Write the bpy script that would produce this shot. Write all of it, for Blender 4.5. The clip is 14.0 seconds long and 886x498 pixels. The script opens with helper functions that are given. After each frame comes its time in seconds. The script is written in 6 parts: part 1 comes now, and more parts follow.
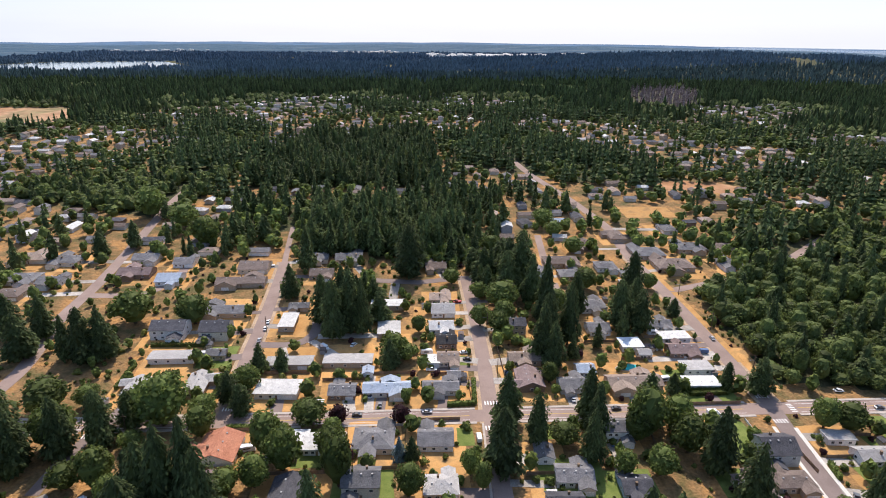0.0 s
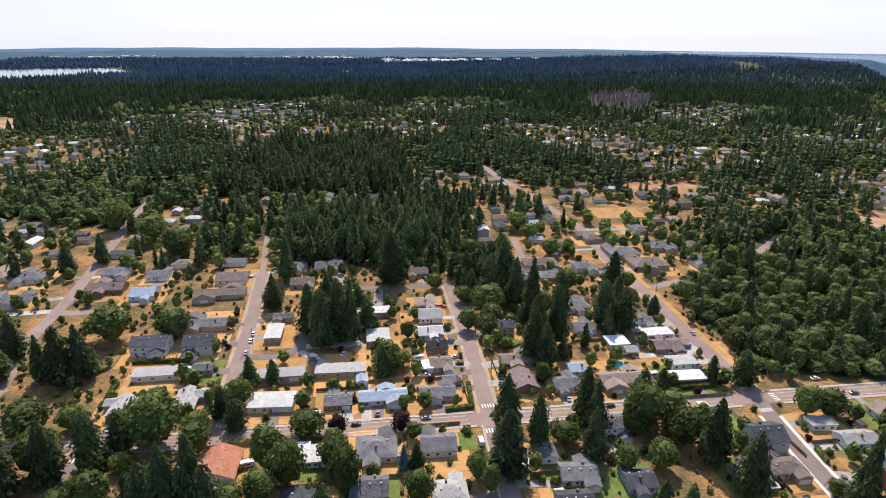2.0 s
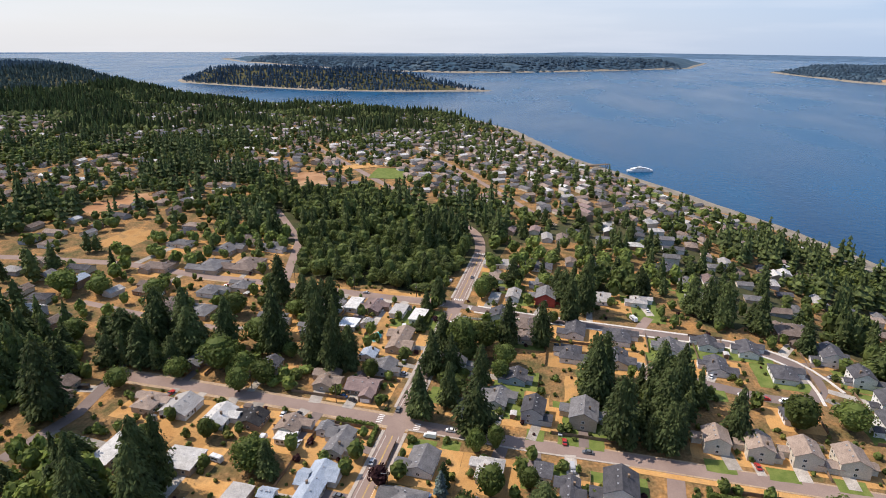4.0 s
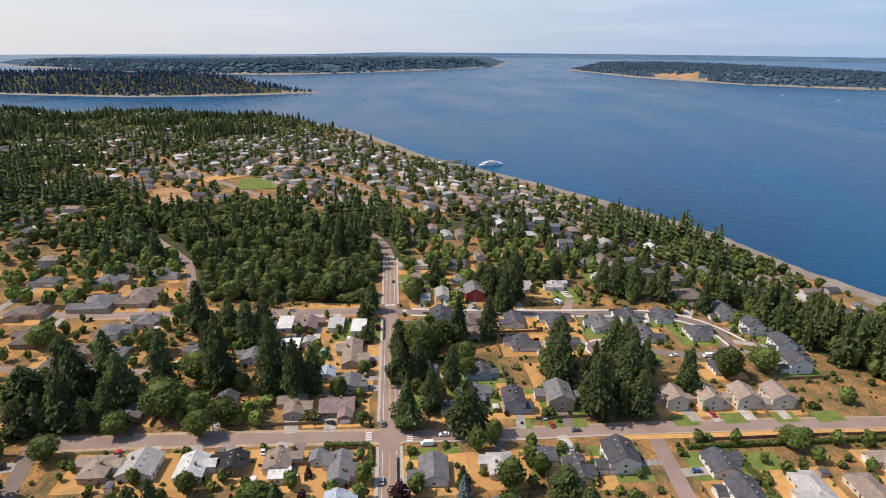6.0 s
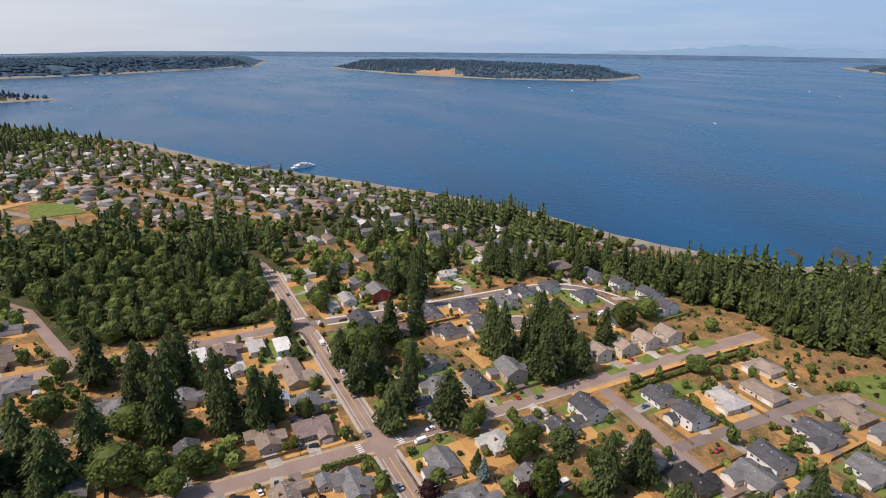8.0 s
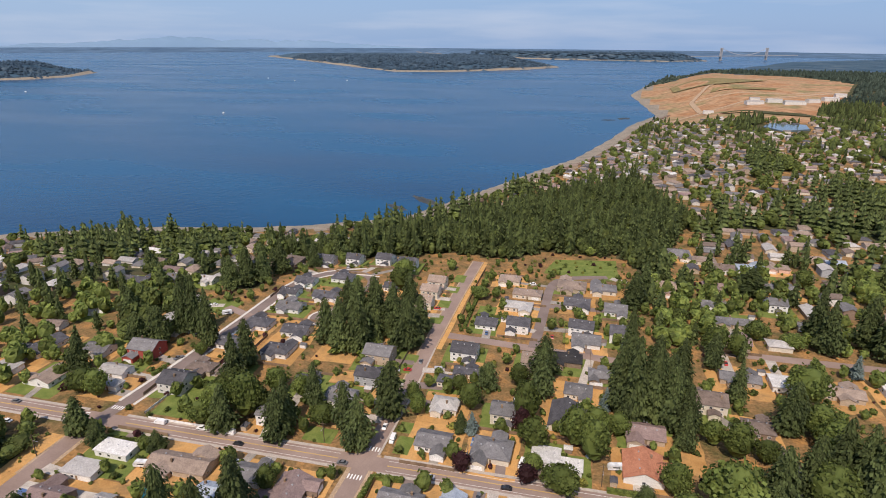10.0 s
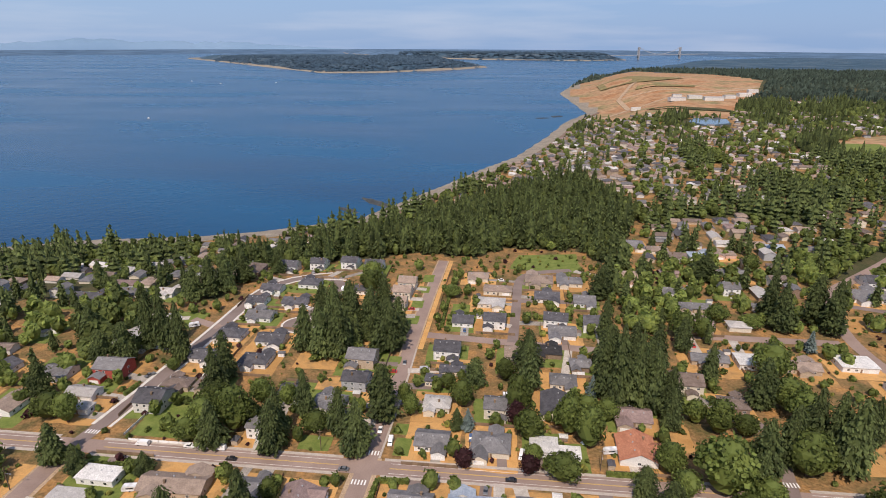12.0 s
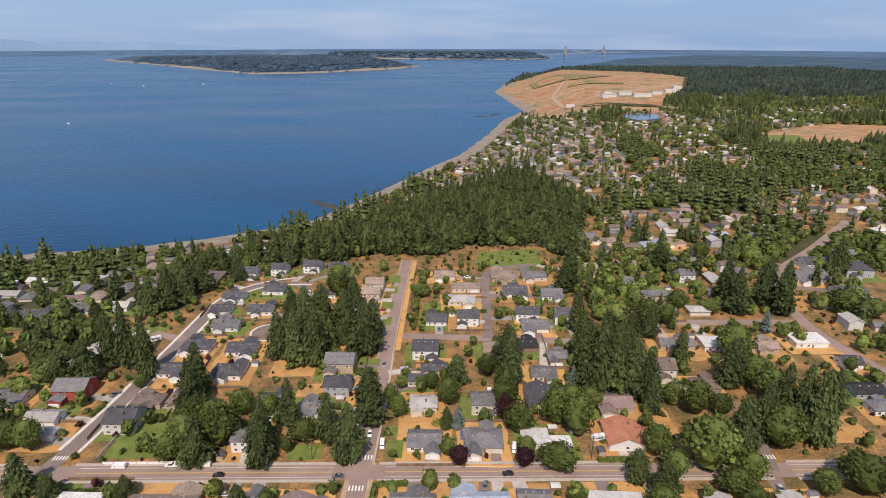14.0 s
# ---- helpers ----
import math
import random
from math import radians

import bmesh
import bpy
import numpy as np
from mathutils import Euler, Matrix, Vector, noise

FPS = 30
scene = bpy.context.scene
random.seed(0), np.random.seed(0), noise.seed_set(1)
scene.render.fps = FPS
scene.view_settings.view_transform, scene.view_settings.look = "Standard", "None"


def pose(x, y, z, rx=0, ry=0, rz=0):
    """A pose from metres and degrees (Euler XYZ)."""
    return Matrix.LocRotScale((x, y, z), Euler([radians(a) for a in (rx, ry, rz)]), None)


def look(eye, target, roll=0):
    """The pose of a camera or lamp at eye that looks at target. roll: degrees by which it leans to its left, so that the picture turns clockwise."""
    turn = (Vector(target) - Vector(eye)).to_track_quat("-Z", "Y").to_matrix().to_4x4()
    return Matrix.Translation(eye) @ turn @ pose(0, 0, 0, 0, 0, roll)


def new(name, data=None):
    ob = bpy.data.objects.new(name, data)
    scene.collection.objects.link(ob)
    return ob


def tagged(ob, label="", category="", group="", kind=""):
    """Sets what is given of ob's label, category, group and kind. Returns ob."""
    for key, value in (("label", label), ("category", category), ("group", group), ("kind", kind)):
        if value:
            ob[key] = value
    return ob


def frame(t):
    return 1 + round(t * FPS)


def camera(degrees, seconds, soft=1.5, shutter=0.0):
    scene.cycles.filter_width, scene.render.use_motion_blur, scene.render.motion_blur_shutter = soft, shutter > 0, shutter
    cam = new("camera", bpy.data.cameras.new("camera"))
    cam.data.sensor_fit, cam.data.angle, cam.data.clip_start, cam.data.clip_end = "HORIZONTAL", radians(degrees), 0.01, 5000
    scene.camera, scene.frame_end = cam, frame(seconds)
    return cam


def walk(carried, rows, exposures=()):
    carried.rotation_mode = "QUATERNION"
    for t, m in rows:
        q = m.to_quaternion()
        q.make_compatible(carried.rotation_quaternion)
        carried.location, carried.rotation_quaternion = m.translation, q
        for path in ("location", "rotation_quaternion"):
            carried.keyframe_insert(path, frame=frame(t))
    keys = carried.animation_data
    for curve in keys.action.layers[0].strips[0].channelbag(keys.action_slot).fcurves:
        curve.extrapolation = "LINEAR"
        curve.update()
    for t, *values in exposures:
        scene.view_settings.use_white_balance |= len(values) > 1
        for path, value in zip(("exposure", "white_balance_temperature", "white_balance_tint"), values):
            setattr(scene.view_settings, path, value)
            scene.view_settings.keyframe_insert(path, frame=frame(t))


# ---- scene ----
# The camera and its flight
cam = camera(73.9, 14.0, soft=0.95)
FLIGHT = [
    (0.0, -36.19, -227.79, 163.78, -2.99, -20.28, 0.42),
    (0.5, -39.7, -227.71, 163.98, -3.82, -20.34, 0.45),
    (1.0, -43.69, -227.53, 164.38, -4.81, -20.29, 0.44),
    (1.5, -47.99, -227.26, 164.32, -6.01, -20.06, 0.35),
    (2.0, -52.86, -226.92, 164.27, -7.36, -19.82, 0.29),
    (2.5, -68.92, -224.27, 164.44, -11.98, -19.66, 0.27),
    (3.0, -120.21, -206.06, 164.72, -26.44, -19.82, 0.06),
    (3.5, -190.02, -146.08, 165.07, -53.42, -19.77, 0.2),
    (4.0, -222.2, -73.09, 166.61, -77.46, -19.47, 0.47),
    (4.2, -222.95, -58.09, 166.88, -82.56, -19.49, 0.45),
    (4.6, -224.3, -34.0, 167.2, -89.3, -19.42, 0.4),
    (5.3, -225.2, -15.6, 167.5, -93.3, -19.35, 0.35),
    (6.3, -225.52, -6.74, 167.78, -95.48, -19.29, 0.3),
    (6.5, -225.5, -5.74, 167.84, -95.89, -19.26, 0.21),
    (7.0, -224.91, -0.19, 168.06, -97.3, -19.27, 0.42),
    (7.5, -221.09, 20.64, 168.42, -102.81, -19.27, 0.49),
    (8.0, -209.3, 73.02, 169.68, -117.48, -19.35, 0.46),
    (8.5, -162.24, 140.58, 169.81, -137.51, -19.4, 0.54),
    (9.0, -110.69, 178.67, 170.68, -156.29, -19.59, 0.74),
    (9.2, -99.68, 182.22, 170.58, -160.53, -19.69, 0.6),
    (9.6, -87.0, 186.6, 170.55, -164.9, -19.72, 0.5),
    (10.3, -74.3, 190.6, 170.5, -168.6, -19.75, 0.4),
    (11.3, -61.86, 194.03, 170.47, -171.8, -19.84, 0.3),
    (11.5, -60.37, 194.24, 170.43, -172.42, -19.59, 0.21),
    (12.0, -54.98, 194.9, 170.32, -174.05, -19.62, 0.23),
    (12.5, -49.57, 195.39, 170.25, -175.69, -19.65, 0.16),
    (13.0, -44.41, 195.67, 170.12, -177.3, -19.63, 0.06),
    (13.5, -39.32, 195.79, 169.94, -178.93, -19.64, 0.04),
    (14.0, -34.17, 195.74, 169.7, -180.5, -19.64, 0.05),
]
# The place is built at one fifth of its true size: the script counts in true metres, and SIZE is laid on every thing at the end.
SIZE = 0.2
walk(cam, [(t, pose(SIZE * x, SIZE * y, SIZE * z, 90 + pitch, 0, yaw) @ pose(0, 0, 0, 0, 0, roll)) for t, x, y, z, yaw, pitch, roll in FLIGHT],
     [(0.0, 0.40, 6120, 14), (2.5, 0.36, 6120, 14), (4.2, 0.18, 6350, 13), (6.5, 0.10, 6450, 13), (9.0, 0.0, 6540, 15), (14.0, 0.0, 6540, 16)])

# ---- world and sun: noon sun in the south (+y), thin high cloud ----
SUN_AZ, SUN_EL = radians(6), radians(52)
sun = new("sun", bpy.data.lights.new("sun", "SUN"))
sun.data.energy, sun.data.angle, sun.data.color = 4.2, radians(0.53), (1.0, 0.885, 0.735)
sun.matrix_basis = look((0, 0, 400), (-math.sin(SUN_AZ) * math.cos(SUN_EL), -math.cos(SUN_AZ) * math.cos(SUN_EL), 400 - math.sin(SUN_EL)))
world = bpy.data.worlds.new("sky")
scene.world = world
world.use_nodes = True
wn, wl = world.node_tree.nodes, world.node_tree.links
wn.clear()
w_out, w_bg, w_sky = wn.new("ShaderNodeOutputWorld"), wn.new("ShaderNodeBackground"), wn.new("ShaderNodeTexSky")
w_sky.sky_type, w_sky.sun_disc, w_sky.sun_elevation, w_sky.sun_rotation = "NISHITA", False, SUN_EL, SUN_AZ
w_sky.altitude, w_sky.air_density, w_sky.dust_density, w_sky.ozone_density = 200, 1.0, 0.8, 1.5
w_co = wn.new("ShaderNodeTexCoord")
# haze and thin cloud: white towards the sun, clear blue away from it
w_dot, w_ramp = wn.new("ShaderNodeVectorMath"), wn.new("ShaderNodeValToRGB")
w_dot.operation = "DOT_PRODUCT"
w_dot.inputs[1].default_value = (0.5 * math.sin(SUN_AZ + 0.25), 0.5 * math.cos(SUN_AZ + 0.25), 0.0)
w_half = wn.new("ShaderNodeMath")
w_half.operation, w_half.inputs[1].default_value = "ADD", 0.5
wl.new(w_co.outputs["Generated"], w_dot.inputs[0]), wl.new(w_dot.outputs["Value"], w_half.inputs[0]), wl.new(w_half.outputs[0], w_ramp.inputs[0])
for k_, (p_, c_) in enumerate(((0.0, (1.45, 2.55, 4.4)), (0.32, (1.95, 3.05, 4.7)), (0.62, (3.4, 3.95, 4.8)), (0.9, (4.55, 4.65, 4.8)))):
    e_ = w_ramp.color_ramp.elements[k_] if k_ < 1 else w_ramp.color_ramp.elements.new(p_) if k_ < 3 else w_ramp.color_ramp.elements[-1]
    e_.position, e_.color = p_, (*c_, 1)
w_mix = wn.new("ShaderNodeMixRGB")
w_sep, w_up = wn.new("ShaderNodeSeparateXYZ"), wn.new("ShaderNodeMapRange")
w_up.inputs["From Min"].default_value, w_up.inputs["From Max"].default_value, w_up.inputs["To Min"].default_value, w_up.inputs["To Max"].default_value = 0.05, 0.5, 0.86, 0.12
wl.new(w_co.outputs["Generated"], w_sep.inputs[0]), wl.new(w_sep.outputs["Z"], w_up.inputs["Value"]), wl.new(w_up.outputs[0], w_mix.inputs[0])
wl.new(w_sky.outputs[0], w_mix.inputs[1]), wl.new(w_ramp.outputs[0], w_mix.inputs[2])
w_map, w_noise, w_veil, w_cloud = (wn.new(k) for k in ("ShaderNodeMapping", "ShaderNodeTexNoise", "ShaderNodeValToRGB", "ShaderNodeMixRGB"))
w_map.inputs["Scale"].default_value = (1.5, 1.5, 14)
w_noise.inputs["Scale"].default_value, w_noise.inputs["Detail"].default_value = 2.4, 7
w_veil.color_ramp.elements[0].position, w_veil.color_ramp.elements[1].position = 0.46, 0.74
w_veil.color_ramp.elements[1].color = (0.26, 0.26, 0.26, 1)
w_cloud.inputs[2].default_value = (5.4, 5.5, 5.7, 1)
wl.new(w_co.outputs["Generated"], w_map.inputs[0]), wl.new(w_map.outputs[0], w_noise.inputs["Vector"])
wl.new(w_noise.outputs["Fac"], w_veil.inputs[0]), wl.new(w_veil.outputs[0], w_cloud.inputs[0])
wl.new(w_mix.outputs[0], w_cloud.inputs[1]), wl.new(w_cloud.outputs[0], w_bg.inputs[0])
w_bg.inputs[1].default_value = 0.15
wl.new(w_bg.outputs[0], w_out.inputs[0])


# ---- materials ----
def material(name, colours, scale=1.0, fine=0.0, rough=0.85, spec=0.3, bump=0.0, per_object=0.0, per_island=0.0, metal=0.0, stretch=None, hard=0.0, through_light=0.0, grain=0.28):
    """colours: two or three base colours mixed by a broad noise of 1/scale metres, with a fine grain over it."""
    m = bpy.data.materials.new(name)
    m.use_nodes = True
    n, l = m.node_tree.nodes, m.node_tree.links
    b = n["Principled BSDF"]
    b.inputs["Roughness"].default_value, b.inputs["Specular IOR Level"].default_value, b.inputs["Metallic"].default_value = rough, spec, metal
    co = n.new("ShaderNodeTexCoord")
    vec = co.outputs["Object"]
    if stretch:
        mp = n.new("ShaderNodeMapping")
        mp.inputs["Scale"].default_value = stretch
        l.new(vec, mp.inputs[0])
        vec = mp.outputs[0]
    noi = n.new("ShaderNodeTexNoise")
    noi.inputs["Scale"].default_value, noi.inputs["Detail"].default_value, noi.inputs["Roughness"].default_value = scale, 6, 0.62
    l.new(vec, noi.inputs["Vector"])
    ramp = n.new("ShaderNodeValToRGB")
    e = ramp.color_ramp.elements
    lo, hi = 0.36 + hard, 0.66 - hard
    e[0].position, e[0].color, e[1].position, e[1].color = lo, (*colours[0], 1), hi, (*colours[-1], 1)
    if len(colours) == 3:
        k = e.new((lo + hi) / 2)
        k.color = (*colours[1], 1)
    l.new(noi.outputs["Fac"], ramp.inputs[0])
    col = ramp.outputs[0]

    def scaled(source, spread, col):
        mr = n.new("ShaderNodeMapRange")
        mr.inputs["To Min"].default_value, mr.inputs["To Max"].default_value = 1 - spread, 1 + spread
        l.new(source, mr.inputs["Value"])
        mx = n.new("ShaderNodeVectorMath")
        mx.operation = "SCALE"
        l.new(col, mx.inputs[0]), l.new(mr.outputs[0], mx.inputs["Scale"])
        return mx.outputs[0]

    if fine:
        f = n.new("ShaderNodeTexNoise")
        f.inputs["Scale"].default_value, f.inputs["Detail"].default_value = fine, 4
        l.new(vec, f.inputs["Vector"])
        mr = n.new("ShaderNodeMapRange")
        mr.inputs["From Min"].default_value, mr.inputs["From Max"].default_value = 0.3, 0.7
        l.new(f.outputs["Fac"], mr.inputs["Value"])
        col = scaled(mr.outputs[0], grain, col)
        if bump:
            bm_ = n.new("ShaderNodeBump")
            bm_.inputs["Strength"].default_value, bm_.inputs["Distance"].default_value = bump, 1 / fine
            l.new(f.outputs["Fac"], bm_.inputs["Height"]), l.new(bm_.outputs[0], b.inputs["Normal"])
    if per_object:
        col = scaled(n.new("ShaderNodeObjectInfo").outputs["Random"], per_object, col)
    if per_island:
        col = scaled(n.new("ShaderNodeNewGeometry").outputs["Random Per Island"], per_island, col)
    l.new(col, b.inputs["Base Color"])
    if through_light:
        tr, mix = n.new("ShaderNodeBsdfTranslucent"), n.new("ShaderNodeMixShader")
        mix.inputs[0].default_value = through_light
        l.new(col, tr.inputs[0]), l.new(b.outputs[0], mix.inputs[1]), l.new(tr.outputs[0], mix.inputs[2])
        l.new(mix.outputs[0], n["Material Output"].inputs["Surface"])
    return m


DRY, GREEN, SOIL = (0.52, 0.315, 0.115), (0.115, 0.15, 0.045), (0.25, 0.165, 0.095)
M_GROUND = material("dry_grass", [(0.115, 0.098, 0.040), (0.25, 0.152, 0.068), (0.42, 0.222, 0.080)], 0.07, 0.7, 0.95, 0.1, 0.3)
M_MEADOW = material("dry_meadow", [(0.34, 0.175, 0.085), (0.39, 0.24, 0.135), (0.21, 0.185, 0.088)], 0.009, 0.06, 0.95, 0.1)
M_FLOOR = material("forest_floor", [(0.05, 0.06, 0.025), (0.10, 0.085, 0.045)], 0.05, 0.8, 0.95, 0.1)
M_SHORE = material("beach_sand", [(0.21, 0.18, 0.14), (0.31, 0.265, 0.205)], 0.05, 0.6, 0.9, 0.2)
# far land: blue haze is mixed into the woodland base colour
M_HAZELAND = material("haze_blue_woodland", [(0.038, 0.075, 0.112), (0.058, 0.10, 0.14), (0.10, 0.13, 0.15)], 0.004, 0.03, 0.95, 0.05)
M_LAWN = material("green_lawn", [(0.115, 0.155, 0.036), (0.185, 0.215, 0.060)], 0.2, 2.5, 0.95, 0.1, grain=0.15)
M_DRYLAWN = material("dry_lawn", [(0.43, 0.230, 0.082), (0.51, 0.290, 0.108), (0.33, 0.20, 0.088)], 0.10, 1.8, 0.95, 0.1, 0.1, per_object=0.18, grain=0.13)
M_ROAD = material("asphalt", [(0.250, 0.182, 0.152), (0.320, 0.238, 0.200)], 0.06, 2.0, 0.9, 0.2, grain=0.08)
M_NEWROAD = material("new_asphalt", [(0.185, 0.142, 0.126), (0.235, 0.184, 0.163)], 0.08, 2.0, 0.9, 0.2, grain=0.08)
M_WALK = material("concrete_walk", [(0.39, 0.335, 0.285), (0.47, 0.41, 0.355)], 0.4, 4.0, 0.9, 0.2)
M_NEWWALK = material("new_concrete", [(0.56, 0.52, 0.47), (0.66, 0.62, 0.56)], 0.4, 4.0, 0.9, 0.2)
M_DRIVE = material("concrete_drive", [(0.30, 0.265, 0.23), (0.44, 0.40, 0.35)], 0.2, 3.0, 0.9, 0.2, per_object=0.3)
M_PAINT = material("road_paint", [(0.70, 0.69, 0.66), (0.80, 0.79, 0.76)], 1.0, 4.0, 0.8)
M_YELLOW = material("yellow_paint", [(0.55, 0.36, 0.08), (0.62, 0.42, 0.12)], 1.0, 4.0, 0.8)
M_FIR = material("fir_needles", [(0.056, 0.077, 0.030), (0.140, 0.172, 0.056)], 0.3, 0.0, 0.7, 0.15, per_object=0.25, per_island=0.5, through_light=0.38)
M_LEAF = material("broad_leaves", [(0.078, 0.108, 0.029), (0.195, 0.232, 0.058)], 0.4, 0.0, 0.7, 0.2, per_object=0.4, per_island=0.5, through_light=0.43)
M_MAPLE = material("alder_and_maple_leaves", [(0.090, 0.122, 0.038), (0.200, 0.236, 0.068)], 0.4, 0.0, 0.7, 0.2, per_island=0.5, through_light=0.48)
M_PURPLE = material("purple_leaves", [(0.040, 0.016, 0.018), (0.070, 0.026, 0.028)], 0.4, 0.0, 0.7, 0.2, per_object=0.2, per_island=0.4, through_light=0.38)
M_SPRUCE = material("blue_spruce_needles", [(0.085, 0.115, 0.105), (0.14, 0.18, 0.165)], 0.4, 0.0, 0.7, 0.2, per_island=0.35)
M_BARK = material("bark", [(0.09, 0.065, 0.045), (0.15, 0.11, 0.08)], 1.5, 8.0, 0.95, 0.1)
# distant firs: blue haze is put into the needle colour
M_HAZEFIR = material("haze_blue_firs", [(0.100, 0.145, 0.180), (0.136, 0.186, 0.220)], 0.004, 0.0, 0.8, 0.1, per_island=0.3, through_light=0.35)
# firs of islands and farthest hills, bluer still for the painted haze
M_DEEPHAZEFIR = material("deep_haze_firs", [(0.054, 0.092, 0.136), (0.080, 0.126, 0.172)], 0.003, 0.0, 0.8, 0.1, per_island=0.25, through_light=0.35)
# land at the horizon: paler blue, thicker haze in the base colour
M_DEEPHAZELAND = material("deep_haze_woodland", [(0.070, 0.125, 0.20), (0.10, 0.16, 0.235)], 0.001, 0.004, 0.95, 0.05)
M_FADED = material("faded_grass", [(0.19, 0.165, 0.075), (0.25, 0.195, 0.09)], 0.02, 0.1, 0.95, 0.1)
M_SHOULDER = material("tan_shoulder", [(0.36, 0.255, 0.165), (0.46, 0.34, 0.23)], 0.15, 1.5, 0.95, 0.1)
M_GLASS = material("window_glass", [(0.02, 0.025, 0.03), (0.035, 0.04, 0.05)], 0.3, 0.0, 0.08, 0.6)
M_TRIM = material("white_trim", [(0.70, 0.69, 0.67), (0.80, 0.79, 0.77)], 0.6, 3.0, 0.6)
M_WOOD = material("weathered_wood", [(0.17, 0.115, 0.075), (0.27, 0.19, 0.125)], 0.7, 5.0, 0.9, per_object=0.25)
M_METAL = material("grey_metal", [(0.30, 0.30, 0.31), (0.38, 0.38, 0.39)], 1.0, 6.0, 0.5, 0.5)
M_RUBBER = material("tyre_rubber", [(0.02, 0.02, 0.02), (0.035, 0.035, 0.035)], 2.0, 0.0, 0.9)
M_HULL = material("white_hull_paint", [(0.66, 0.67, 0.68), (0.75, 0.75, 0.75)], 0.1, 0.5, 0.5)

ROOFS = {k: material(k + "_shingles", c, 0.35, 2.6, 0.9, 0.25, 0.4, per_object=0.18, stretch=(1, 1, 3)) for k, c in {
    "dark": [(0.070, 0.068, 0.075), (0.115, 0.112, 0.122)], "grey": [(0.135, 0.130, 0.132), (0.205, 0.198, 0.20)], "pale": [(0.36, 0.34, 0.32), (0.46, 0.44, 0.42)],
    "white": [(0.50, 0.485, 0.46), (0.66, 0.645, 0.62)], "tan": [(0.27, 0.205, 0.165), (0.36, 0.28, 0.225)], "brown": [(0.155, 0.118, 0.098), (0.225, 0.175, 0.148)],
    "mauve": [(0.20, 0.142, 0.132), (0.27, 0.20, 0.185)], "black": [(0.026, 0.025, 0.027), (0.048, 0.045, 0.045)], "orange": [(0.36, 0.145, 0.085), (0.47, 0.21, 0.125)],
    "blue": [(0.30, 0.35, 0.42), (0.40, 0.45, 0.52)], "dome": [(0.62, 0.64, 0.66), (0.75, 0.77, 0.78)]}.items()}
WALLS = {k: material(k + "_siding", c, 0.5, 3.0, 0.8, 0.25, 0.15, stretch=(1, 1, 5)) for k, c in {
    "white": [(0.64, 0.63, 0.61), (0.74, 0.73, 0.71)], "cream": [(0.55, 0.49, 0.40), (0.64, 0.58, 0.48)], "pale": [(0.50, 0.48, 0.45), (0.60, 0.58, 0.55)], "tan": [(0.38, 0.30, 0.22), (0.47, 0.38, 0.29)],
    "brown": [(0.20, 0.14, 0.10), (0.28, 0.20, 0.15)], "grey": [(0.30, 0.31, 0.33), (0.40, 0.41, 0.43)], "blue": [(0.28, 0.34, 0.42), (0.37, 0.43, 0.50)], "red": [(0.30, 0.055, 0.045), (0.38, 0.085, 0.065)],
    "pink": [(0.55, 0.36, 0.29), (0.63, 0.44, 0.36)]}.items()}

M_WATER = bpy.data.materials.new("sound_water")
M_WATER.use_nodes = True
n_, l_ = M_WATER.node_tree.nodes, M_WATER.node_tree.links
b_ = n_["Principled BSDF"]
b_.inputs["Roughness"].default_value, b_.inputs["IOR"].default_value, b_.inputs["Specular IOR Level"].default_value = 0.16, 1.333, 0.20
co_, mp_, no_, bu_ = (n_.new(k) for k in ("ShaderNodeTexCoord", "ShaderNodeMapping", "ShaderNodeTexNoise", "ShaderNodeBump"))
mp_.inputs["Scale"].default_value = (0.0016, 0.004, 0.002)
l_.new(co_.outputs["Object"], mp_.inputs[0]), l_.new(mp_.outputs[0], no_.inputs["Vector"])
no_.inputs["Scale"].default_value, no_.inputs["Detail"].default_value = 1.0, 8
ra_ = n_.new("ShaderNodeValToRGB")
ra_.color_ramp.elements[0].position, ra_.color_ramp.elements[0].color = 0.35, (0.001, 0.040, 0.108, 1)
ra_.color_ramp.elements[1].position, ra_.color_ramp.elements[1].color = 0.65, (0.002, 0.073, 0.172, 1)
l_.new(no_.outputs["Fac"], ra_.inputs[0]), l_.new(ra_.outputs[0], b_.inputs["Base Color"])
rr_ = n_.new("ShaderNodeMapRange")
rr_.inputs["To Min"].default_value, rr_.inputs["To Max"].default_value = 0.10, 0.40
l_.new(no_.outputs["Fac"], rr_.inputs["Value"]), l_.new(rr_.outputs[0], b_.inputs["Roughness"])
no2_ = n_.new("ShaderNodeTexNoise")
no2_.inputs["Scale"].default_value, no2_.inputs["Detail"].default_value = 0.12, 3
l_.new(co_.outputs["Object"], no2_.inputs["Vector"]), l_.new(no2_.outputs["Fac"], bu_.inputs["Height"])
bu_.inputs["Strength"].default_value, bu_.inputs["Distance"].default_value = 0.055, 2.0
l_.new(bu_.outputs[0], b_.inputs["Normal"])
M_LAKE = material("lake_water", [(0.09, 0.13, 0.16), (0.13, 0.17, 0.20)], 0.01, 0.0, 0.12, 0.6)
M_POOL = material("pool_water", [(0.05, 0.50, 0.50), (0.10, 0.62, 0.60)], 0.6, 0.0, 0.1, 0.5)


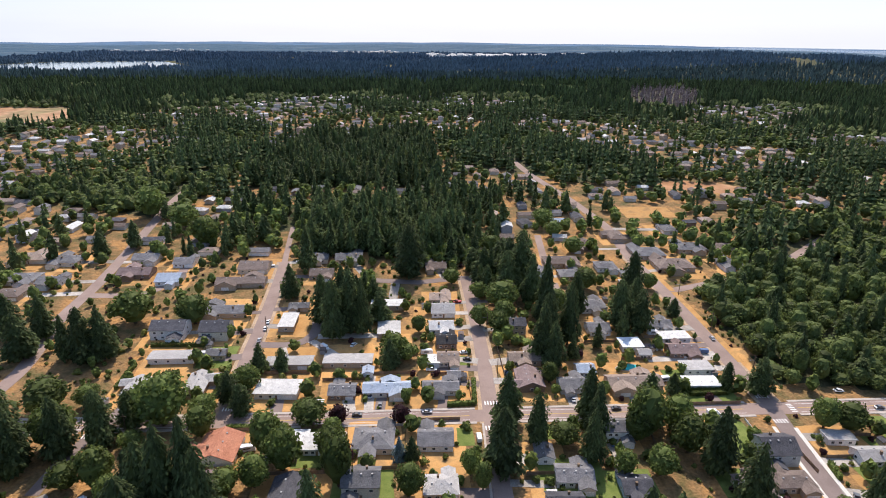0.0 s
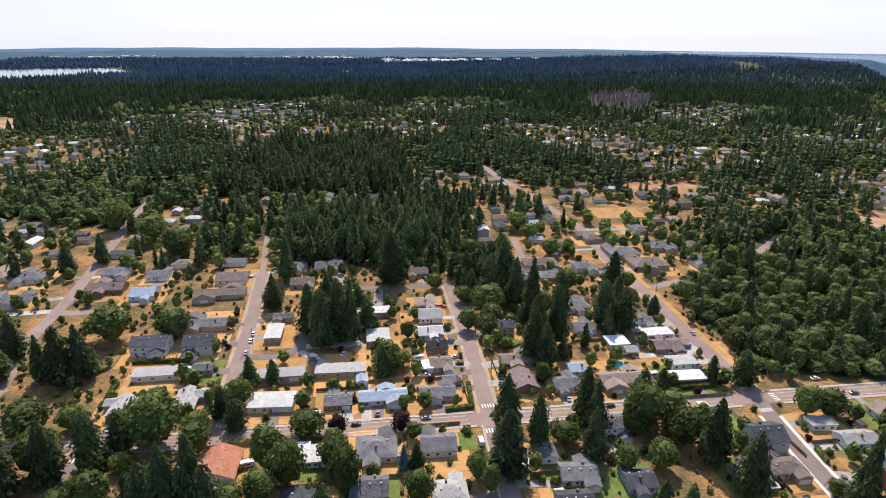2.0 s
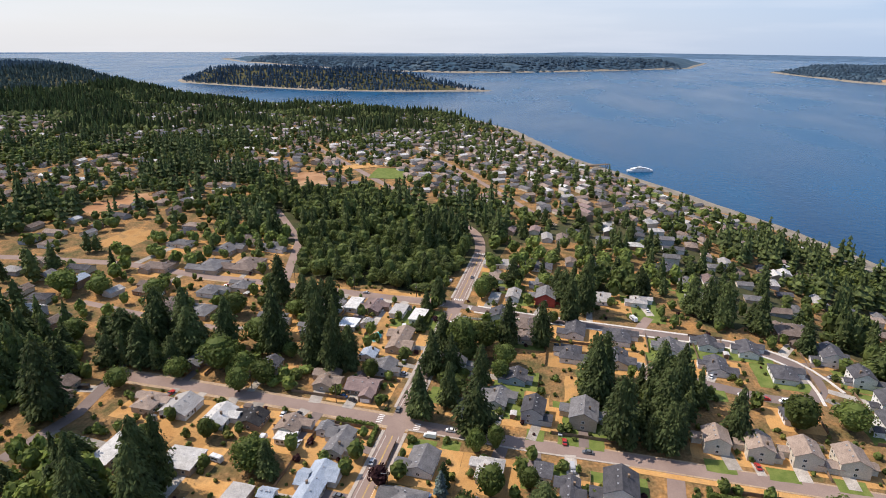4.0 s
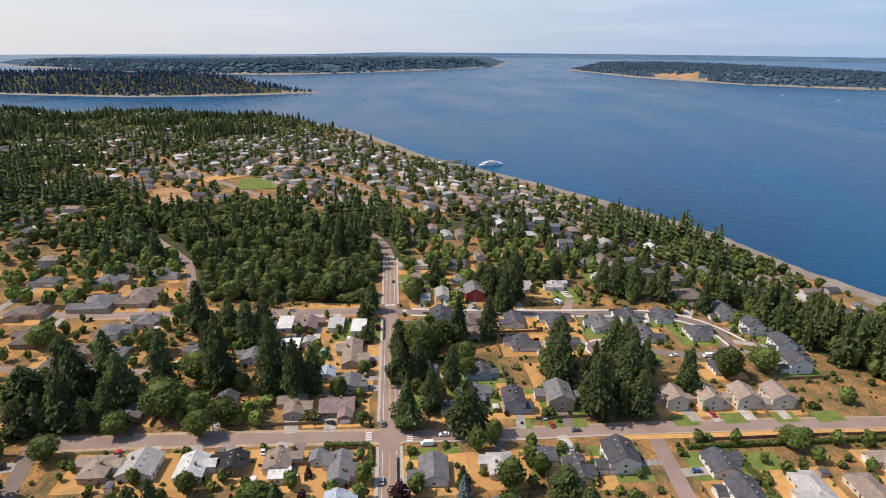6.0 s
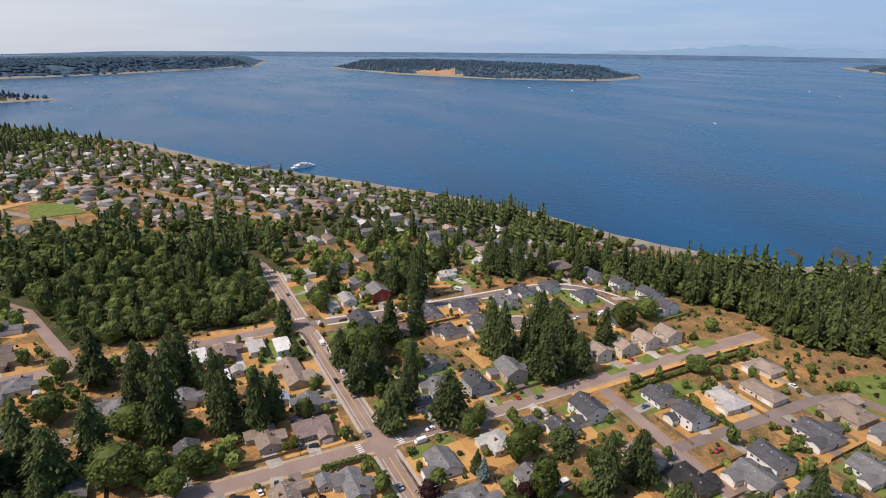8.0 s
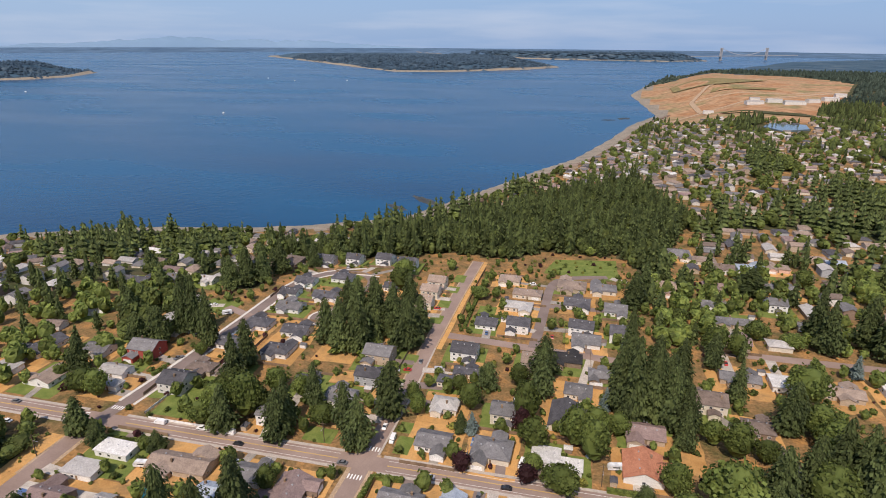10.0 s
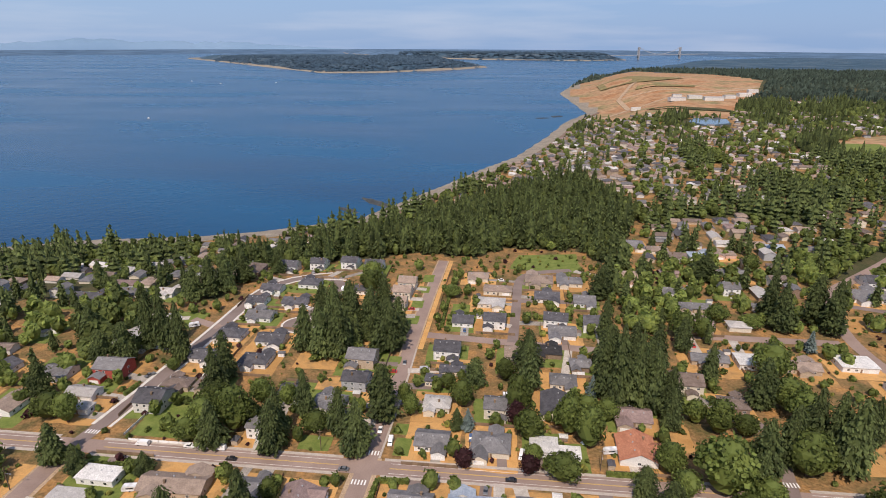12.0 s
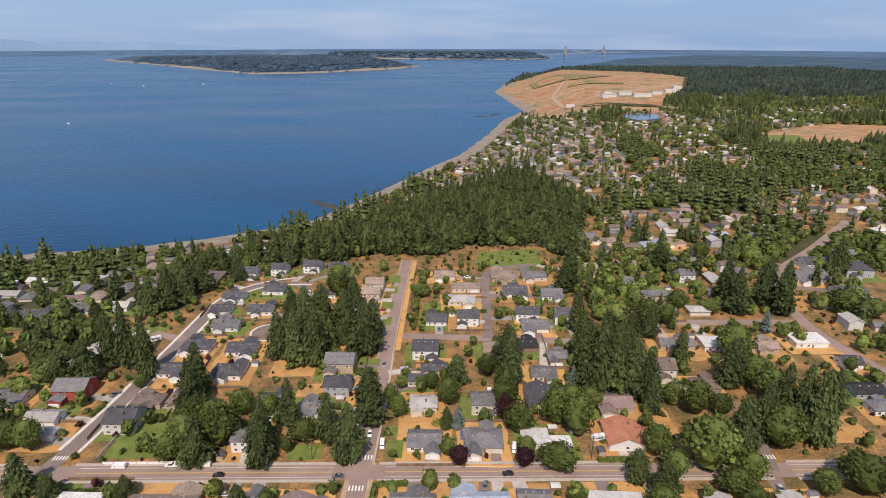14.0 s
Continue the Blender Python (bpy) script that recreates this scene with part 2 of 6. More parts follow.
# ---- mesh helpers ----
def put(name, verts, faces, mats, parent=None, at=None, label="", smooth=False, slots=None):
    """Links one mesh object from arrays of points and faces."""
    me = bpy.data.meshes.new(name)
    me.from_pydata([tuple(v) for v in verts], [], [tuple(f) for f in faces])
    for m in mats if isinstance(mats, (list, tuple)) else [mats]:
        me.materials.append(m)
    if slots is not None:
        me.polygons.foreach_set("material_index", np.asarray(slots, np.int32))
    if smooth:
        me.polygons.foreach_set("use_smooth", [True] * len(me.polygons))
    me.update()
    ob = new(name, me)
    ob.parent = parent
    if at is not None:
        ob.matrix_basis = at
    if label:
        ob["label"] = label
    return ob


def big_mesh(name, V, F, mats, slots=None, smooth=False):
    """The same for large arrays of triangles or quads."""
    me = bpy.data.meshes.new(name)
    k = F.shape[1]
    me.vertices.add(len(V)), me.loops.add(F.size), me.polygons.add(len(F))
    me.vertices.foreach_set("co", np.ascontiguousarray(V, np.float32).ravel())
    me.loops.foreach_set("vertex_index", np.ascontiguousarray(F, np.int32).ravel())
    me.polygons.foreach_set("loop_start", np.arange(0, F.size, k, dtype=np.int32))
    for m in mats:
        me.materials.append(m)
    if slots is not None:
        me.polygons.foreach_set("material_index", np.asarray(slots, np.int32))
    me.polygons.foreach_set("use_smooth", np.full(len(F), smooth))
    me.update(calc_edges=True)
    return new(name, me)


def box(x0, x1, y0, y1, z0, z1):
    return ([(x0, y0, z0), (x1, y0, z0), (x1, y1, z0), (x0, y1, z0), (x0, y0, z1), (x1, y0, z1), (x1, y1, z1), (x0, y1, z1)],
            [(0, 3, 2, 1), (4, 5, 6, 7), (0, 1, 5, 4), (1, 2, 6, 5), (2, 3, 7, 6), (3, 0, 4, 7)])


def joined(*pieces):
    V, F = [], []
    for v, f in pieces:
        F += [tuple(i + len(V) for i in q) for q in f]
        V += list(v)
    return V, F


def instance(name, data, parent, at, label=""):
    ob = new(name, data)
    ob.parent, ob.matrix_basis = parent, at
    if label:
        ob["label"] = label
    return ob


# ---- the lie of the land ----
SEA = -45.0
HILL = 54.0
SHORE = [(5200, 15000), (4024, 3880), (2661, 2617), (2250, 2080), (1852, 1510), (1651, 967), (1692, 642), (1597, 321), (1284, 74), (935, -75), (731, -215), (625, -280), (538, -334), (415, -390),
         (297, -417), (216, -450), (130, -503), (87, -595), (33, -714), (-17, -835), (-75, -953), (-150, -1212), (-216, -1482), (-300, -1700), (-290, -2001), (-275, -2400), (-385, -2960), (-569, -3700),
         (-1172, -4826), (-1502, -5619), (-4000, -9000), (-16000, -9500), (-16000, 15000)]
ISLE_NEAR = [(2700, 2060), (2520, 1900), (2377, 1465), (2278, 1044), (2320, 700), (2470, 330), (2520, 320), (2640, 700), (2760, 1200), (2820, 1800)]
ISLE_MINE = [(4932, -1488), (3772, -1627), (3006, -1976), (2680, -2400), (2640, -2600), (2823, -3004), (3300, -3200), (4600, -2900), (5600, -2100)]
ISLE_WEST = [(6500, 4200), (5230, 3134), (4700, 2363), (4080, 1500), (3990, 700), (4390, 80), (5430, -984), (7500, -1500), (9500, 4000)]
ISLE_NORTH = [(3786, -6897), (2700, -5500), (1939, -4629), (1154, -3757), (797, -3861), (312, -4385), (109, -4815), (600, -6500), (2500, -9000)]
POINT_NORTH = [(1500, -8000), (300, -7000), (-950, -6750), (-1450, -7300), (-1500, -12500), (3500, -12500)]


def inside(poly, x, y):
    """Distance to the outline of poly, positive inside."""
    d, ins = np.full(x.shape, 1e9), np.zeros(x.shape, bool)
    for (ax, ay), (bx, by) in zip(poly, poly[1:] + poly[:1]):
        ex, ey = bx - ax, by - ay
        k = np.clip(((x - ax) * ex + (y - ay) * ey) / (ex * ex + ey * ey), 0, 1)
        d = np.minimum(d, np.hypot(x - ax - k * ex, y - ay - k * ey))
        ins ^= ((ay > y) != (by > y)) & (x < ax + (y - ay) / (ey if ey else 1e-9) * ex)
    return np.where(ins, d, -d)


def step(v):
    v = np.clip(v, 0, 1)
    return v * v * (3 - 2 * v)


def sink(r):
    return 0.0095 * np.maximum(np.asarray(r) - 6000, 0)


def height(x, y):
    """The ground's height and the distance inland."""
    x, y = np.asarray(x, float), np.asarray(y, float)
    d = inside(SHORE, x, y)
    rise = 0.028 * (np.sqrt(np.maximum(y, 0) ** 2 + 900) - 30)
    base = np.minimum(rise, 24 + rise * 0.06) + HILL * np.exp(-((0.88 * (x - 1270) - 0.48 * (y - 2190)) / 900) ** 2 - ((0.48 * (x - 1270) + 0.88 * (y - 2190)) / 560) ** 2) + 26 * np.exp(-((x + 900) / 900) ** 2 - ((y + 2300) / 700) ** 2)
    base = base - 40 * step((x - 470) / 850) * (1 - step((y - 1000) / 700))
    z = SEA + 4 * step(d / 40) + (base - SEA - 4) * step((d - 50) / 235)
    for poly, top in ((ISLE_NEAR, 78), (ISLE_MINE, 58), (ISLE_WEST, 66), (ISLE_NORTH, 44), (POINT_NORTH, 69)):
        k = inside(poly, x, y)
        z = np.where(k > 0, SEA + top * step(k / (200 if top > 70 else 300)), z)
        d = np.maximum(d, k)
    r = np.hypot(x + 80, y)
    far = r - 11500
    z, d = np.where((far > 0) & (d < 0), SEA + 55 * step(far / 3000), z), np.maximum(d, far)
    # far land and sea sink away with the curve of the earth, the southern plain a little more, in low waves
    z = z - step((r - 3500) / 3000) * step(y / 2500) * (0.0055 * np.maximum(r - 3500, 0) + 13 * np.sin(x / 900 + 1) * np.sin(y / 1250) + 8 * np.sin(x / 420 + y / 700))
    return np.where(d > 0, z, SEA - np.minimum(8, -d * 0.12)) - sink(r), d


def ground_z(x, y):
    return float(height(np.array([x]), np.array([y]))[0][0])


def polar(rings, turns):
    a = np.linspace(0, 2 * np.pi, turns, endpoint=False)
    R, A = np.meshgrid(rings, a, indexing="ij")
    x, y = (R * np.cos(A)).ravel() - 80, (R * np.sin(A)).ravel()
    i, j = np.meshgrid(np.arange(len(rings) - 1), np.arange(turns), indexing="ij")
    j2 = (j + 1) % turns
    F = np.stack([i * turns + j, (i + 1) * turns + j, (i + 1) * turns + j2, i * turns + j2], -1).reshape(-1, 4)
    return x, y, F


FIELDS = [  # open ground among the woods: outline, material slot
    ([(-560, -1230), (-330, -1380), (-280, -1620), (-290, -1900), (-290, -2400), (-400, -2900), (-650, -3450), (-1050, -3000), (-1020, -2200), (-860, -1820), (-640, -1420)], 1),
    ([(-900, 930), (-640, 930), (-600, 770), (-700, 700), (-900, 690)], 1),
    ([(3250, -1850), (3600, -1700), (3760, -1770), (3480, -1960)], 1),
    ([(400, 960), (500, 930), (640, 1130), (660, 1330), (500, 1250)], 2),
    ([(-590, -810), (-640, -930), (-850, -1060), (-1050, -1010), (-760, -790)], 1),
    ([(-1750, 2000), (-1600, 2480), (-1130, 2640), (-900, 2260), (-1150, 1860)], 2),
    ([(60, 2950), (400, 2850), (900, 2950), (1000, 3350), (300, 3500), (40, 3350)], 4),
    ([(30, 690), (170, 690), (230, 900), (180, 1010), (40, 1190), (-70, 1050), (-60, 830)], 0),
    ([(225, 355), (300, 350), (310, 385), (235, 395)], 1),
    ([(395, 205), (475, 235), (455, 270), (380, 245)], 1),
]
FIRS = [  # dense stands of tall firs
    [(-121, 187), (-4, 180), (-1, 290), (-123, 292)], [(-213, 375), (-7, 370), (-12, 640), (-188, 620)],
    [(131, -232), (60, -247), (12, -266), (-36, -258), (-60, -284), (-118, -288), (-135, -246), (-165, -320), (-194, -396), (-152, -574), (-23, -560), (10, -511), (60, -400), (110, -315), (190, -262), (170, -236)],
]
MIXED = [  # woods of maple and alder with some firs
    [(147, 125), (141, 14), (192, 6), (250, 6), (290, 100), (262, 150), (190, 150)], [(134, -152), (186, -170), (222, -148), (265, -142), (280, -60), (255, -20), (300, -20), (380, -96), (300, -210), (223, -245), (138, -240)],
    [(-436, 345), (-250, 275), (-230, 430), (-376, 400)], [(300, 60), (390, 150), (330, 260), (260, 200)],
    [(218, -126), (170, -125), (143, -74), (179, -70)],
]


def wooded(x, y):
    """How much of the ground belongs to trees: above 0.1 closed wood, below it gardens and houses."""
    w = np.array([noise.noise((a * 0.0052, b * 0.0052, 9.1)) + 0.45 * noise.noise((a * 0.013, b * 0.013, 2.7)) for a, b in zip(x, y)])
    w = w + 0.9 * step((y - 760 - 0.22 * np.abs(x + 100) - 330 * np.exp(-((x + 80) / 330) ** 2)) / 160) * (1 - 0.6 * step((x - 1150) / 200))
    w = w + 0.16 * (np.abs(x - 60) < 130) * (np.abs(y - 520) < 130)
    w = w - 0.30 * ((x < -190) & (y > 200) & (y < 640)) - 0.10 * ((x > 170) & (y > 130) & (y < 230)) + 0.01 * ((x > 90) & (x < 430) & (y >= 230) & (y < 560)) + 0.02
    w = np.where(inside(BLUFF, x, y) > 0, w * 0.5 - 0.22, w)
    w = np.where(inside(COAST_TOWN, x, y) > 0, w * 0.5 - 0.42, w)
    w = np.where(inside(HEADLAND, x, y) > 0, w * 0.7 - 0.08, w)
    for p in (NORTHTOWN, NORTH_CLOSE):
        w = np.where(inside(p, x, y) > 0, w * 0.5 - 0.5, w)
    return w


BLUFF = [(140, -20), (300, -20), (400, -120), (400, -250), (320, -290), (215, -215), (135, -190)]
COAST_TOWN = [(330, -190), (560, -330), (900, -110), (1230, 60), (1060, 330), (640, 330), (420, 190)]
HEADLAND = [(640, 330), (1060, 330), (1230, 60), (1600, 320), (1700, 640), (1650, 960), (1000, 900), (640, 640)]
NORTHTOWN = [(-40, -640), (-110, -570), (-180, -540), (-300, -600), (-345, -830), (-360, -1050), (-335, -1290), (-215, -1310), (-120, -1050), (-60, -850)]
NORTH_CLOSE = [(-160, -243), (-168, -326), (-222, -392), (-295, -410), (-365, -380), (-320, -300), (-235, -222)]
rings = np.concatenate([np.arange(1, 500, 9), np.arange(500, 1100, 13), 1100 * (16500 / 1100) ** np.linspace(0, 1, 130)])
gx, gy, gF = polar(rings, 380)
gz, gd = height(gx, gy)
cx, cy, cd = gx[gF].mean(1), gy[gF].mean(1), gd[gF].mean(1)
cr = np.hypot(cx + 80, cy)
# distance picks the haze-coloured slots: 4 past 3300 m, 5 past 8000 m
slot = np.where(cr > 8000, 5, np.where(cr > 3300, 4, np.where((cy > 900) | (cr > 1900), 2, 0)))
mid_ = np.where((cr < 1300) & (cr > 250))[0]
slot[mid_] = np.where(wooded(cx[mid_], cy[mid_]) > 0.16, 2, slot[mid_])
for poly, s in FIELDS:
    slot = np.where(inside(poly, cx, cy) > 0, s, slot)
for poly in FIRS + MIXED:
    slot = np.where(inside(poly, cx, cy) > 4, 2, slot)
slot = np.where((cd < np.where((cy < -560) & (cx < 200), 42, 34)) & (cr < 4600), 3, slot)
ground = big_mesh("ground", np.stack([gx, gy, gz], 1), gF, [M_GROUND, M_MEADOW, M_FLOOR, M_SHORE, M_HAZELAND, M_DEEPHAZELAND], slot, True)
tagged(ground, "dry summer ground with parched lawns, woods and beach", "ground", kind="structure")
sx, sy, sF = polar(np.concatenate([[1, 150], np.arange(200, 1400, 60), 1400 * (16500 / 1400) ** np.linspace(0, 1, 80)]), 144)
sea = big_mesh("water", np.stack([sx, sy, SEA - sink(np.hypot(sx + 80, sy))], 1), sF, [M_WATER], None, True)
tagged(sea, "calm deep blue sea water of a sound", "water", kind="structure")

# banks of pale sand and bluff round the islands
def bank(name, poly, tall, label):
    P, V, F = [], [], []
    for a, b in zip(poly, poly[1:] + poly[:1]):
        n = max(2, int(math.hypot(b[0] - a[0], b[1] - a[1]) / 90))
        P += [Vector(a).lerp(Vector(b), i / n) for i in range(n)]
    mid = sum(P, Vector((0, 0))) / len(P)
    for i, p in enumerate(P):
        inner = (mid - p).normalized()
        h = tall * (0.65 + 0.5 * noise.noise((i * 0.35, tall, 0.5)))
        low = SEA - float(sink(math.hypot(p.x + 80, p.y)))
        for off, z in ((-14, -1.0), (6, 1.4), (26, h), (60, -2)):
            q = p + inner * off
            V.append((q.x, q.y, low + z))
    for i in range(len(P)):
        j = (i + 1) % len(P)
        F += [(4 * i + k, 4 * j + k, 4 * j + k + 1, 4 * i + k + 1) for k in range(3)]
    tagged(put(name, V, F, M_SHORE, smooth=True), label, "beach", kind="structure")


for isle_, tall_ in ((ISLE_NEAR, 7), (ISLE_MINE, 13), (ISLE_WEST, 11), (ISLE_NORTH, 15), (POINT_NORTH, 16)):
    bank("beach", isle_, tall_, "pale sand beach and low bluff round an island")


def pond(name, pts, z, label):
    V = [(x, y, z) for x, y in pts] + [(x, y, z - 3) for x, y in pts]
    n = len(pts)
    tagged(put(name, V, [tuple(range(n))] + [(i, i + n, (i + 1) % n + n, (i + 1) % n) for i in range(n)], M_LAKE), label, "lake", kind="structure")


pond("lake", [(-1720, 2000), (-1560, 2440), (-1350, 2520), (-1150, 2600), (-940, 2260), (-1020, 2060), (-1150, 1900)], ground_z(-1300, 2250) + 2.5, "pale still lake among distant woods")
pond("lake", [(-470, -1090), (-530, -1130), (-545, -1200), (-480, -1215), (-450, -1150)], ground_z(-490, -1150) + 3.0, "small still lake among woods")

# faint mountains on the horizon to the north, haze painted as their pale blue
M_HAZERIDGE = material("haze_blue_mountains", [(0.17, 0.27, 0.40), (0.20, 0.30, 0.43)], 0.0005, 0.0, 0.95, 0.0)
rv, rf = [], []
for i in range(90):
    a = radians(-76 + 0.42 * i)
    top = -90 + 360 * math.sin(math.pi * i / 89) * (0.62 + 0.25 * noise.noise((i * 0.16, 1.5, 0)) + 0.13 * noise.noise((i * 0.6, 4.5, 0)))
    rv += [(15600 * math.cos(a), 15600 * math.sin(a), -260), (15600 * math.cos(a), 15600 * math.sin(a), top), (16100 * math.cos(a), 16100 * math.sin(a), -260)]
    if i:
        k = 3 * i
        rf += [(k - 3, k, k + 1, k - 2), (k - 2, k + 1, k + 2, k - 1)]
tagged(put("mountains", rv, rf, M_HAZERIDGE, smooth=True), "faint mountains on the horizon, coloured with pale blue haze", "mountains", kind="structure")

# ---- roads ----
ROADS = []


def ribbon(name, pts, width, mat, lift=0.06, thick=0.3, side=0.0, label="", category="road", kind="structure", parent=None):
    """A strip of that width that follows the ground along pts, side metres to the left of them."""
    P = [Vector(p) for p in pts]
    line = []
    for a, b in zip(P, P[1:]):
        n = max(1, int((b - a).length / 8))
        line += [a.lerp(b, i / n) for i in range(n)]
    line.append(P[-1])
    if len(P) > 3:
        for _ in range(6):
            line = [line[0]] + [(a + 2 * b + c) / 4 for a, b, c in zip(line, line[1:], line[2:])] + [line[-1]]
    V, F = [], []
    for i, p in enumerate(line):
        d = (line[min(i + 1, len(line) - 1)] - line[max(i - 1, 0)]).normalized()
        nrm = Vector((-d.y, d.x))
        for s in (side + width / 2, side - width / 2):
            q = p + nrm * s
            z = ground_z(q.x, q.y) + lift
            V += [(q.x, q.y, z), (q.x, q.y, z - thick)]
        if i:
            k = 4 * i
            F += [(k - 4, k - 2, k + 2, k), (k - 3, k - 4, k, k + 1), (k - 2, k - 1, k + 3, k + 2)]
    F += [(0, 1, 3, 2), (4 * len(line) - 4, 4 * len(line) - 2, 4 * len(line) - 1, 4 * len(line) - 3)]
    if category == "road":
        ROADS.append((np.array([(p.x, p.y) for p in line]), width / 2))
    ob = put(name, V, F, mat, parent, None, label if parent else "")
    if not parent:
        tagged(ob, label, category, kind=kind)
    return ob


MAIN = [(-420, -3), (-174, -4), (-2, -4), (79, -4), (142, -4), (193, -4), (244, -3), (290, 8), (370, 80), (447, 154), (518, 216), (622, 305), (800, 440)]
ribbon("road", MAIN, 8.8, M_ROAD, 0.060, label="two-lane asphalt main road with bicycle lanes")
SIDE = [(-9, -252), (-6, -186), (-4, -106), (-4, -60), (-2, -10), (0, 46), (0, 105), (-1, 150)]
ribbon("road", SIDE, 7.6, M_ROAD, 0.068, label="worn asphalt side street")
WEST = [(-122, -3), (-125, 45), (-126, 95), (-129, 152), (-131, 180)]
ribbon("road", [(-131, 178), (-135, 215), (-139, 256)], 4.2, M_ROAD, 0.068, label="narrow asphalt side street under trees")
ribbon("road", WEST, 7.6, M_ROAD, 0.076, label="worn asphalt side street")
EAST = [(131, -2), (130, 36), (130, 93), (129, 130), (126, 185), (131, 249), (118, 330), (96, 430), (80, 560)]
ribbon("road", EAST, 8.4, M_ROAD, 0.084, label="sunlit asphalt street with tan shoulders")
for line_, wide_ in ((SIDE[4:], 11.5), (WEST, 11.5), (EAST[:5], 12.0), (SIDE[:4], 9.5)):
    ribbon("verge", line_, wide_, M_SHOULDER, 0.045, 0.3, 0, "tan gravel shoulder beside the street", "verge")
LOOP = [(130, -5), (127, -18), (123, -47), (120, -94), (118, -119), (116, -160), (113, -184), (101, -203), (86, -211), (72, -212), (58, -207), (53, -195), (58, -176), (64, -158), (68, -142), (70, -134)]
ribbon("road", LOOP, 7.4, M_NEWROAD, 0.072, label="new dark asphalt residential street with pale kerbs")
a_ = [6.2832 * i / 28 for i in range(28)]
for name_, r_, mat_, lift_, lab_ in (("cul_de_sac_kerb", 11.2, M_NEWWALK, 0.20, "pale concrete kerb round a cul-de-sac"), ("cul_de_sac", 9.8, M_NEWROAD, 0.22, "round new asphalt cul-de-sac")):
    z_ = ground_z(70, -128)
    ob_ = put(name_, [(70 + r_ * math.cos(a), -128 + r_ * math.sin(a), z_ + lift_ - h) for h in (0, 0.5) for a in a_], [tuple(range(28))] + [(i, i + 28, (i + 1) % 28 + 28, (i + 1) % 28) for i in range(28)], mat_)
    tagged(ob_, lab_, "road", kind="structure")
ROADS.append((np.array([(70, -128), (71, -128)]), 10.0))
ribbon("road", [(-9, -124), (-42, -121), (-69, -119), (-124, -115)], 7.0, M_ROAD, 0.092, label="asphalt residential street")
ribbon("road", [(-64, -120), (-67, -170), (-69, -232), (-110, -242)], 6.4, M_NEWROAD, 0.100, label="dark asphalt residential lane")
ribbon("road", [(-174, -4), (-179, -27), (-180, -46)], 5.5, M_NEWROAD, 0.068, label="shaded asphalt lane")
ribbon("road", [(-165, -140), (-223, -140), (-259, -140)], 7.2, M_ROAD, 0.076, label="asphalt residential street")
ribbon("road", [(-440, -360), (-357, -279), (-285, -216), (-266, -150), (-266, -118), (-276, -79), (-290, -30), (-296, -6)], 8.0, M_ROAD, 0.084, label="asphalt collector street")
ribbon("road", [(-240, -3), (-234, 41), (-248, 95), (-247, 138), (-254, 208), (-268, 330), (-270, 450)], 8.0, M_ROAD, 0.092, label="asphalt street")
ribbon("road", [(-246, 128), (-207, 124), (-196, 150), (-200, 174)], 6.5, M_ROAD, 0.100, label="asphalt cul-de-sac")
ribbon("road", [(-125, 64), (-98, 56), (-88, 72), (-94, 90)], 6.0, M_NEWROAD, 0.100, label="asphalt driveway lane")
ribbon("road", [(-68, 146), (-34, 141), (0, 148)], 6.5, M_NEWROAD, 0.092, label="shaded asphalt lane")
ribbon("road", [(58, 118), (60, 171), (66, 230)], 5.5, M_ROAD, 0.06, label="narrow asphalt lane")
ribbon("road", [(133, 122), (220, 152), (300, 215)], 6.5, M_ROAD, 0.10, label="asphalt street")
ribbon("road", [(118, -119), (140, -128)], 6.0, M_ROAD, 0.10, label="gravel turnout")
ribbon("road", [(420, -240), (520, -160), (640, -60), (760, 30)], 7.0, M_ROAD, 0.06, label="town street")
ribbon("road", [(330, -60), (430, 0), (560, 80), (700, 170)], 7.0, M_ROAD, 0.06, label="town street")
for a, b in ((-420, -182), (-172, -130), (-115, -9), (9, 119), (140, 230)):
    for s in (5.2, -5.2):
        ribbon("sidewalk", [(a, -4), (b, -4)], 1.5, M_WALK, 0.22, 0.35, s, "pale concrete sidewalk with raised kerb", "sidewalk")
ribbon("sidewalk", LOOP[1:10], 1.8, M_NEWWALK, 0.22, 0.35, 4.7, "pale new concrete sidewalk", "sidewalk")
ribbon("sidewalk", LOOP[1:11], 1.6, M_NEWWALK, 0.22, 0.35, -4.6, "pale new concrete sidewalk", "sidewalk")
ribbon("sidewalk", SIDE[2:5], 1.0, M_WALK, 0.20, 0.3, 4.4, "concrete kerb and sidewalk", "sidewalk")
ribbon("verge", [(p[0] + 0.0, p[1]) for p in SIDE[:3]], 3.0, M_DRYLAWN, 0.12, 0.3, 6.6, "parched orange grass verge", "verge")
ribbon("verge", EAST[1:5], 3.6, M_DRYLAWN, 0.10, 0.3, -6.2, "tan gravel shoulder", "verge")
for s, m, w in ((0.16, M_YELLOW, 0.16), (-0.16, M_YELLOW, 0.16), (3.0, M_PAINT, 0.14), (-3.0, M_PAINT, 0.14)):
    for a, b in ((-420, -182), (-170, -132), (-114, -12), (10, 116), (142, 235)):
        ribbon("road_marking", [(a, -4), (b, -4)], w, m, 0.085, 0.02, s, "painted lane line", "road marking")
M_RAIL = material("railway_ballast", [(0.17, 0.115, 0.085), (0.25, 0.18, 0.135)], 0.1, 0.8, 0.95, 0.1)
ribbon("railway", SHORE[15:24], 9.0, M_RAIL, 1.5, 2.5, -40, "brown railway embankment along the beach", "railway")
bar = put("crosswalk_bar", *box(-1.4, 1.4, -0.3, 0.3, 0, 0.02), M_PAINT)
bar_mesh = bar.data
bpy.data.objects.remove(bar)


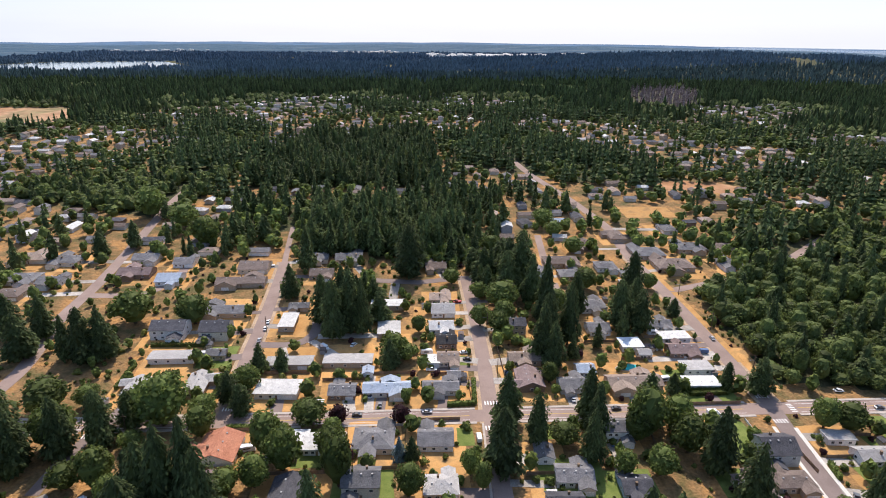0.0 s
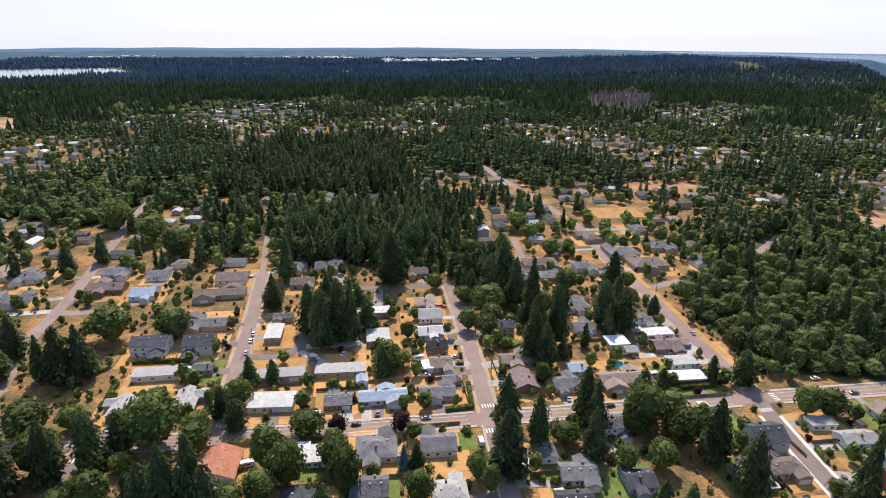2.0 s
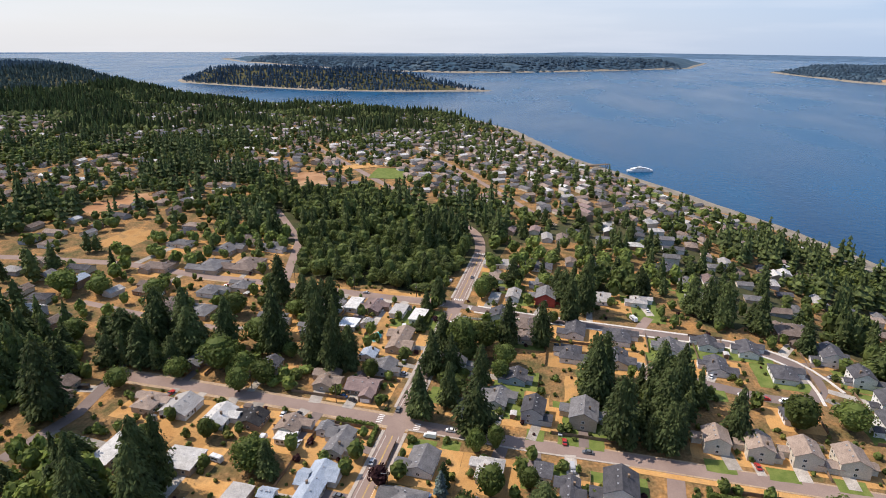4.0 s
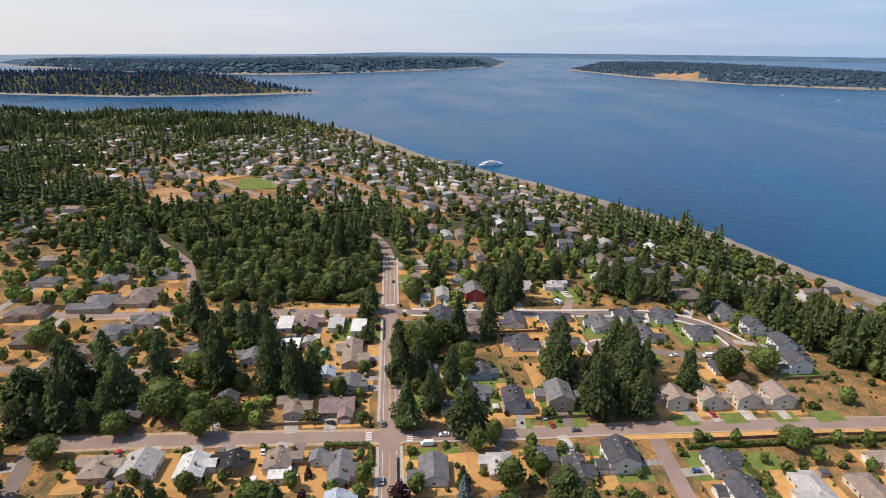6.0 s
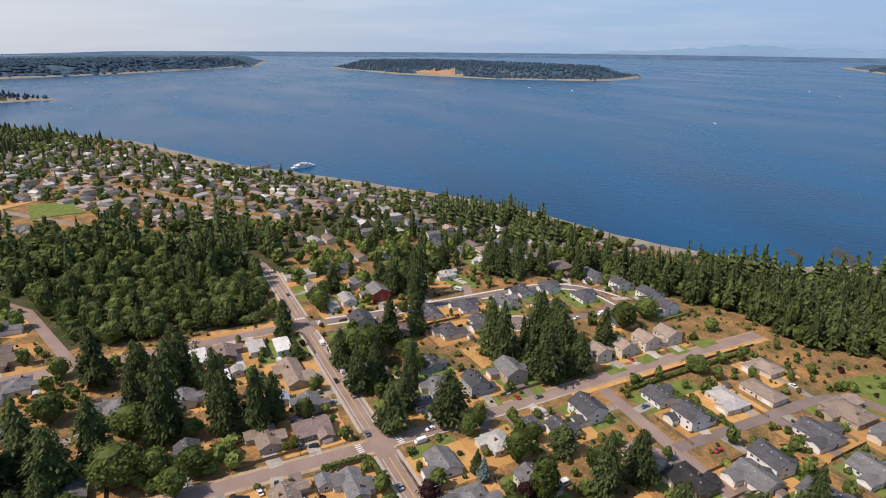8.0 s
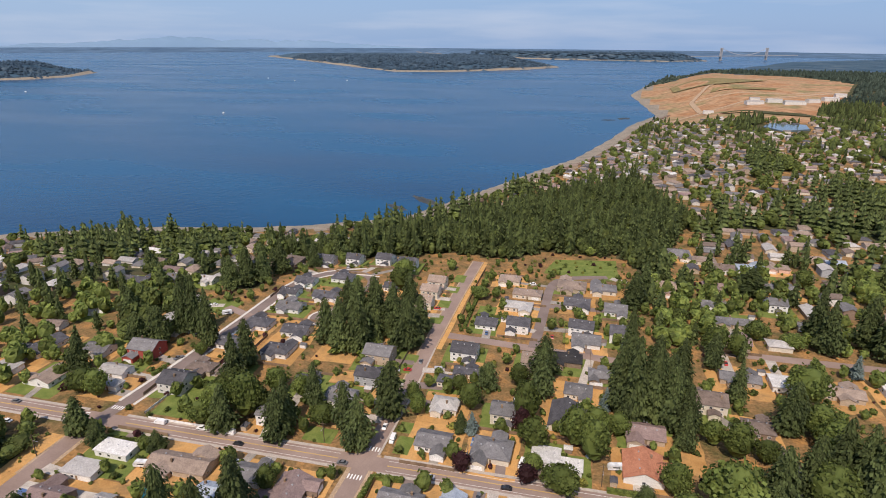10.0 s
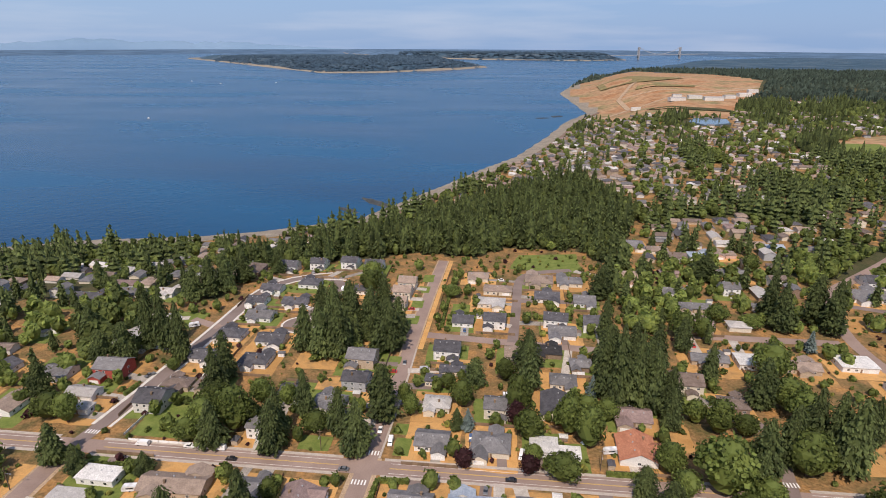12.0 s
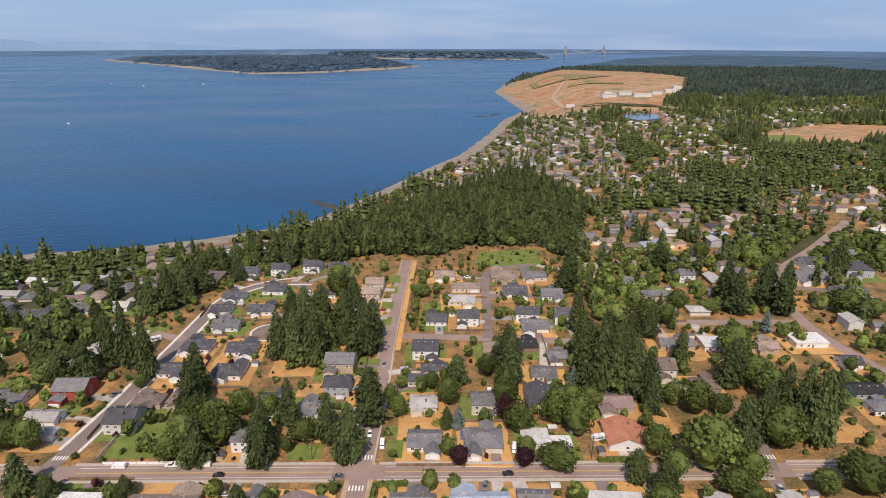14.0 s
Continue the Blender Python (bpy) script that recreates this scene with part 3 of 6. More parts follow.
def crosswalk(x, y, turn, count=5, gap=1.35):
    root = new("crosswalk")
    root.matrix_basis = pose(x, y, ground_z(x, y) + 0.112, 0, 0, turn)
    tagged(root, "white ladder crosswalk painted on asphalt", "crosswalk", "crosswalks", "structure")
    for i in range(count):
        instance("crosswalk_bar", bar_mesh, root, pose(0, (i - (count - 1) / 2) * gap, 0))


for x, y in ((-4, -13), (-1, 5.4), (-122, 5.2), (130, 5.4), (128, -13.5), (-176, -12)):
    crosswalk(x, y, 90)
for x in (139, 233):
    crosswalk(x, -4, 0)

# ---- trees: unit shapes, one metre high and wide ----
rng = np.random.default_rng(7)


def rand_unit(n):
    v = rng.normal(size=(n, 3))
    return v / np.linalg.norm(v, axis=1, keepdims=True)


def fir_tufts(count, shape, size=0.06, thin=0.1, m=8):
    """A fir of many small hanging tufts on an uneven, tiered spire over a dark core."""
    V, F = [], []
    t0, t1, tiers = rng.uniform(0, 6.3), rng.uniform(0, 6.3), rng.uniform(8, 13)

    def radius(u, a):
        lump = 1 + 0.20 * math.sin(2 * a + 4 * u + t0) + 0.15 * math.sin(3 * a - 11 * u + t1) + 0.10 * math.sin(5 * a + 23 * u)
        return (0.46 * (1 - u) ** shape * min(1, 0.62 + 2.4 * u) * (1.08 - 0.26 * (u * tiers % 1.0)) + 0.012) * lump

    while len(F) < 2 * count:
        u, a = rng.uniform(0, 1), rng.uniform(0, 6.283)
        if rng.uniform() > (1 - u) ** shape * 0.85 + 0.15 or math.sin(4 * a + 15 * u + t1) * math.sin(17 * u + t0) > 1 - 2.2 * thin:
            continue
        r = radius(u, a) * (rng.uniform(0.72, 1.06) if rng.uniform() < 0.85 else rng.uniform(1.05, 1.25))
        c, sn = math.cos(a), math.sin(a)
        p = np.array([r * c, r * sn, 0.07 + 0.92 * u])
        k = size * rng.uniform(0.6, 1.35) * (0.55 + 0.6 * (1 - u))
        tilt, turn = rng.uniform(0.0, 0.7), rng.normal() * 0.5
        out = np.array([math.cos(a + turn), math.sin(a + turn), -0.5 * tilt])
        side = np.array([-math.sin(a + turn), math.cos(a + turn), rng.normal() * 0.3])
        b = len(V)
        V += [p + out * k, p + side * k * 0.62 + (0, 0, 0.006), p - out * k * 0.8 + (0, 0, 0.02), p - side * k * 0.62 + (0, 0, 0.006)]
        F += [(b, b + 1, b + 2), (b, b + 2, b + 3)]
    b, rows = len(V), (0.02, 0.14, 0.36, 0.62, 0.85)
    for u in rows:
        V += [(0.74 * radius(u, 6.283 * k / m) * math.cos(6.283 * k / m), 0.74 * radius(u, 6.283 * k / m) * math.sin(6.283 * k / m), 0.07 + 0.9 * u) for k in range(m)]
    V.append((0, 0, 1.0))
    for j in range(len(rows) - 1):
        for k in range(m):
            p, q = b + j * m + k, b + j * m + (k + 1) % m
            F += [(p, q, q + m), (p, q + m, p + m)]
    F += [(b + (len(rows) - 1) * m + k, b + (len(rows) - 1) * m + (k + 1) % m, b + len(rows) * m) for k in range(m)]
    return np.array(V, float), np.array(F)


def leaf_shape(lobes, leaves, size=0.075, low=0.08, m=8):
    """Clumps of small leaf sprays round uneven lobes, over a dark inner mass."""
    V, F = [], []
    for _ in range(lobes):
        d = rand_unit(1)[0]
        d[2] = abs(d[2]) * 1.1 - 0.35
        c = np.array([0, 0, 0.52]) + d * np.array([0.34, 0.34, 0.36]) * rng.uniform(0.7, 1.05)
        rad = rng.uniform(0.13, 0.21)
        for u in rand_unit(leaves):
            p = c + u * rad * rng.uniform(0.7, 1.08)
            n = u + rng.normal(size=3) * 0.45
            n /= np.linalg.norm(n)
            t = np.cross(n, rng.normal(size=3))
            t /= np.linalg.norm(t)
            q = np.cross(n, t)
            s = size * rng.uniform(0.6, 1.3)
            b = len(V)
            V += [p + t * s, p + q * s * 0.8, p - t * s * 0.9, p - q * s * 0.8]
            F += [(b, b + 1, b + 2), (b, b + 2, b + 3)]
    b = len(V)
    for j, (r, z) in enumerate(((0.20, 0.14), (0.33, 0.34), (0.34, 0.60), (0.2, 0.82))):
        for k in range(m):
            a = 6.283 * (k + 0.5 * (j % 2)) / m
            rr = r * rng.uniform(0.8, 1.1)
            V.append((rr * math.cos(a), rr * math.sin(a), z))
    V += [(0, 0, low), (0, 0, 0.9)]
    for j in range(3):
        for k in range(m):
            p, q = b + j * m + k, b + j * m + (k + 1) % m
            F += [(p, q, q + m), (p, q + m, p + m)]
    F += [(b + (k + 1) % m, b + k, b + 4 * m) for k in range(m)] + [(b + 3 * m + k, b + 3 * m + (k + 1) % m, b + 4 * m + 1) for k in range(m)]
    return np.array(V, float), np.array(F)


def trunk_shape(thick, top, limbs):
    """A tapered stem with some limbs."""
    V, F, m = [], [], 6

    def stem(p, q, r0, r1):
        b = len(V)
        ax = (q - p).normalized()
        e = ax.cross(Vector((0.3, 0.9, 0.2))).normalized()
        g = ax.cross(e)
        for c, r in ((p, r0), (p.lerp(q, 0.5), (r0 + r1) * 0.48), (q, r1)):
            for k in range(m):
                a = 6.283 * k / m
                V.append(tuple(c + e * math.cos(a) * r + g * math.sin(a) * r))
        for j in range(2):
            F.extend((b + j * m + k, b + j * m + (k + 1) % m, b + j * m + m + (k + 1) % m, b + j * m + m + k) for k in range(m))

    stem(Vector((0, 0, -0.03)), Vector((0.01, 0.01, top)), thick, thick * 0.25)
    for i in range(limbs):
        a, z = 6.283 * i / limbs + 0.4, 0.3 + 0.3 * i / limbs
        stem(Vector((0, 0, z * 0.8)), Vector((0.3 * math.cos(a), 0.3 * math.sin(a), z + 0.25)), thick * 0.45, thick * 0.15)
    return V, F


def raw(name, shape, mat):
    V, F = shape
    me = bpy.data.meshes.new(name)
    me.from_pydata([tuple(v) for v in V], [], [tuple(int(i) for i in f) for f in F])
    me.materials.append(mat)
    return me


FIR_TRUNK, LEAF_TRUNK = raw("trunk", trunk_shape(0.045, 0.9, 0), M_BARK), raw("trunk", trunk_shape(0.045, 0.6, 5), M_BARK)
CROWNS = {"fir": [raw("crown", fir_tufts(1500, s, k, g), M_FIR) for s, k, g in ((0.62, 0.062, 0.10), (0.50, 0.058, 0.18), (0.72, 0.064, 0.06), (0.42, 0.056, 0.26), (0.56, 0.060, 0.14), (0.80, 0.060, 0.10))],
          "maple": [raw("crown", leaf_shape(30, n, s), M_LEAF) for n, s in ((54, 0.039), (60, 0.036), (50, 0.042))],
          "plum": [raw("crown", leaf_shape(24, 30, 0.052), M_PURPLE)], "spruce": [raw("crown", fir_tufts(600, 0.85, 0.08, 0.04), M_SPRUCE)]}
TREE_TAGS = {"fir": ("fir_tree", "tall dark green fir with drooping branches", "fir tree"), "maple": ("broadleaf_tree", "full round green broadleaf tree in a yard", "tree"),
             "plum": ("plum_tree", "dark purple-leaved plum tree by the road", "tree"), "spruce": ("spruce_tree", "pale blue-grey spruce tree in a garden", "spruce tree")}
TREES = []


def tree(kind, x, y, h, w):
    name, label, cat = TREE_TAGS[kind]
    h = h * (0.88 if kind == "fir" else 0.95)
    root = new(name)
    root.matrix_basis = pose(x, y, ground_z(x, y), 0, 0, rng.uniform(0, 360))
    if kind == "fir" and h > 36:
        label = "very tall dark fir with drooping branches"
    elif kind == "maple" and h < 10:
        label = "small rounded green garden tree"
    elif kind == "maple" and w > 18:
        label = "broad spreading green maple tree"
    tagged(root, label, cat, name + "s")
    conic = kind in ("fir", "spruce")
    size = Matrix.Diagonal((w * 1.14, w * 1.14, h, 1)) if conic else Matrix.Diagonal((w, w, h, 1))
    instance("trunk", FIR_TRUNK if conic else LEAF_TRUNK, root, Matrix.Diagonal((h * 0.34, h * 0.34, h, 1)) if conic else size)
    cr_ = CROWNS[kind]
    instance("crown", cr_[int(rng.integers(len(cr_)))], root, size)
    TREES.append((x, y, w / 2))


def grove(name, shapes, spots, mat, label, category):
    """Many trees that nobody could count, as one mesh; spots are rows of x, y, z, height, width."""
    VV, FF, n0 = [], [], 0
    pick = rng.integers(len(shapes), size=len(spots))
    for s, (V, F) in enumerate(shapes):
        P = spots[pick == s]
        if not len(P):
            continue
        a = rng.uniform(0, 6.283, len(P))
        c, sn = np.cos(a)[:, None], np.sin(a)[:, None]
        lean = V[None, :, 2] * P[:, 3:4]
        X = P[:, 0:1] + (V[None, :, 0] * c - V[None, :, 1] * sn) * P[:, 4:5]
        Y = P[:, 1:2] + (V[None, :, 0] * sn + V[None, :, 1] * c) * P[:, 4:5]
        VV.append(np.stack([X, Y, P[:, 2:3] + lean], -1).reshape(-1, 3))
        FF.append((F[None] + (np.arange(len(P)) * len(V))[:, None, None] + n0).reshape(-1, 3))
        n0 += len(P) * len(V)
    ob = big_mesh(name, np.concatenate(VV), np.concatenate(FF), [mat])
    return tagged(ob, label, category, kind="stuff")


# ---- houses ----
win = joined(box(-0.75, 0.75, -0.06, 0.0, -0.65, 0.65), box(-0.62, -0.03, -0.075, -0.06, -0.54, 0.54), box(0.03, 0.62, -0.075, -0.06, -0.54, 0.54))
WINDOW = bpy.data.meshes.new("window")
WINDOW.from_pydata(win[0], [], win[1])
WINDOW.materials.append(M_TRIM), WINDOW.materials.append(M_GLASS)
WINDOW.polygons.foreach_set("material_index", [0] * 6 + [1] * 12)
dr = joined(box(-0.5, 0.5, -0.05, 0, 0, 2.08), box(-0.55, 0.55, -0.03, 0, 2.08, 2.2))
DOOR = raw("door", dr, M_WOOD)
gar = joined(*[box(-2.4, 2.4, -0.06 - 0.02 * (i % 2), 0, 0.54 * i, 0.54 * i + 0.53) for i in range(4)])
GARAGE = raw("garage_door", gar, M_TRIM)
CHIMNEY = raw("chimney", joined(box(-0.4, 0.4, -0.4, 0.4, -2, 1.1), box(-0.48, 0.48, -0.48, 0.48, 1.1, 1.25)), M_WOOD)
VENT = raw("roof_vent", joined(box(-0.25, 0.25, -0.25, 0.25, -0.3, 0.35), box(-0.32, 0.32, -0.32, 0.32, 0.35, 0.42)), M_METAL)
HOMES = []
ROOF_WORD = {"dark": "charcoal shingle", "grey": "grey shingle", "pale": "pale grey", "white": "white flat", "tan": "tan shingle", "brown": "brown shingle", "mauve": "reddish-brown shingle", "black": "black",
             "orange": "orange-red tile", "blue": "pale blue metal", "dome": "curved white metal"}


def roof_shape(w, d, wall, style, pitch, over=0.5):
    """Thick roof slabs with eaves; the ridge runs along the longer side."""
    W, D, t = w / 2 + over, d / 2 + over, 0.22
    if style == "flat":
        rise = 0.05 * D
        top = [(-W, -D, wall + 0.1), (W, -D, wall + 0.1), (W, D, wall + 0.1), (-W, D, wall + 0.1), (-W, 0, wall + rise + 0.1), (W, 0, wall + rise + 0.1)]
        faces = [(0, 1, 5, 4), (4, 5, 2, 3)]
    elif style == "hip":
        rise, e = pitch * D, max(W - D, 0.3)
        top = [(-W, -D, wall), (W, -D, wall), (W, D, wall), (-W, D, wall), (-e, 0, wall + rise), (e, 0, wall + rise)]
        faces = [(0, 1, 5, 4), (2, 3, 4, 5), (1, 2, 5), (3, 0, 4)]
    else:
        rise = pitch * D
        top = [(-W, -D, wall - pitch * over), (W, -D, wall - pitch * over), (W, D, wall - pitch * over), (-W, D, wall - pitch * over), (-W, 0, wall - pitch * over + rise), (W, 0, wall - pitch * over + rise)]
        faces = [(0, 1, 5, 4), (4, 5, 2, 3)]
    V = [(x, y, z + t) for x, y, z in top] + top
    F = list(faces) + [tuple(6 + i for i in reversed(f)) for f in faces]
    rim = [0, 1, 2, 3] if style == "hip" else [0, 1, 5, 2, 3, 4]
    F += [(a, a + 6, b + 6, b) for a, b in zip(rim, rim[1:] + rim[:1])]
    return V, F


def wall_shape(w, d, wall, style, pitch):
    W, D = w / 2, d / 2
    base = [(-W, -D, -0.6), (W, -D, -0.6), (W, D, -0.6), (-W, D, -0.6), (-W, -D, wall), (W, -D, wall), (W, D, wall), (-W, D, wall)]
    F = [(0, 1, 5, 4), (2, 3, 7, 6)]
    if style == "gable":
        base += [(-W, 0, wall + pitch * D), (W, 0, wall + pitch * D)]
        F += [(1, 2, 6, 9, 5), (3, 0, 4, 8, 7)]
    else:
        F += [(1, 2, 6, 5), (3, 0, 4, 7)]
    return base, F


def home(x, y, w, d, roof, wall, style, storeys=1, turn=0.0):
    """A house with its ridge along the longer side, set on the ground."""
    hr = np.random.default_rng(abs(int(x * 131 + y * 17)) + 5)
    if d > w:
        w, d, turn = d, w, turn + 90
    hgt = 2.75 * storeys + (0.2 if storeys == 1 else 0.4)
    pitch = {"gable": 0.42, "hip": 0.38, "flat": 0.0}[style] if storeys == 1 else 0.5
    pitch = 0.0 if style == "flat" else pitch
    z = ground_z(x, y)
    root = new("house")
    front = 180 if hr.uniform() < 0.5 else 0
    root.matrix_basis = pose(x, y, z + 0.12, 0, 0, turn + front + hr.normal() * 1.2 - (2.0 if y < -10 else 0))
    tagged(root, f"{'two-storey' if storeys == 2 else 'single-storey'} {wall} house with {'low' if style == 'flat' else style} {ROOF_WORD[roof]} roof", "house", "houses")
    put("wall", *wall_shape(w, d, hgt, style, pitch), WALLS[wall], root)
    ro = put("roof", *roof_shape(w, d, hgt, style, pitch), ROOFS[roof], root)
    if storeys == 2 or (w > 10 and style != "flat" and hr.uniform() < 0.85):
        # a lower front wing, set across
        ww, dd, hh = w * 0.42, d * 0.55, 2.95
        s = 1 if hr.uniform() < 0.5 else -1
        m = pose(s * w * 0.27, -d / 2 - dd * 0.22, 0, 0, 0, 90)
        wing = put("wing", *wall_shape(dd, ww, hh, "gable", 0.45), WALLS[wall], root, m)
        put("wing_roof", *roof_shape(dd, ww, hh, "gable", 0.45, 0.4), ROOFS[roof], wing)
        instance("garage_door", GARAGE, wing, pose(-dd / 2, 0, -0.1, 0, 0, -90) @ Matrix.Diagonal((min(1, ww / 5.4), 1, 1, 1)))
    else:
        instance("garage_door", GARAGE, root, pose(w * 0.3, -d / 2, -0.1) @ Matrix.Diagonal((min(1, w * 0.3 / 4.8), 1, 1, 1)))
    if style != "flat" and w > 11 and hr.uniform() < 0.7:
        # a lower bay across the back
        ww, dd = w * hr.uniform(0.3, 0.46), d * 0.5
        bay = put("rear_bay", *wall_shape(dd, ww, 2.9, "gable", 0.42), WALLS[wall], root, pose(w * hr.uniform(-0.28, 0.28), d / 2 + dd * 0.2, 0, 0, 0, 90))
        put("bay_roof", *roof_shape(dd, ww, 2.9, "gable", 0.42, 0.4), ROOFS[roof], bay)
    for f in range(storeys):
        zz = 1.5 + 2.75 * f
        for px in (-0.34, -0.12) + ((0.3,) if f else ()):
            instance("window", WINDOW, root, pose(px * w, -d / 2, zz))
        for px in (-0.3, 0.05, 0.32):
            instance("window", WINDOW, root, pose(px * w, d / 2, zz, 0, 0, 180))
        instance("window", WINDOW, root, pose(w / 2, 0, zz, 0, 0, 90))
        instance("window", WINDOW, root, pose(-w / 2, d * 0.15, zz, 0, 0, -90))
    instance("door", DOOR, root, pose(0.02 * w, -d / 2, -0.05))
    rz = hgt + pitch * d * 0.28
    if style != "flat" and hr.uniform() < 0.6:
        instance("chimney", CHIMNEY, root, pose(w * hr.uniform(-0.3, 0.3), d * 0.2, rz + 0.5))
    for i in range(3):
        instance("roof_vent", VENT, ro, pose(w * (-0.3 + 0.3 * i) + hr.uniform(-0.5, 0.5), -d * 0.12, hgt + pitch * d * 0.38 + 0.2))
    HOMES.append((x, y, max(w, d) / 2))
    return root


# ---- near houses, block by block ----
home(110, -222, 15.2, 12.1, "dark", "white", "gable", 2)
home(88, -229, 11.7, 10.6, "dark", "white", "gable", 2)
home(63, -232, 12.6, 11.3, "dark", "white", "gable", 2)
home(42, -225, 13.8, 12.4, "dark", "white", "gable", 2)
home(106, -178, 14.5, 10.1, "dark", "white", "gable", 1)
home(82, -190, 14.8, 11.9, "dark", "white", "hip", 1)
home(108, -157, 12.5, 10.0, "dark", "white", "gable", 1)
home(82, -157, 15.6, 10.9, "dark", "white", "gable", 1)
home(97, -135, 16.5, 11.6, "grey", "white", "gable", 1)
home(105, -108, 16.5, 11.6, "dark", "white", "hip", 1)
home(78, -105, 16.4, 11.5, "dark", "white", "gable", 1)
home(107, -82, 16.3, 11.4, "dark", "white", "gable", 1)
home(78, -80, 15.8, 11.0, "dark", "white", "hip", 1)
home(42, -183, 10.0, 10.0, "dark", "white", "gable", 1)
home(12, -178, 12.0, 11.0, "tan", "cream", "gable", 2)
home(12, -160, 11.4, 10.4, "tan", "cream", "gable", 2)
home(13, -143, 10.8, 10.4, "tan", "cream", "gable", 2)
home(111, -36, 13.6, 13.6, "dark", "pale", "gable", 2)
home(108, -53, 14.4, 8.7, "brown", "tan", "hip", 1)
home(92, -54, 12.3, 8.6, "brown", "tan", "hip", 1)
home(149, -62, 16.0, 12.8, "grey", "red", "gable", 2)
home(151, -40, 14.9, 8.9, "pale", "white", "gable", 1)
home(144, -28, 11.7, 6.0, "pale", "white", "flat", 1)
home(177, -58, 14.1, 9.9, "grey", "pale", "gable", 1)
home(161, -123, 12.9, 10.3, "pale", "white", "hip", 1)
home(226, -149, 21.8, 10.9, "dark", "brown", "gable", 1)
home(201, -160, 14.2, 11.4, "grey", "pale", "gable", 1)
home(177, -163, 12.1, 9.6, "pale", "white", "gable", 1)
home(19, -87, 15.4, 12.3, "grey", "tan", "gable", 2)
home(17, -64, 12.7, 10.1, "dark", "grey", "gable", 2)
home(25, -46, 14.1, 9.9, "grey", "pale", "gable", 1)
home(47, -53, 11.1, 10.0, "dark", "blue", "gable", 1)
home(16, -33, 7.3, 8.8, "grey", "white", "gable", 1)
home(50, -21, 11.4, 9.1, "grey", "white", "gable", 2)
home(-27, -101, 14.2, 12.8, "dark", "white", "gable", 2)
home(-32, -82, 14.0, 7.0, "dark", "cream", "gable", 1)
home(-23, -71, 8.9, 7.1, "dark", "cream", "flat", 1)
home(-27, -50, 12.7, 10.1, "pale", "cream", "hip", 1)
home(-28, -22, 14.5, 11.6, "grey", "white", "gable", 1)
home(-54, -22, 16.6, 13.3, "grey", "cream", "hip", 1)
home(-57, -48, 13.7, 10.9, "grey", "cream", "gable", 2)
home(-84, -54, 13.4, 20.2, "dark", "cream", "gable", 1)
home(-77, -23, 11.6, 10.4, "white", "white", "flat", 1)
home(-87, -19, 10.4, 7.3, "white", "white", "flat", 1)
home(-120, -50, 16.6, 11.6, "mauve", "tan", "gable", 1)
home(-117, -25, 15.8, 17.3, "orange", "white", "gable", 1)
home(-153, -80, 14.0, 12.6, "brown", "cream", "gable", 2)
home(-171, -65, 12.8, 10.2, "brown", "brown", "hip", 1)
home(-173, -109, 19.8, 8.9, "grey", "tan", "gable", 1)
home(-197, -109, 18.2, 12.7, "white", "white", "flat", 1)
home(-220, -106, 19.7, 9.8, "tan", "tan", "gable", 1)
home(-252, -113, 18.8, 13.1, "white", "white", "flat", 1)
home(-261, -88, 10.9, 9.8, "dark", "white", "gable", 1)
home(-251, -60, 14.9, 10.4, "black", "grey", "gable", 1)
home(-248, -45, 10.9, 8.7, "grey", "white", "hip", 1)
home(-88, -185, 16.7, 13.4, "dark", "white", "gable", 1)
home(-113, -181, 14.2, 14.2, "grey", "white", "gable", 1)
home(-54, -193, 19.6, 10.8, "tan", "cream", "hip", 1)
home(-50, -171, 18.0, 11.0, "pale", "cream", "hip", 1)
home(-53, -141, 13.4, 11.6, "dark", "white", "gable", 2)
home(-33, -142, 12.8, 11.6, "dark", "white", "gable", 1)
home(-91, -146, 14.5, 11.6, "dark", "white", "gable", 2)
home(-94, -133, 16.2, 13.0, "grey", "white", "gable", 1)
home(-115, -143, 14.4, 13.0, "dark", "white", "gable", 2)
home(-83, -108, 17.1, 10.3, "black", "brown", "hip", 1)
home(-101, -95, 11.4, 9.1, "grey", "brown", "hip", 1)
home(-90, -77, 13.3, 10.6, "grey", "cream", "hip", 1)
home(-66, -98, 12.8, 12.8, "tan", "cream", "gable", 2)
home(-39, -216, 15.0, 11.5, "tan", "cream", "hip", 1)
home(-84, -214, 19.6, 15.6, "tan", "tan", "hip", 1)
home(-106, -214, 17.9, 12.5, "grey", "cream", "hip", 1)
home(-146, -223, 19.0, 11.4, "tan", "pink", "gable", 2)
home(-183, -179, 24.4, 9.8, "grey", "tan", "gable", 1)
home(-181, -152, 14.8, 10.4, "mauve", "tan", "gable", 1)
home(-311, -211, 23.7, 16.6, "grey", "white", "gable", 1)
home(-329, -233, 17.7, 14.2, "dark", "white", "gable", 2)
home(-353, -221, 19.9, 15.9, "dark", "grey", "hip", 2)
home(-324, -184, 20.0, 14.0, "dark", "white", "gable", 1)
home(-362, -250, 18.4, 14.7, "grey", "white", "gable", 2)
home(-300, 151, 21.3, 14.9, "grey", "pale", "hip", 1)
home(-278, 146, 15.1, 12.1, "grey", "pale", "gable", 1)
home(-294, 127, 18.0, 12.6, "brown", "tan", "hip", 1)
home(-287, 182, 20.4, 14.3, "grey", "cream", "hip", 1)
home(-314, 188, 24.8, 14.9, "tan", "cream", "hip", 1)
home(-228, 159, 21.9, 13.1, "mauve", "brown", "gable", 1)
home(-201, 148, 15.3, 15.3, "blue", "white", "gable", 1)
home(-231, 185, 18.2, 12.8, "grey", "cream", "gable", 1)
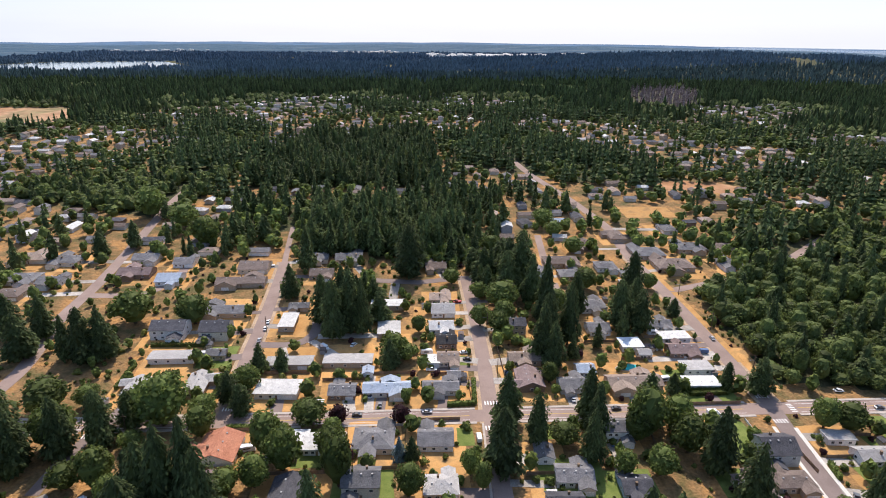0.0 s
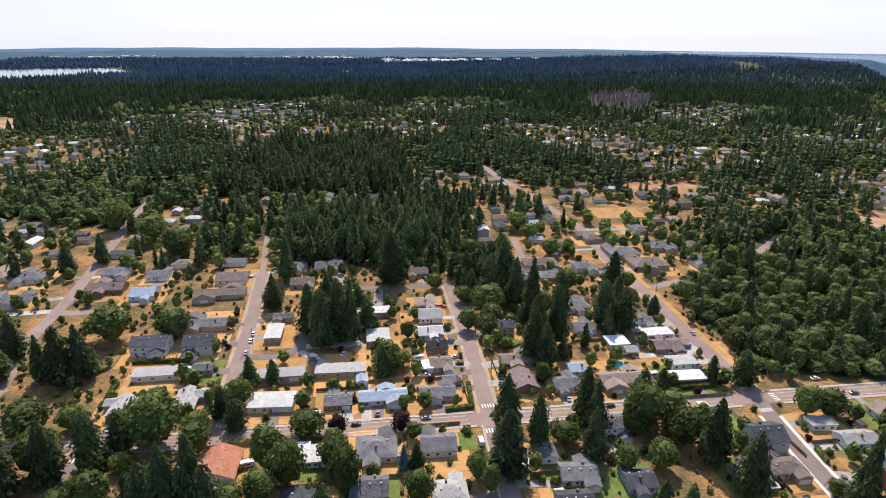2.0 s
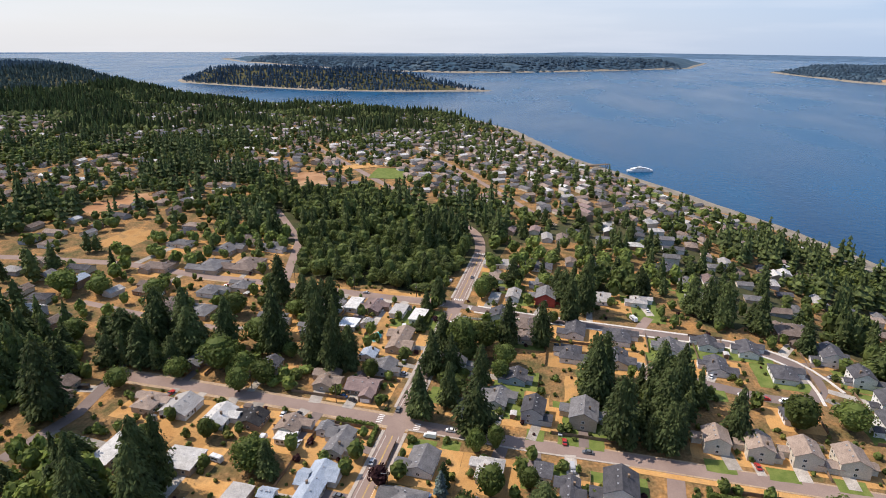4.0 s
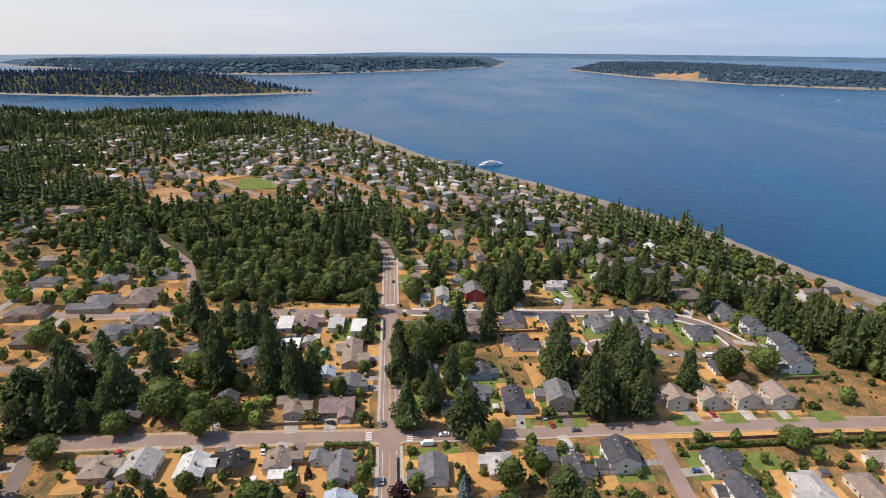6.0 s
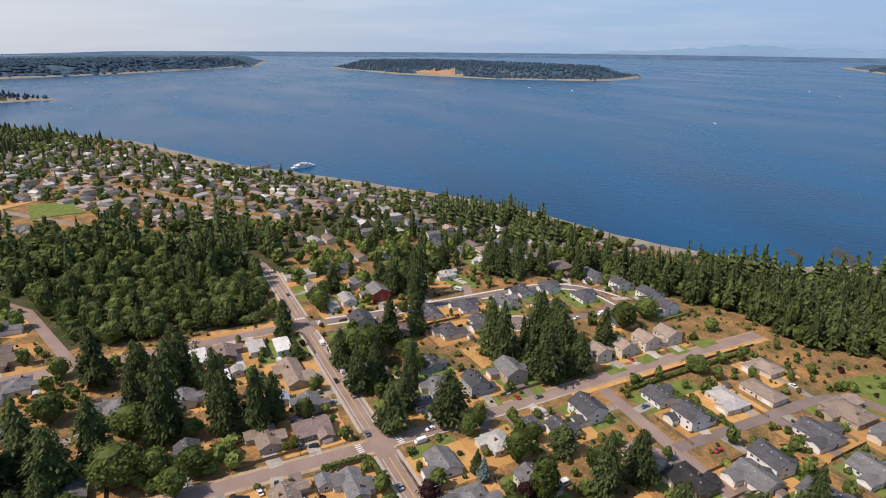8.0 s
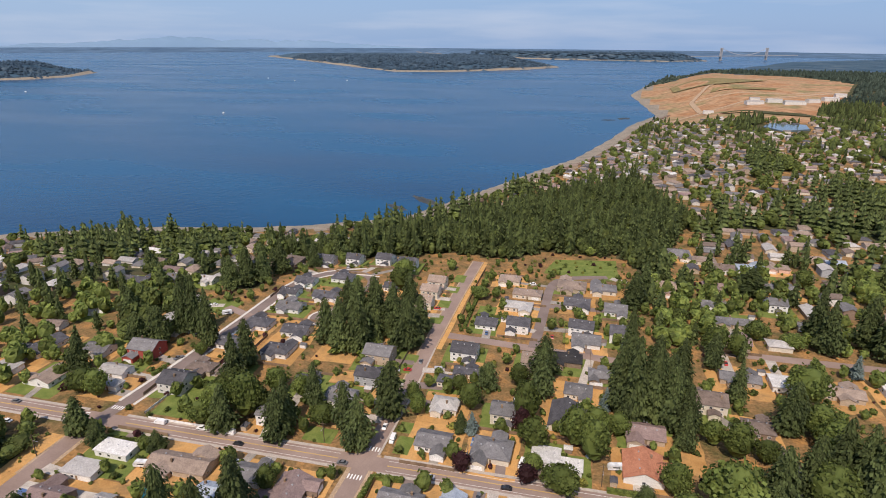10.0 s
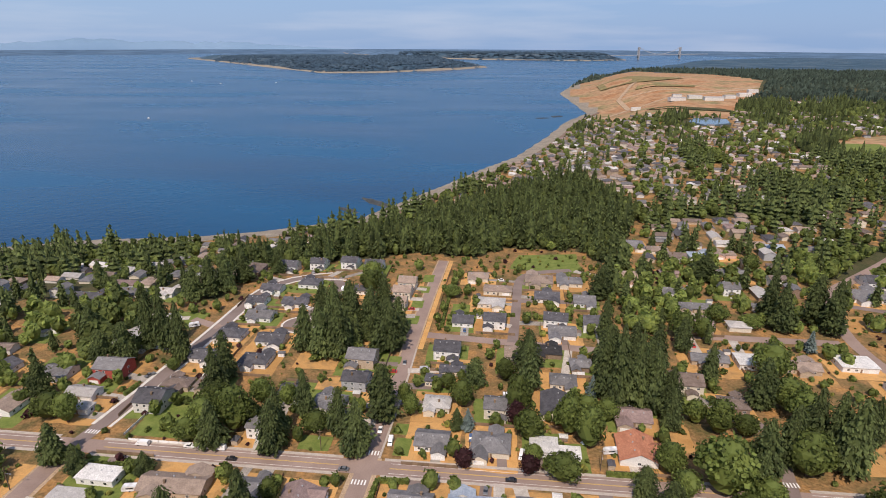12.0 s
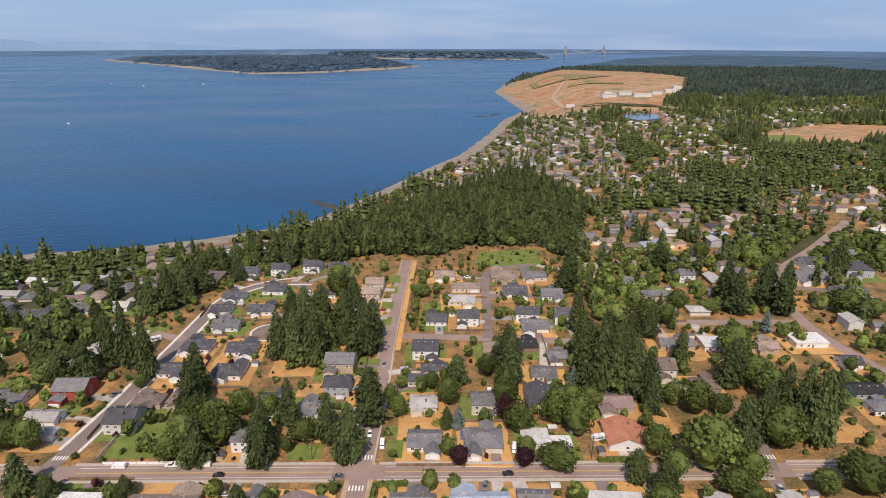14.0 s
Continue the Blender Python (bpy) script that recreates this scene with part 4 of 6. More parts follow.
home(-201, 177, 13.9, 12.5, "grey", "white", "gable", 1)
home(-149, 167, 20.1, 16.1, "brown", "cream", "gable", 1)
home(-152, 142, 31.8, 11.1, "brown", "tan", "gable", 1)
home(-152, 100, 28.1, 11.2, "grey", "tan", "gable", 1)
home(-148, 74, 15.3, 13.8, "dark", "cream", "gable", 2)
home(-174, 76, 18.5, 12.9, "dark", "white", "gable", 2)
home(-163, 49, 23.1, 8.1, "pale", "white", "flat", 1)
home(-141, 51, 9.6, 6.7, "grey", "tan", "gable", 1)
home(-142, 23, 9.9, 16.8, "pale", "tan", "gable", 1)
home(-170, 21, 9.2, 14.7, "pale", "tan", "gable", 1)
home(-110, 85, 8.6, 17.2, "white", "tan", "flat", 1)
home(-107, 104, 11.8, 7.1, "grey", "tan", "gable", 1)
home(-101, 41, 23.4, 8.2, "pale", "tan", "flat", 1)
home(-71, 42, 24.7, 8.7, "pale", "tan", "flat", 1)
home(-102, 18, 20.1, 12.0, "white", "white", "flat", 1)
home(-71, 15, 12.4, 9.9, "grey", "brown", "gable", 1)
home(-60, 31, 5.1, 6.0, "blue", "white", "gable", 1)
home(-50, 16, 22.3, 8.9, "blue", "cream", "gable", 1)
home(-24, 16, 16.9, 8.5, "grey", "pale", "gable", 1)
home(-53, 105, 19.7, 8.9, "white", "tan", "flat", 1)
home(-51, 74, 12.3, 14.7, "white", "tan", "flat", 1)
home(-20, 113, 12.9, 10.4, "tan", "tan", "hip", 1)
home(-19, 97, 13.8, 13.8, "pale", "white", "gable", 1)
home(-21, 76, 13.7, 11.0, "white", "white", "gable", 1)
home(-19, 60, 10.6, 10.6, "black", "brown", "gable", 1)
home(-19, 42, 10.7, 10.7, "tan", "cream", "gable", 1)
home(-27, 40, 5.9, 8.2, "white", "white", "flat", 1)
home(-17, 26, 6.2, 6.0, "grey", "pale", "gable", 1)
home(22, 73, 9.8, 9.8, "dark", "tan", "gable", 2)
home(69, 71, 12.4, 11.2, "grey", "white", "gable", 1)
home(74, 99, 15.5, 12.4, "grey", "pale", "hip", 1)
home(82, 53, 11.2, 10.1, "dome", "white", "flat", 1)
home(106, 74, 13.2, 9.3, "grey", "pale", "gable", 1)
home(109, 60, 16.6, 8.3, "white", "white", "flat", 1)
home(108, 46, 15.3, 10.7, "mauve", "brown", "gable", 1)
home(108, 29, 14.6, 8.7, "pale", "white", "flat", 1)
home(104, 15, 16.1, 8.1, "white", "white", "flat", 1)
home(71, 17, 26.2, 10.5, "tan", "tan", "gable", 1)
home(40, 16, 12.7, 10.2, "grey", "pale", "gable", 1)
home(50, 29, 8.7, 8.7, "blue", "pale", "gable", 1)
home(20, 21, 12.3, 16.0, "mauve", "brown", "gable", 1)
home(21, 41, 16.1, 9.6, "tan", "tan", "gable", 1)
home(86, 43, 6.6, 6.0, "pale", "white", "gable", 1)
home(18, 158, 14.5, 11.6, "brown", "tan", "hip", 1)
home(50, 151, 11.9, 14.3, "grey", "white", "gable", 1)
home(71, 170, 24.9, 14.9, "brown", "tan", "hip", 1)
home(72, 146, 15.7, 12.6, "grey", "tan", "hip", 1)
home(95, 200, 22.1, 13.3, "brown", "brown", "hip", 1)
home(141, 184, 22.4, 17.9, "grey", "tan", "hip", 1)
home(151, 161, 26.3, 18.4, "brown", "tan", "hip", 1)
home(101, 160, 13.8, 12.5, "grey", "white", "hip", 1)
home(115, 144, 13.9, 11.7, "grey", "cream", "hip", 1)
home(178, 194, 22.1, 15.4, "grey", "tan", "hip", 1)
home(203, 193, 20.3, 14.2, "brown", "cream", "hip", 1)
home(194, 162, 16.5, 13.2, "grey", "white", "hip", 1)
home(-21, 163, 14.6, 11.7, "brown", "tan", "gable", 1)
home(-84, 181, 19.2, 13.4, "grey", "cream", "gable", 1)
home(-100, 154, 15.7, 12.6, "brown", "tan", "gable", 1)
home(19, 115, 12.3, 9.9, "grey", "brown", "gable", 1)
home(-108, 182, 16.7, 13.3, "grey", "cream", "hip", 1)
home(11, -195, 12.4, 11.3, "tan", "cream", "gable", 2)
home(210, -22, 13.4, 22.3, "pale", "white", "flat", 1)
home(210, -53, 12.4, 20.7, "dark", "white", "gable", 1)
home(180, -27, 12.1, 15.1, "tan", "white", "gable", 1)
home(160, -93, 16.0, 22.8, "pale", "white", "gable", 1)
home(134, -209, 16.3, 18.2, "brown", "brown", "hip", 2)
home(222, -102, 11.2, 13.9, "pale", "white", "gable", 1)
home(178, 237, 11.7, 19.6, "grey", "pale", "hip", 1)
home(128, 221, 12.5, 20.9, "brown", "tan", "hip", 1)
home(-182, -236, 10.0, 14.1, "mauve", "tan", "gable", 1)
home(-197, -279, 18.8, 11.3, "brown", "white", "gable", 1)
home(-220, -282, 20.7, 12.4, "blue", "white", "hip", 1)
home(-240, -289, 17.4, 10.4, "tan", "pink", "hip", 1)
home(-230, -245, 19.7, 9.9, "grey", "white", "gable", 1)
home(-218, -210, 11.3, 11.3, "grey", "white", "gable", 2)
home(-179, -204, 18.7, 9.3, "grey", "white", "gable", 1)
home(-168, -305, 20.2, 16.2, "grey", "cream", "hip", 1)
home(-187, -293, 17.3, 12.1, "tan", "cream", "hip", 1)

# ---- near trees ----
tree("fir", 4, -12, 32, 13.1)
tree("fir", -2, -39, 33, 15.5)
tree("fir", 42, -19, 30, 11.2)
tree("fir", 87, -63, 33, 11.5)
tree("fir", 35, -36, 29, 9.0)
tree("maple", 26, -25, 12, 15.7)
tree("maple", 77, -19, 21, 17.3)
tree("maple", 81, -12, 14, 14.5)
tree("maple", 63, -21, 28, 20.0)
tree("maple", 77, -32, 20, 18.2)
tree("maple", 58, -24, 17, 15.1)
tree("maple", 60, -45, 15, 14.9)
tree("fir", 55, -97, 34, 12.7)
tree("fir", 44, -91, 39, 14.1)
tree("fir", 34, -92, 43, 14.1)
tree("fir", 45, -123, 38, 13.7)
tree("fir", 36, -129, 37, 13.9)
tree("fir", 22, -123, 36, 13.7)
tree("fir", 7, -102, 38, 15.5)
tree("fir", 5, -123, 29, 12.0)
tree("fir", 20, -153, 31, 11.1)
tree("plum", -43, -8, 11, 10.1)
tree("plum", -70, -7, 11, 10.0)
tree("maple", -84, -6, 13, 18.0)
tree("fir", -123, 11, 19, 10.0)
tree("maple", -71, -30, 18, 15.0)
tree("plum", -65, -38, 17, 10.6)
tree("spruce", -43, -33, 13, 5.8)
tree("maple", -39, -52, 17, 13.4)
tree("maple", -31, -66, 11, 9.9)
tree("maple", -15, -42, 14, 9.2)
tree("fir", -72, -72, 35, 11.9)
tree("maple", -60, -78, 15, 12.1)
tree("maple", -97, -27, 24, 16.9)
tree("fir", -109, -67, 42, 13.2)
tree("fir", -115, -61, 51, 14.4)
tree("fir", -124, -61, 48, 13.8)
tree("fir", -132, -59, 38, 12.9)
tree("fir", -138, -55, 31, 11.3)
tree("fir", -129, -95, 34, 12.7)
tree("fir", -141, -95, 34, 12.7)
tree("fir", -119, -129, 33, 10.5)
tree("spruce", -103, -65, 15, 5.8)
tree("maple", -128, -14, 18, 14.7)
tree("maple", -147, -5, 29, 26.1)
tree("fir", -167, -18, 31, 12.4)
tree("maple", -131, -1, 14, 14.0)
tree("fir", -180, -25, 34, 11.5)
tree("fir", -193, -34, 38, 13.2)
tree("fir", -199, -29, 40, 13.0)
tree("fir", -203, -22, 42, 15.2)
tree("maple", -185, -19, 24, 22.5)
tree("fir", -222, -42, 29, 10.8)
tree("fir", -185, -67, 32, 13.2)
tree("maple", -157, -43, 21, 16.3)
tree("fir", -167, -88, 27, 9.4)
tree("maple", -197, -68, 19, 20.6)
tree("fir", 135, -88, 46, 11.1)
tree("fir", 120, -78, 42, 10.8)
tree("fir", 144, -88, 39, 11.1)
tree("fir", 150, -74, 28, 13.4)
tree("fir", 160, -69, 25, 11.7)
tree("fir", 170, -124, 28, 12.3)
tree("fir", 182, -91, 29, 12.5)
tree("maple", -204, 8, 18, 24.8)
tree("maple", -187, 10, 13, 13.4)
tree("maple", -152, 9, 13, 15.7)
tree("fir", 130, 8, 23, 11.2)
tree("maple", 119, -68, 9, 8.7)
tree("fir", 88, 10, 13, 7.5)
tree("maple", 154, -21, 16, 17.4)
tree("maple", -166, -138, 20, 17.9)
tree("maple", -178, -137, 17, 14.2)
tree("fir", -162, -121, 25, 10.3)
tree("fir", -229, -170, 40, 15.5)
tree("fir", -229, -153, 38, 14.8)
tree("fir", -259, -153, 42, 16.7)
tree("fir", -254, -165, 39, 15.3)
tree("maple", -301, -155, 18, 26.2)
tree("maple", -313, -146, 16, 21.9)
tree("fir", -339, -220, 34, 13.0)
tree("spruce", -235, -127, 15, 7.7)
tree("fir", 138, -172, 36, 13.1)
tree("fir", 145, -163, 35, 12.8)
tree("fir", 133, -191, 33, 13.7)
tree("fir", 153, -155, 30, 12.6)
tree("fir", 115, -211, 26, 10.9)
tree("fir", -125, -190, 29, 14.5)
tree("fir", -133, -210, 30, 14.4)
tree("maple", 46, -44, 13, 10.8)
tree("maple", -161, 3, 16, 13.8)
tree("fir", 41, -9, 31, 11.2)
tree("fir", 31, 42, 38, 12.0)
tree("fir", 48, 57, 43, 11.3)
tree("fir", 35, 34, 31, 10.5)
tree("fir", 61, 91, 33, 11.7)
tree("fir", 83, 76, 34, 13.3)
tree("fir", 93, 69, 31, 13.1)
tree("fir", 97, 90, 29, 12.4)
tree("fir", 11, 141, 29, 15.5)
tree("fir", -82, 69, 41, 14.6)
tree("fir", -73, 75, 44, 14.9)
tree("fir", -66, 72, 40, 9.6)
tree("fir", -90, 86, 36, 13.3)
tree("fir", -80, 97, 37, 13.7)
tree("fir", -161, -6, 22, 9.9)
tree("fir", -208, 49, 36, 14.7)
tree("fir", -199, 51, 35, 13.7)
tree("fir", -218, 51, 30, 10.1)
tree("maple", -118, 21, 15, 14.8)
tree("fir", -115, 2, 18, 9.3)
tree("fir", -115, 36, 19, 9.2)
tree("maple", -89, -36, 23, 16.2)
tree("maple", -47, 46, 17, 16.5)
tree("fir", -49, 37, 20, 9.9)
tree("fir", -112, 165, 37, 13.7)
tree("fir", -115, 120, 27, 10.9)
tree("maple", 18, 100, 22, 24.5)
tree("maple", 2, 80, 16, 13.3)
tree("fir", 37, 107, 38, 12.9)
tree("fir", 28, 142, 36, 15.5)
tree("fir", 38, 151, 37, 15.9)
tree("maple", 49, 94, 19, 20.8)
tree("maple", -41, 45, 11, 13.8)
tree("maple", -165, 88, 21, 23.2)
tree("maple", -200, 90, 24, 26.5)
tree("fir", -243, 75, 30, 12.7)
tree("fir", -242, 53, 31, 14.8)
tree("fir", -262, 77, 30, 15.8)
tree("maple", -72, -15, 10, 9.8)
tree("fir", 15, -24, 29, 9.6)
tree("fir", 83, -44, 35, 12.6)
tree("maple", -11, -50, 15, 8.6)
tree("maple", -154, 20, 13, 13.6)
tree("maple", 41, -26, 7, 7.2)
tree("fir", -38, -33, 14, 6.0)
tree("maple", -66, -46, 27, 15.1)
tree("fir", 116, 13, 17, 7.2)
tree("fir", -104, 36, 16, 7.5)
tree("fir", 11, 123, 23, 9.7)
tree("maple", -34, 74, 12, 9.7)
tree("maple", 87, 91, 12, 13.8)
tree("maple", 30, 21, 14, 10.1)
tree("fir", 121, 88, 14, 8.3)
tree("fir", -154, 221, 27, 13.5)
tree("maple", -199, 215, 28, 26.6)
tree("maple", -228, 255, 25, 28.6)
tree("maple", -268, 285, 32, 30.1)
tree("fir", -251, 211, 26, 11.4)
tree("fir", -266, 189, 25, 10.8)
tree("maple", -108, -48, 13, 12.8)
tree("fir", -136, -44, 26, 8.6)
tree("maple", -155, -20, 9, 11.8)
tree("fir", 34, 130, 42, 19.1)
tree("fir", 24, 121, 35, 15.9)
tree("fir", 27, 165, 26, 18.4)
tree("fir", 40, 80, 50, 14.2)
tree("fir", 102, 109, 39, 15.5)
tree("fir", 36, 55, 38, 13.0)
tree("maple", 17, 86, 15, 15.7)
tree("maple", 12, 72, 15, 15.6)
tree("fir", 56, -135, 31, 12.8)
tree("maple", 39, -206, 17, 18.6)
tree("maple", 35, -183, 20, 20.1)
tree("fir", 68, -9, 28, 11.4)
tree("maple", 144, -19, 18, 13.9)
tree("fir", 171, -37, 25, 10.7)
tree("fir", -44, -73, 17, 11.2)
tree("maple", 120, 126, 13, 12.6)
tree("maple", 77, 127, 17, 18.7)
tree("fir", 5, 157, 21, 12.2)
tree("maple", -11, 138, 13, 13.9)
tree("maple", -22, -181, 11, 15.2)
tree("maple", 39, 70, 11, 11.3)
tree("fir", -40, 150, 45, 19.3)
tree("maple", 22, 194, 16, 18.0)
tree("fir", -57, 87, 23, 13.1)
tree("fir", -62, 115, 18, 13.0)
tree("maple", 5, 116, 13, 13.9)
tree("maple", 78, 226, 16, 17.7)
tree("maple", 85, 189, 16, 17.8)
tree("maple", 74, 250, 19, 21.2)
tree("fir", -72, -89, 29, 13.3)
tree("maple", -98, -45, 17, 14.9)
tree("fir", -116, -98, 30, 17.3)
tree("fir", -132, -74, 36, 15.8)
tree("maple", -141, -106, 14, 11.5)
tree("maple", -149, -51, 14, 12.0)
tree("maple", -201, -96, 23, 23.6)
tree("maple", -194, -162, 14, 16.0)
tree("maple", -212, -155, 11, 15.4)
tree("fir", -207, -233, 23, 22.6)
tree("maple", -248, -254, 17, 15.3)
tree("maple", -151, -173, 12, 13.7)
tree("maple", -199, -55, 20, 18.2)
tree("maple", -169, -43, 13, 13.6)


# ---- free ground for what fills the blocks ----
def nearest_road(x, y):
    d = np.full(x.shape, 1e9)
    for line, half in ROADS:
        for (ax, ay), (bx, by) in zip(line[:-1:2], list(line[2::2]) + [line[-1]]):
            ex, ey = bx - ax, by - ay
            k = np.clip(((x - ax) * ex + (y - ay) * ey) / max(ex * ex + ey * ey, 1e-6), 0, 1)
            d = np.minimum(d, np.hypot(x - ax - k * ex, y - ay - k * ey) - half)
    return d


def clear_of(things, x, y, more):
    ok = np.ones(x.shape, bool)
    for tx, ty, r in things:
        ok &= np.hypot(x - tx, y - ty) > r * 0.8 + more
    return ok


def scatter(x0, x1, y0, y1, gap, jitter=0.42):
    X, Y = np.meshgrid(np.arange(x0, x1, gap), np.arange(y0, y1, gap))
    return (X + rng.uniform(-jitter, jitter, X.shape) * gap).ravel(), (Y + rng.uniform(-jitter, jitter, X.shape) * gap).ravel()


def in_any(polys, x, y, margin=0):
    ok = np.zeros(x.shape, bool)
    for p in polys:
        ok |= inside(p, x, y) > margin
    return ok


NEAR = [(-135, -285), (170, -285), (170, 190), (-290, 190), (-290, -100), (-135, -135)]
GREENS = [[(430, 110), (540, 180), (500, 220), (410, 150)], [(-58, -238), (-120, -234), (-120, -284), (-66, -276)], [(150, 270), (215, 270), (215, 310), (150, 310)]]

# mid-distance houses, each with walls, roof and a chimney or vent, in the streets beyond
SMALL = []
for i, (w, d, st, h) in enumerate(((15, 9, "gable", 3.0), (13, 9, "hip", 3.0), (12, 9, "gable", 5.6), (17, 9, "gable", 2.9), (14, 10, "hip", 3.1), (11, 8, "gable", 3.0))):
    wl_, rf_ = wall_shape(w, d, h, st, 0.4), roof_shape(w, d, h, st, 0.4)
    SMALL.append((wl_, rf_))
keys = list(ROOFS)
odds = np.array([0.17, 0.24, 0.16, 0.07, 0.14, 0.12, 0.05, 0.02, 0.01, 0.02, 0.0])
cache = {}


def small_home(x, y, z, turn):
    i, r = int(rng.integers(len(SMALL))), keys[int(rng.choice(len(keys), p=odds))]
    w = ("white", "cream", "pale", "tan", "grey", "brown")[int(rng.integers(6))]
    if (i, w) not in cache:
        cache[i, w] = raw("wall", SMALL[i][0], WALLS[w])
    if (i, r, "r") not in cache:
        cache[i, r, "r"] = raw("roof", SMALL[i][1], ROOFS[r])
    root = instance("house", cache[i, w], None, pose(x, y, z + 0.1, 0, 0, turn))
    instance("roof", cache[i, r, "r"], root, Matrix())
    tagged(root, f"small {w} house with {ROOF_WORD[r]} roof among trees", "house", "houses")


def unseen(x, y):
    """The side on which the flight never looks."""
    return (x < -330) & (np.abs(y) < -(x + 80) * 0.75)


hx, hy = scatter(-1100, 1650, -1560, 1250, 27, 0.3)
for c_, gap_ in ((COAST_TOWN, 22), (NORTHTOWN, 22), (NORTH_CLOSE, 24)):
    q_ = np.array(c_)
    ex_, ey_ = scatter(q_[:, 0].min(), q_[:, 0].max(), q_[:, 1].min(), q_[:, 1].max(), gap_, 0.26)
    out_, in_ = inside(c_, hx, hy) < 0, inside(c_, ex_, ey_) > 0
    hx, hy = np.concatenate([hx[out_], ex_[in_]]), np.concatenate([hy[out_], ey_[in_]])
hz, hd = height(hx, hy)
ok = clear_of(HOMES, hx, hy, 13) & (hd > 45) & ~unseen(hx, hy) & ~in_any([NEAR], hx, hy, -5) & ~in_any(FIRS + MIXED[:1] + MIXED[2:], hx, hy, -6) & ~in_any(GREENS, hx, hy, -8) & (nearest_road(hx, hy) > 9)
for poly, _ in FIELDS[:7] + FIELDS[8:]:
    ok &= inside(poly, hx, hy) < 0
wood_ = wooded(hx, hy)
ok &= (wood_ < 0.06) | (inside(FIELDS[7][0], hx, hy) > 0) | (np.hypot(hx + 930, hy + 1470) < 75)
town = in_any([COAST_TOWN, NORTHTOWN], hx, hy)
hx, hy, hz, town = hx[ok], hy[ok], hz[ok], town[ok]
order = np.argsort(np.hypot(hx + 40, hy))
hx, hy, hz, town = hx[order], hy[order], hz[order], town[order]
for i in range(min(130, len(hx))):
    small_home(hx[i], hy[i], hz[i], (0 if rng.uniform() < 0.6 else 90) + rng.normal() * 4 + (38 if town[i] else 0))
HX, HY = hx, hy
rest = np.arange(130, len(hx))
# the farther ones, too many and too small to count
TONES = ("grey", "brown", "tan", "pale", "mauve", "dark", "grey", "brown", "tan", "dark", "grey", "white")
for tone, r in enumerate(TONES):
    VV, FF, SS, n0 = [], [], [], 0
    for i in rest[tone::len(TONES)]:
        (wv, wf), (rv, rf) = SMALL[int(rng.integers(len(SMALL)))]
        v, f = joined((wv, wf), (rv, rf))
        a = (0 if rng.uniform() < 0.6 else 1.57) + rng.normal() * 0.07 + (0.66 if town[i] else 0)
        v = np.array(v)
        VV.append(np.stack([v[:, 0] * math.cos(a) - v[:, 1] * math.sin(a) + hx[i], v[:, 0] * math.sin(a) + v[:, 1] * math.cos(a) + hy[i], v[:, 2] + hz[i]], 1))
        FF += [tuple(k + n0 for k in q) for q in f]
        SS += [0] * len(wf) + [1] * len(rf)
        n0 += len(v)
    if VV:
        ob = put("distant_houses", np.concatenate(VV), FF, [WALLS[("cream", "tan", "pale", "cream", "cream", "tan", "pale", "cream", "tan", "grey", "tan", "cream")[tone]], ROOFS[r]], slots=SS)
        tagged(ob, f"many distant small houses with {ROOF_WORD[r]} roofs", "houses", kind="stuff")

VV, FF, n0 = [], [], 0
for i in range(150):
    fx, fy = (rng.uniform(60, 980), rng.uniform(2900, 3450)) if i < 105 else (rng.normal(-1585, 160), rng.normal(3824, 160)) if i < 120 else (rng.normal(-290, 110), rng.normal(3700, 60))
    (rv_, rf_), k_ = SMALL[i % len(SMALL)][1], rng.uniform(1.0, 2.6)
    v, f = joined(SMALL[i % len(SMALL)][0], (rv_, rf_))
    v = np.array(v) * (k_, k_, 1.6)
    VV.append(v + (fx, fy, ground_z(fx, fy) + 4))
    FF += [tuple(k + n0 for k in q) for q in f]
    n0 += len(v)
tagged(put("distant_buildings", np.concatenate(VV), FF, WALLS["pale"]), "pale buildings of a far town among woods", "buildings", kind="stuff")

# ---- woods ----
def fir_light(whorls, per, shape):
    """A plain fir for the distance: uneven skirts of folded sprays round a core."""
    V, F = [], []
    for i in range(whorls):
        u = (i + 0.4) / whorls
        R = 0.5 * (1 - u) ** shape * rng.uniform(0.75, 1.15) + 0.03
        off = rng.uniform(0, 6.3)
        for k in range(per if i < whorls - 2 else 4):
            a, r = off + 6.283 * k / per + rng.uniform(-0.3, 0.3), R * rng.uniform(0.65, 1.2)
            c, s, w, z, b = math.cos(a), math.sin(a), 0.55 * r, 0.12 + 0.86 * u, len(V)
            for rr, t, zz in ((0.02, 0, 0.09), (r * 0.7, w, -0.05), (r, 0, -0.02), (r * 0.7, -w, -0.05)):
                V.append((rr * c - t * s, rr * s + t * c, z + zz))
            F += [(b, b + 1, b + 2), (b, b + 2, b + 3)]
    b = len(V)
    V += [(0.26 * math.cos(6.283 * k / 5), 0.26 * math.sin(6.283 * k / 5), 0.1) for k in range(5)] + [(0, 0, 1.0)]
    F += [(b + k, b + (k + 1) % 5, b + 5) for k in range(5)]
    return np.array(V), np.array(F)


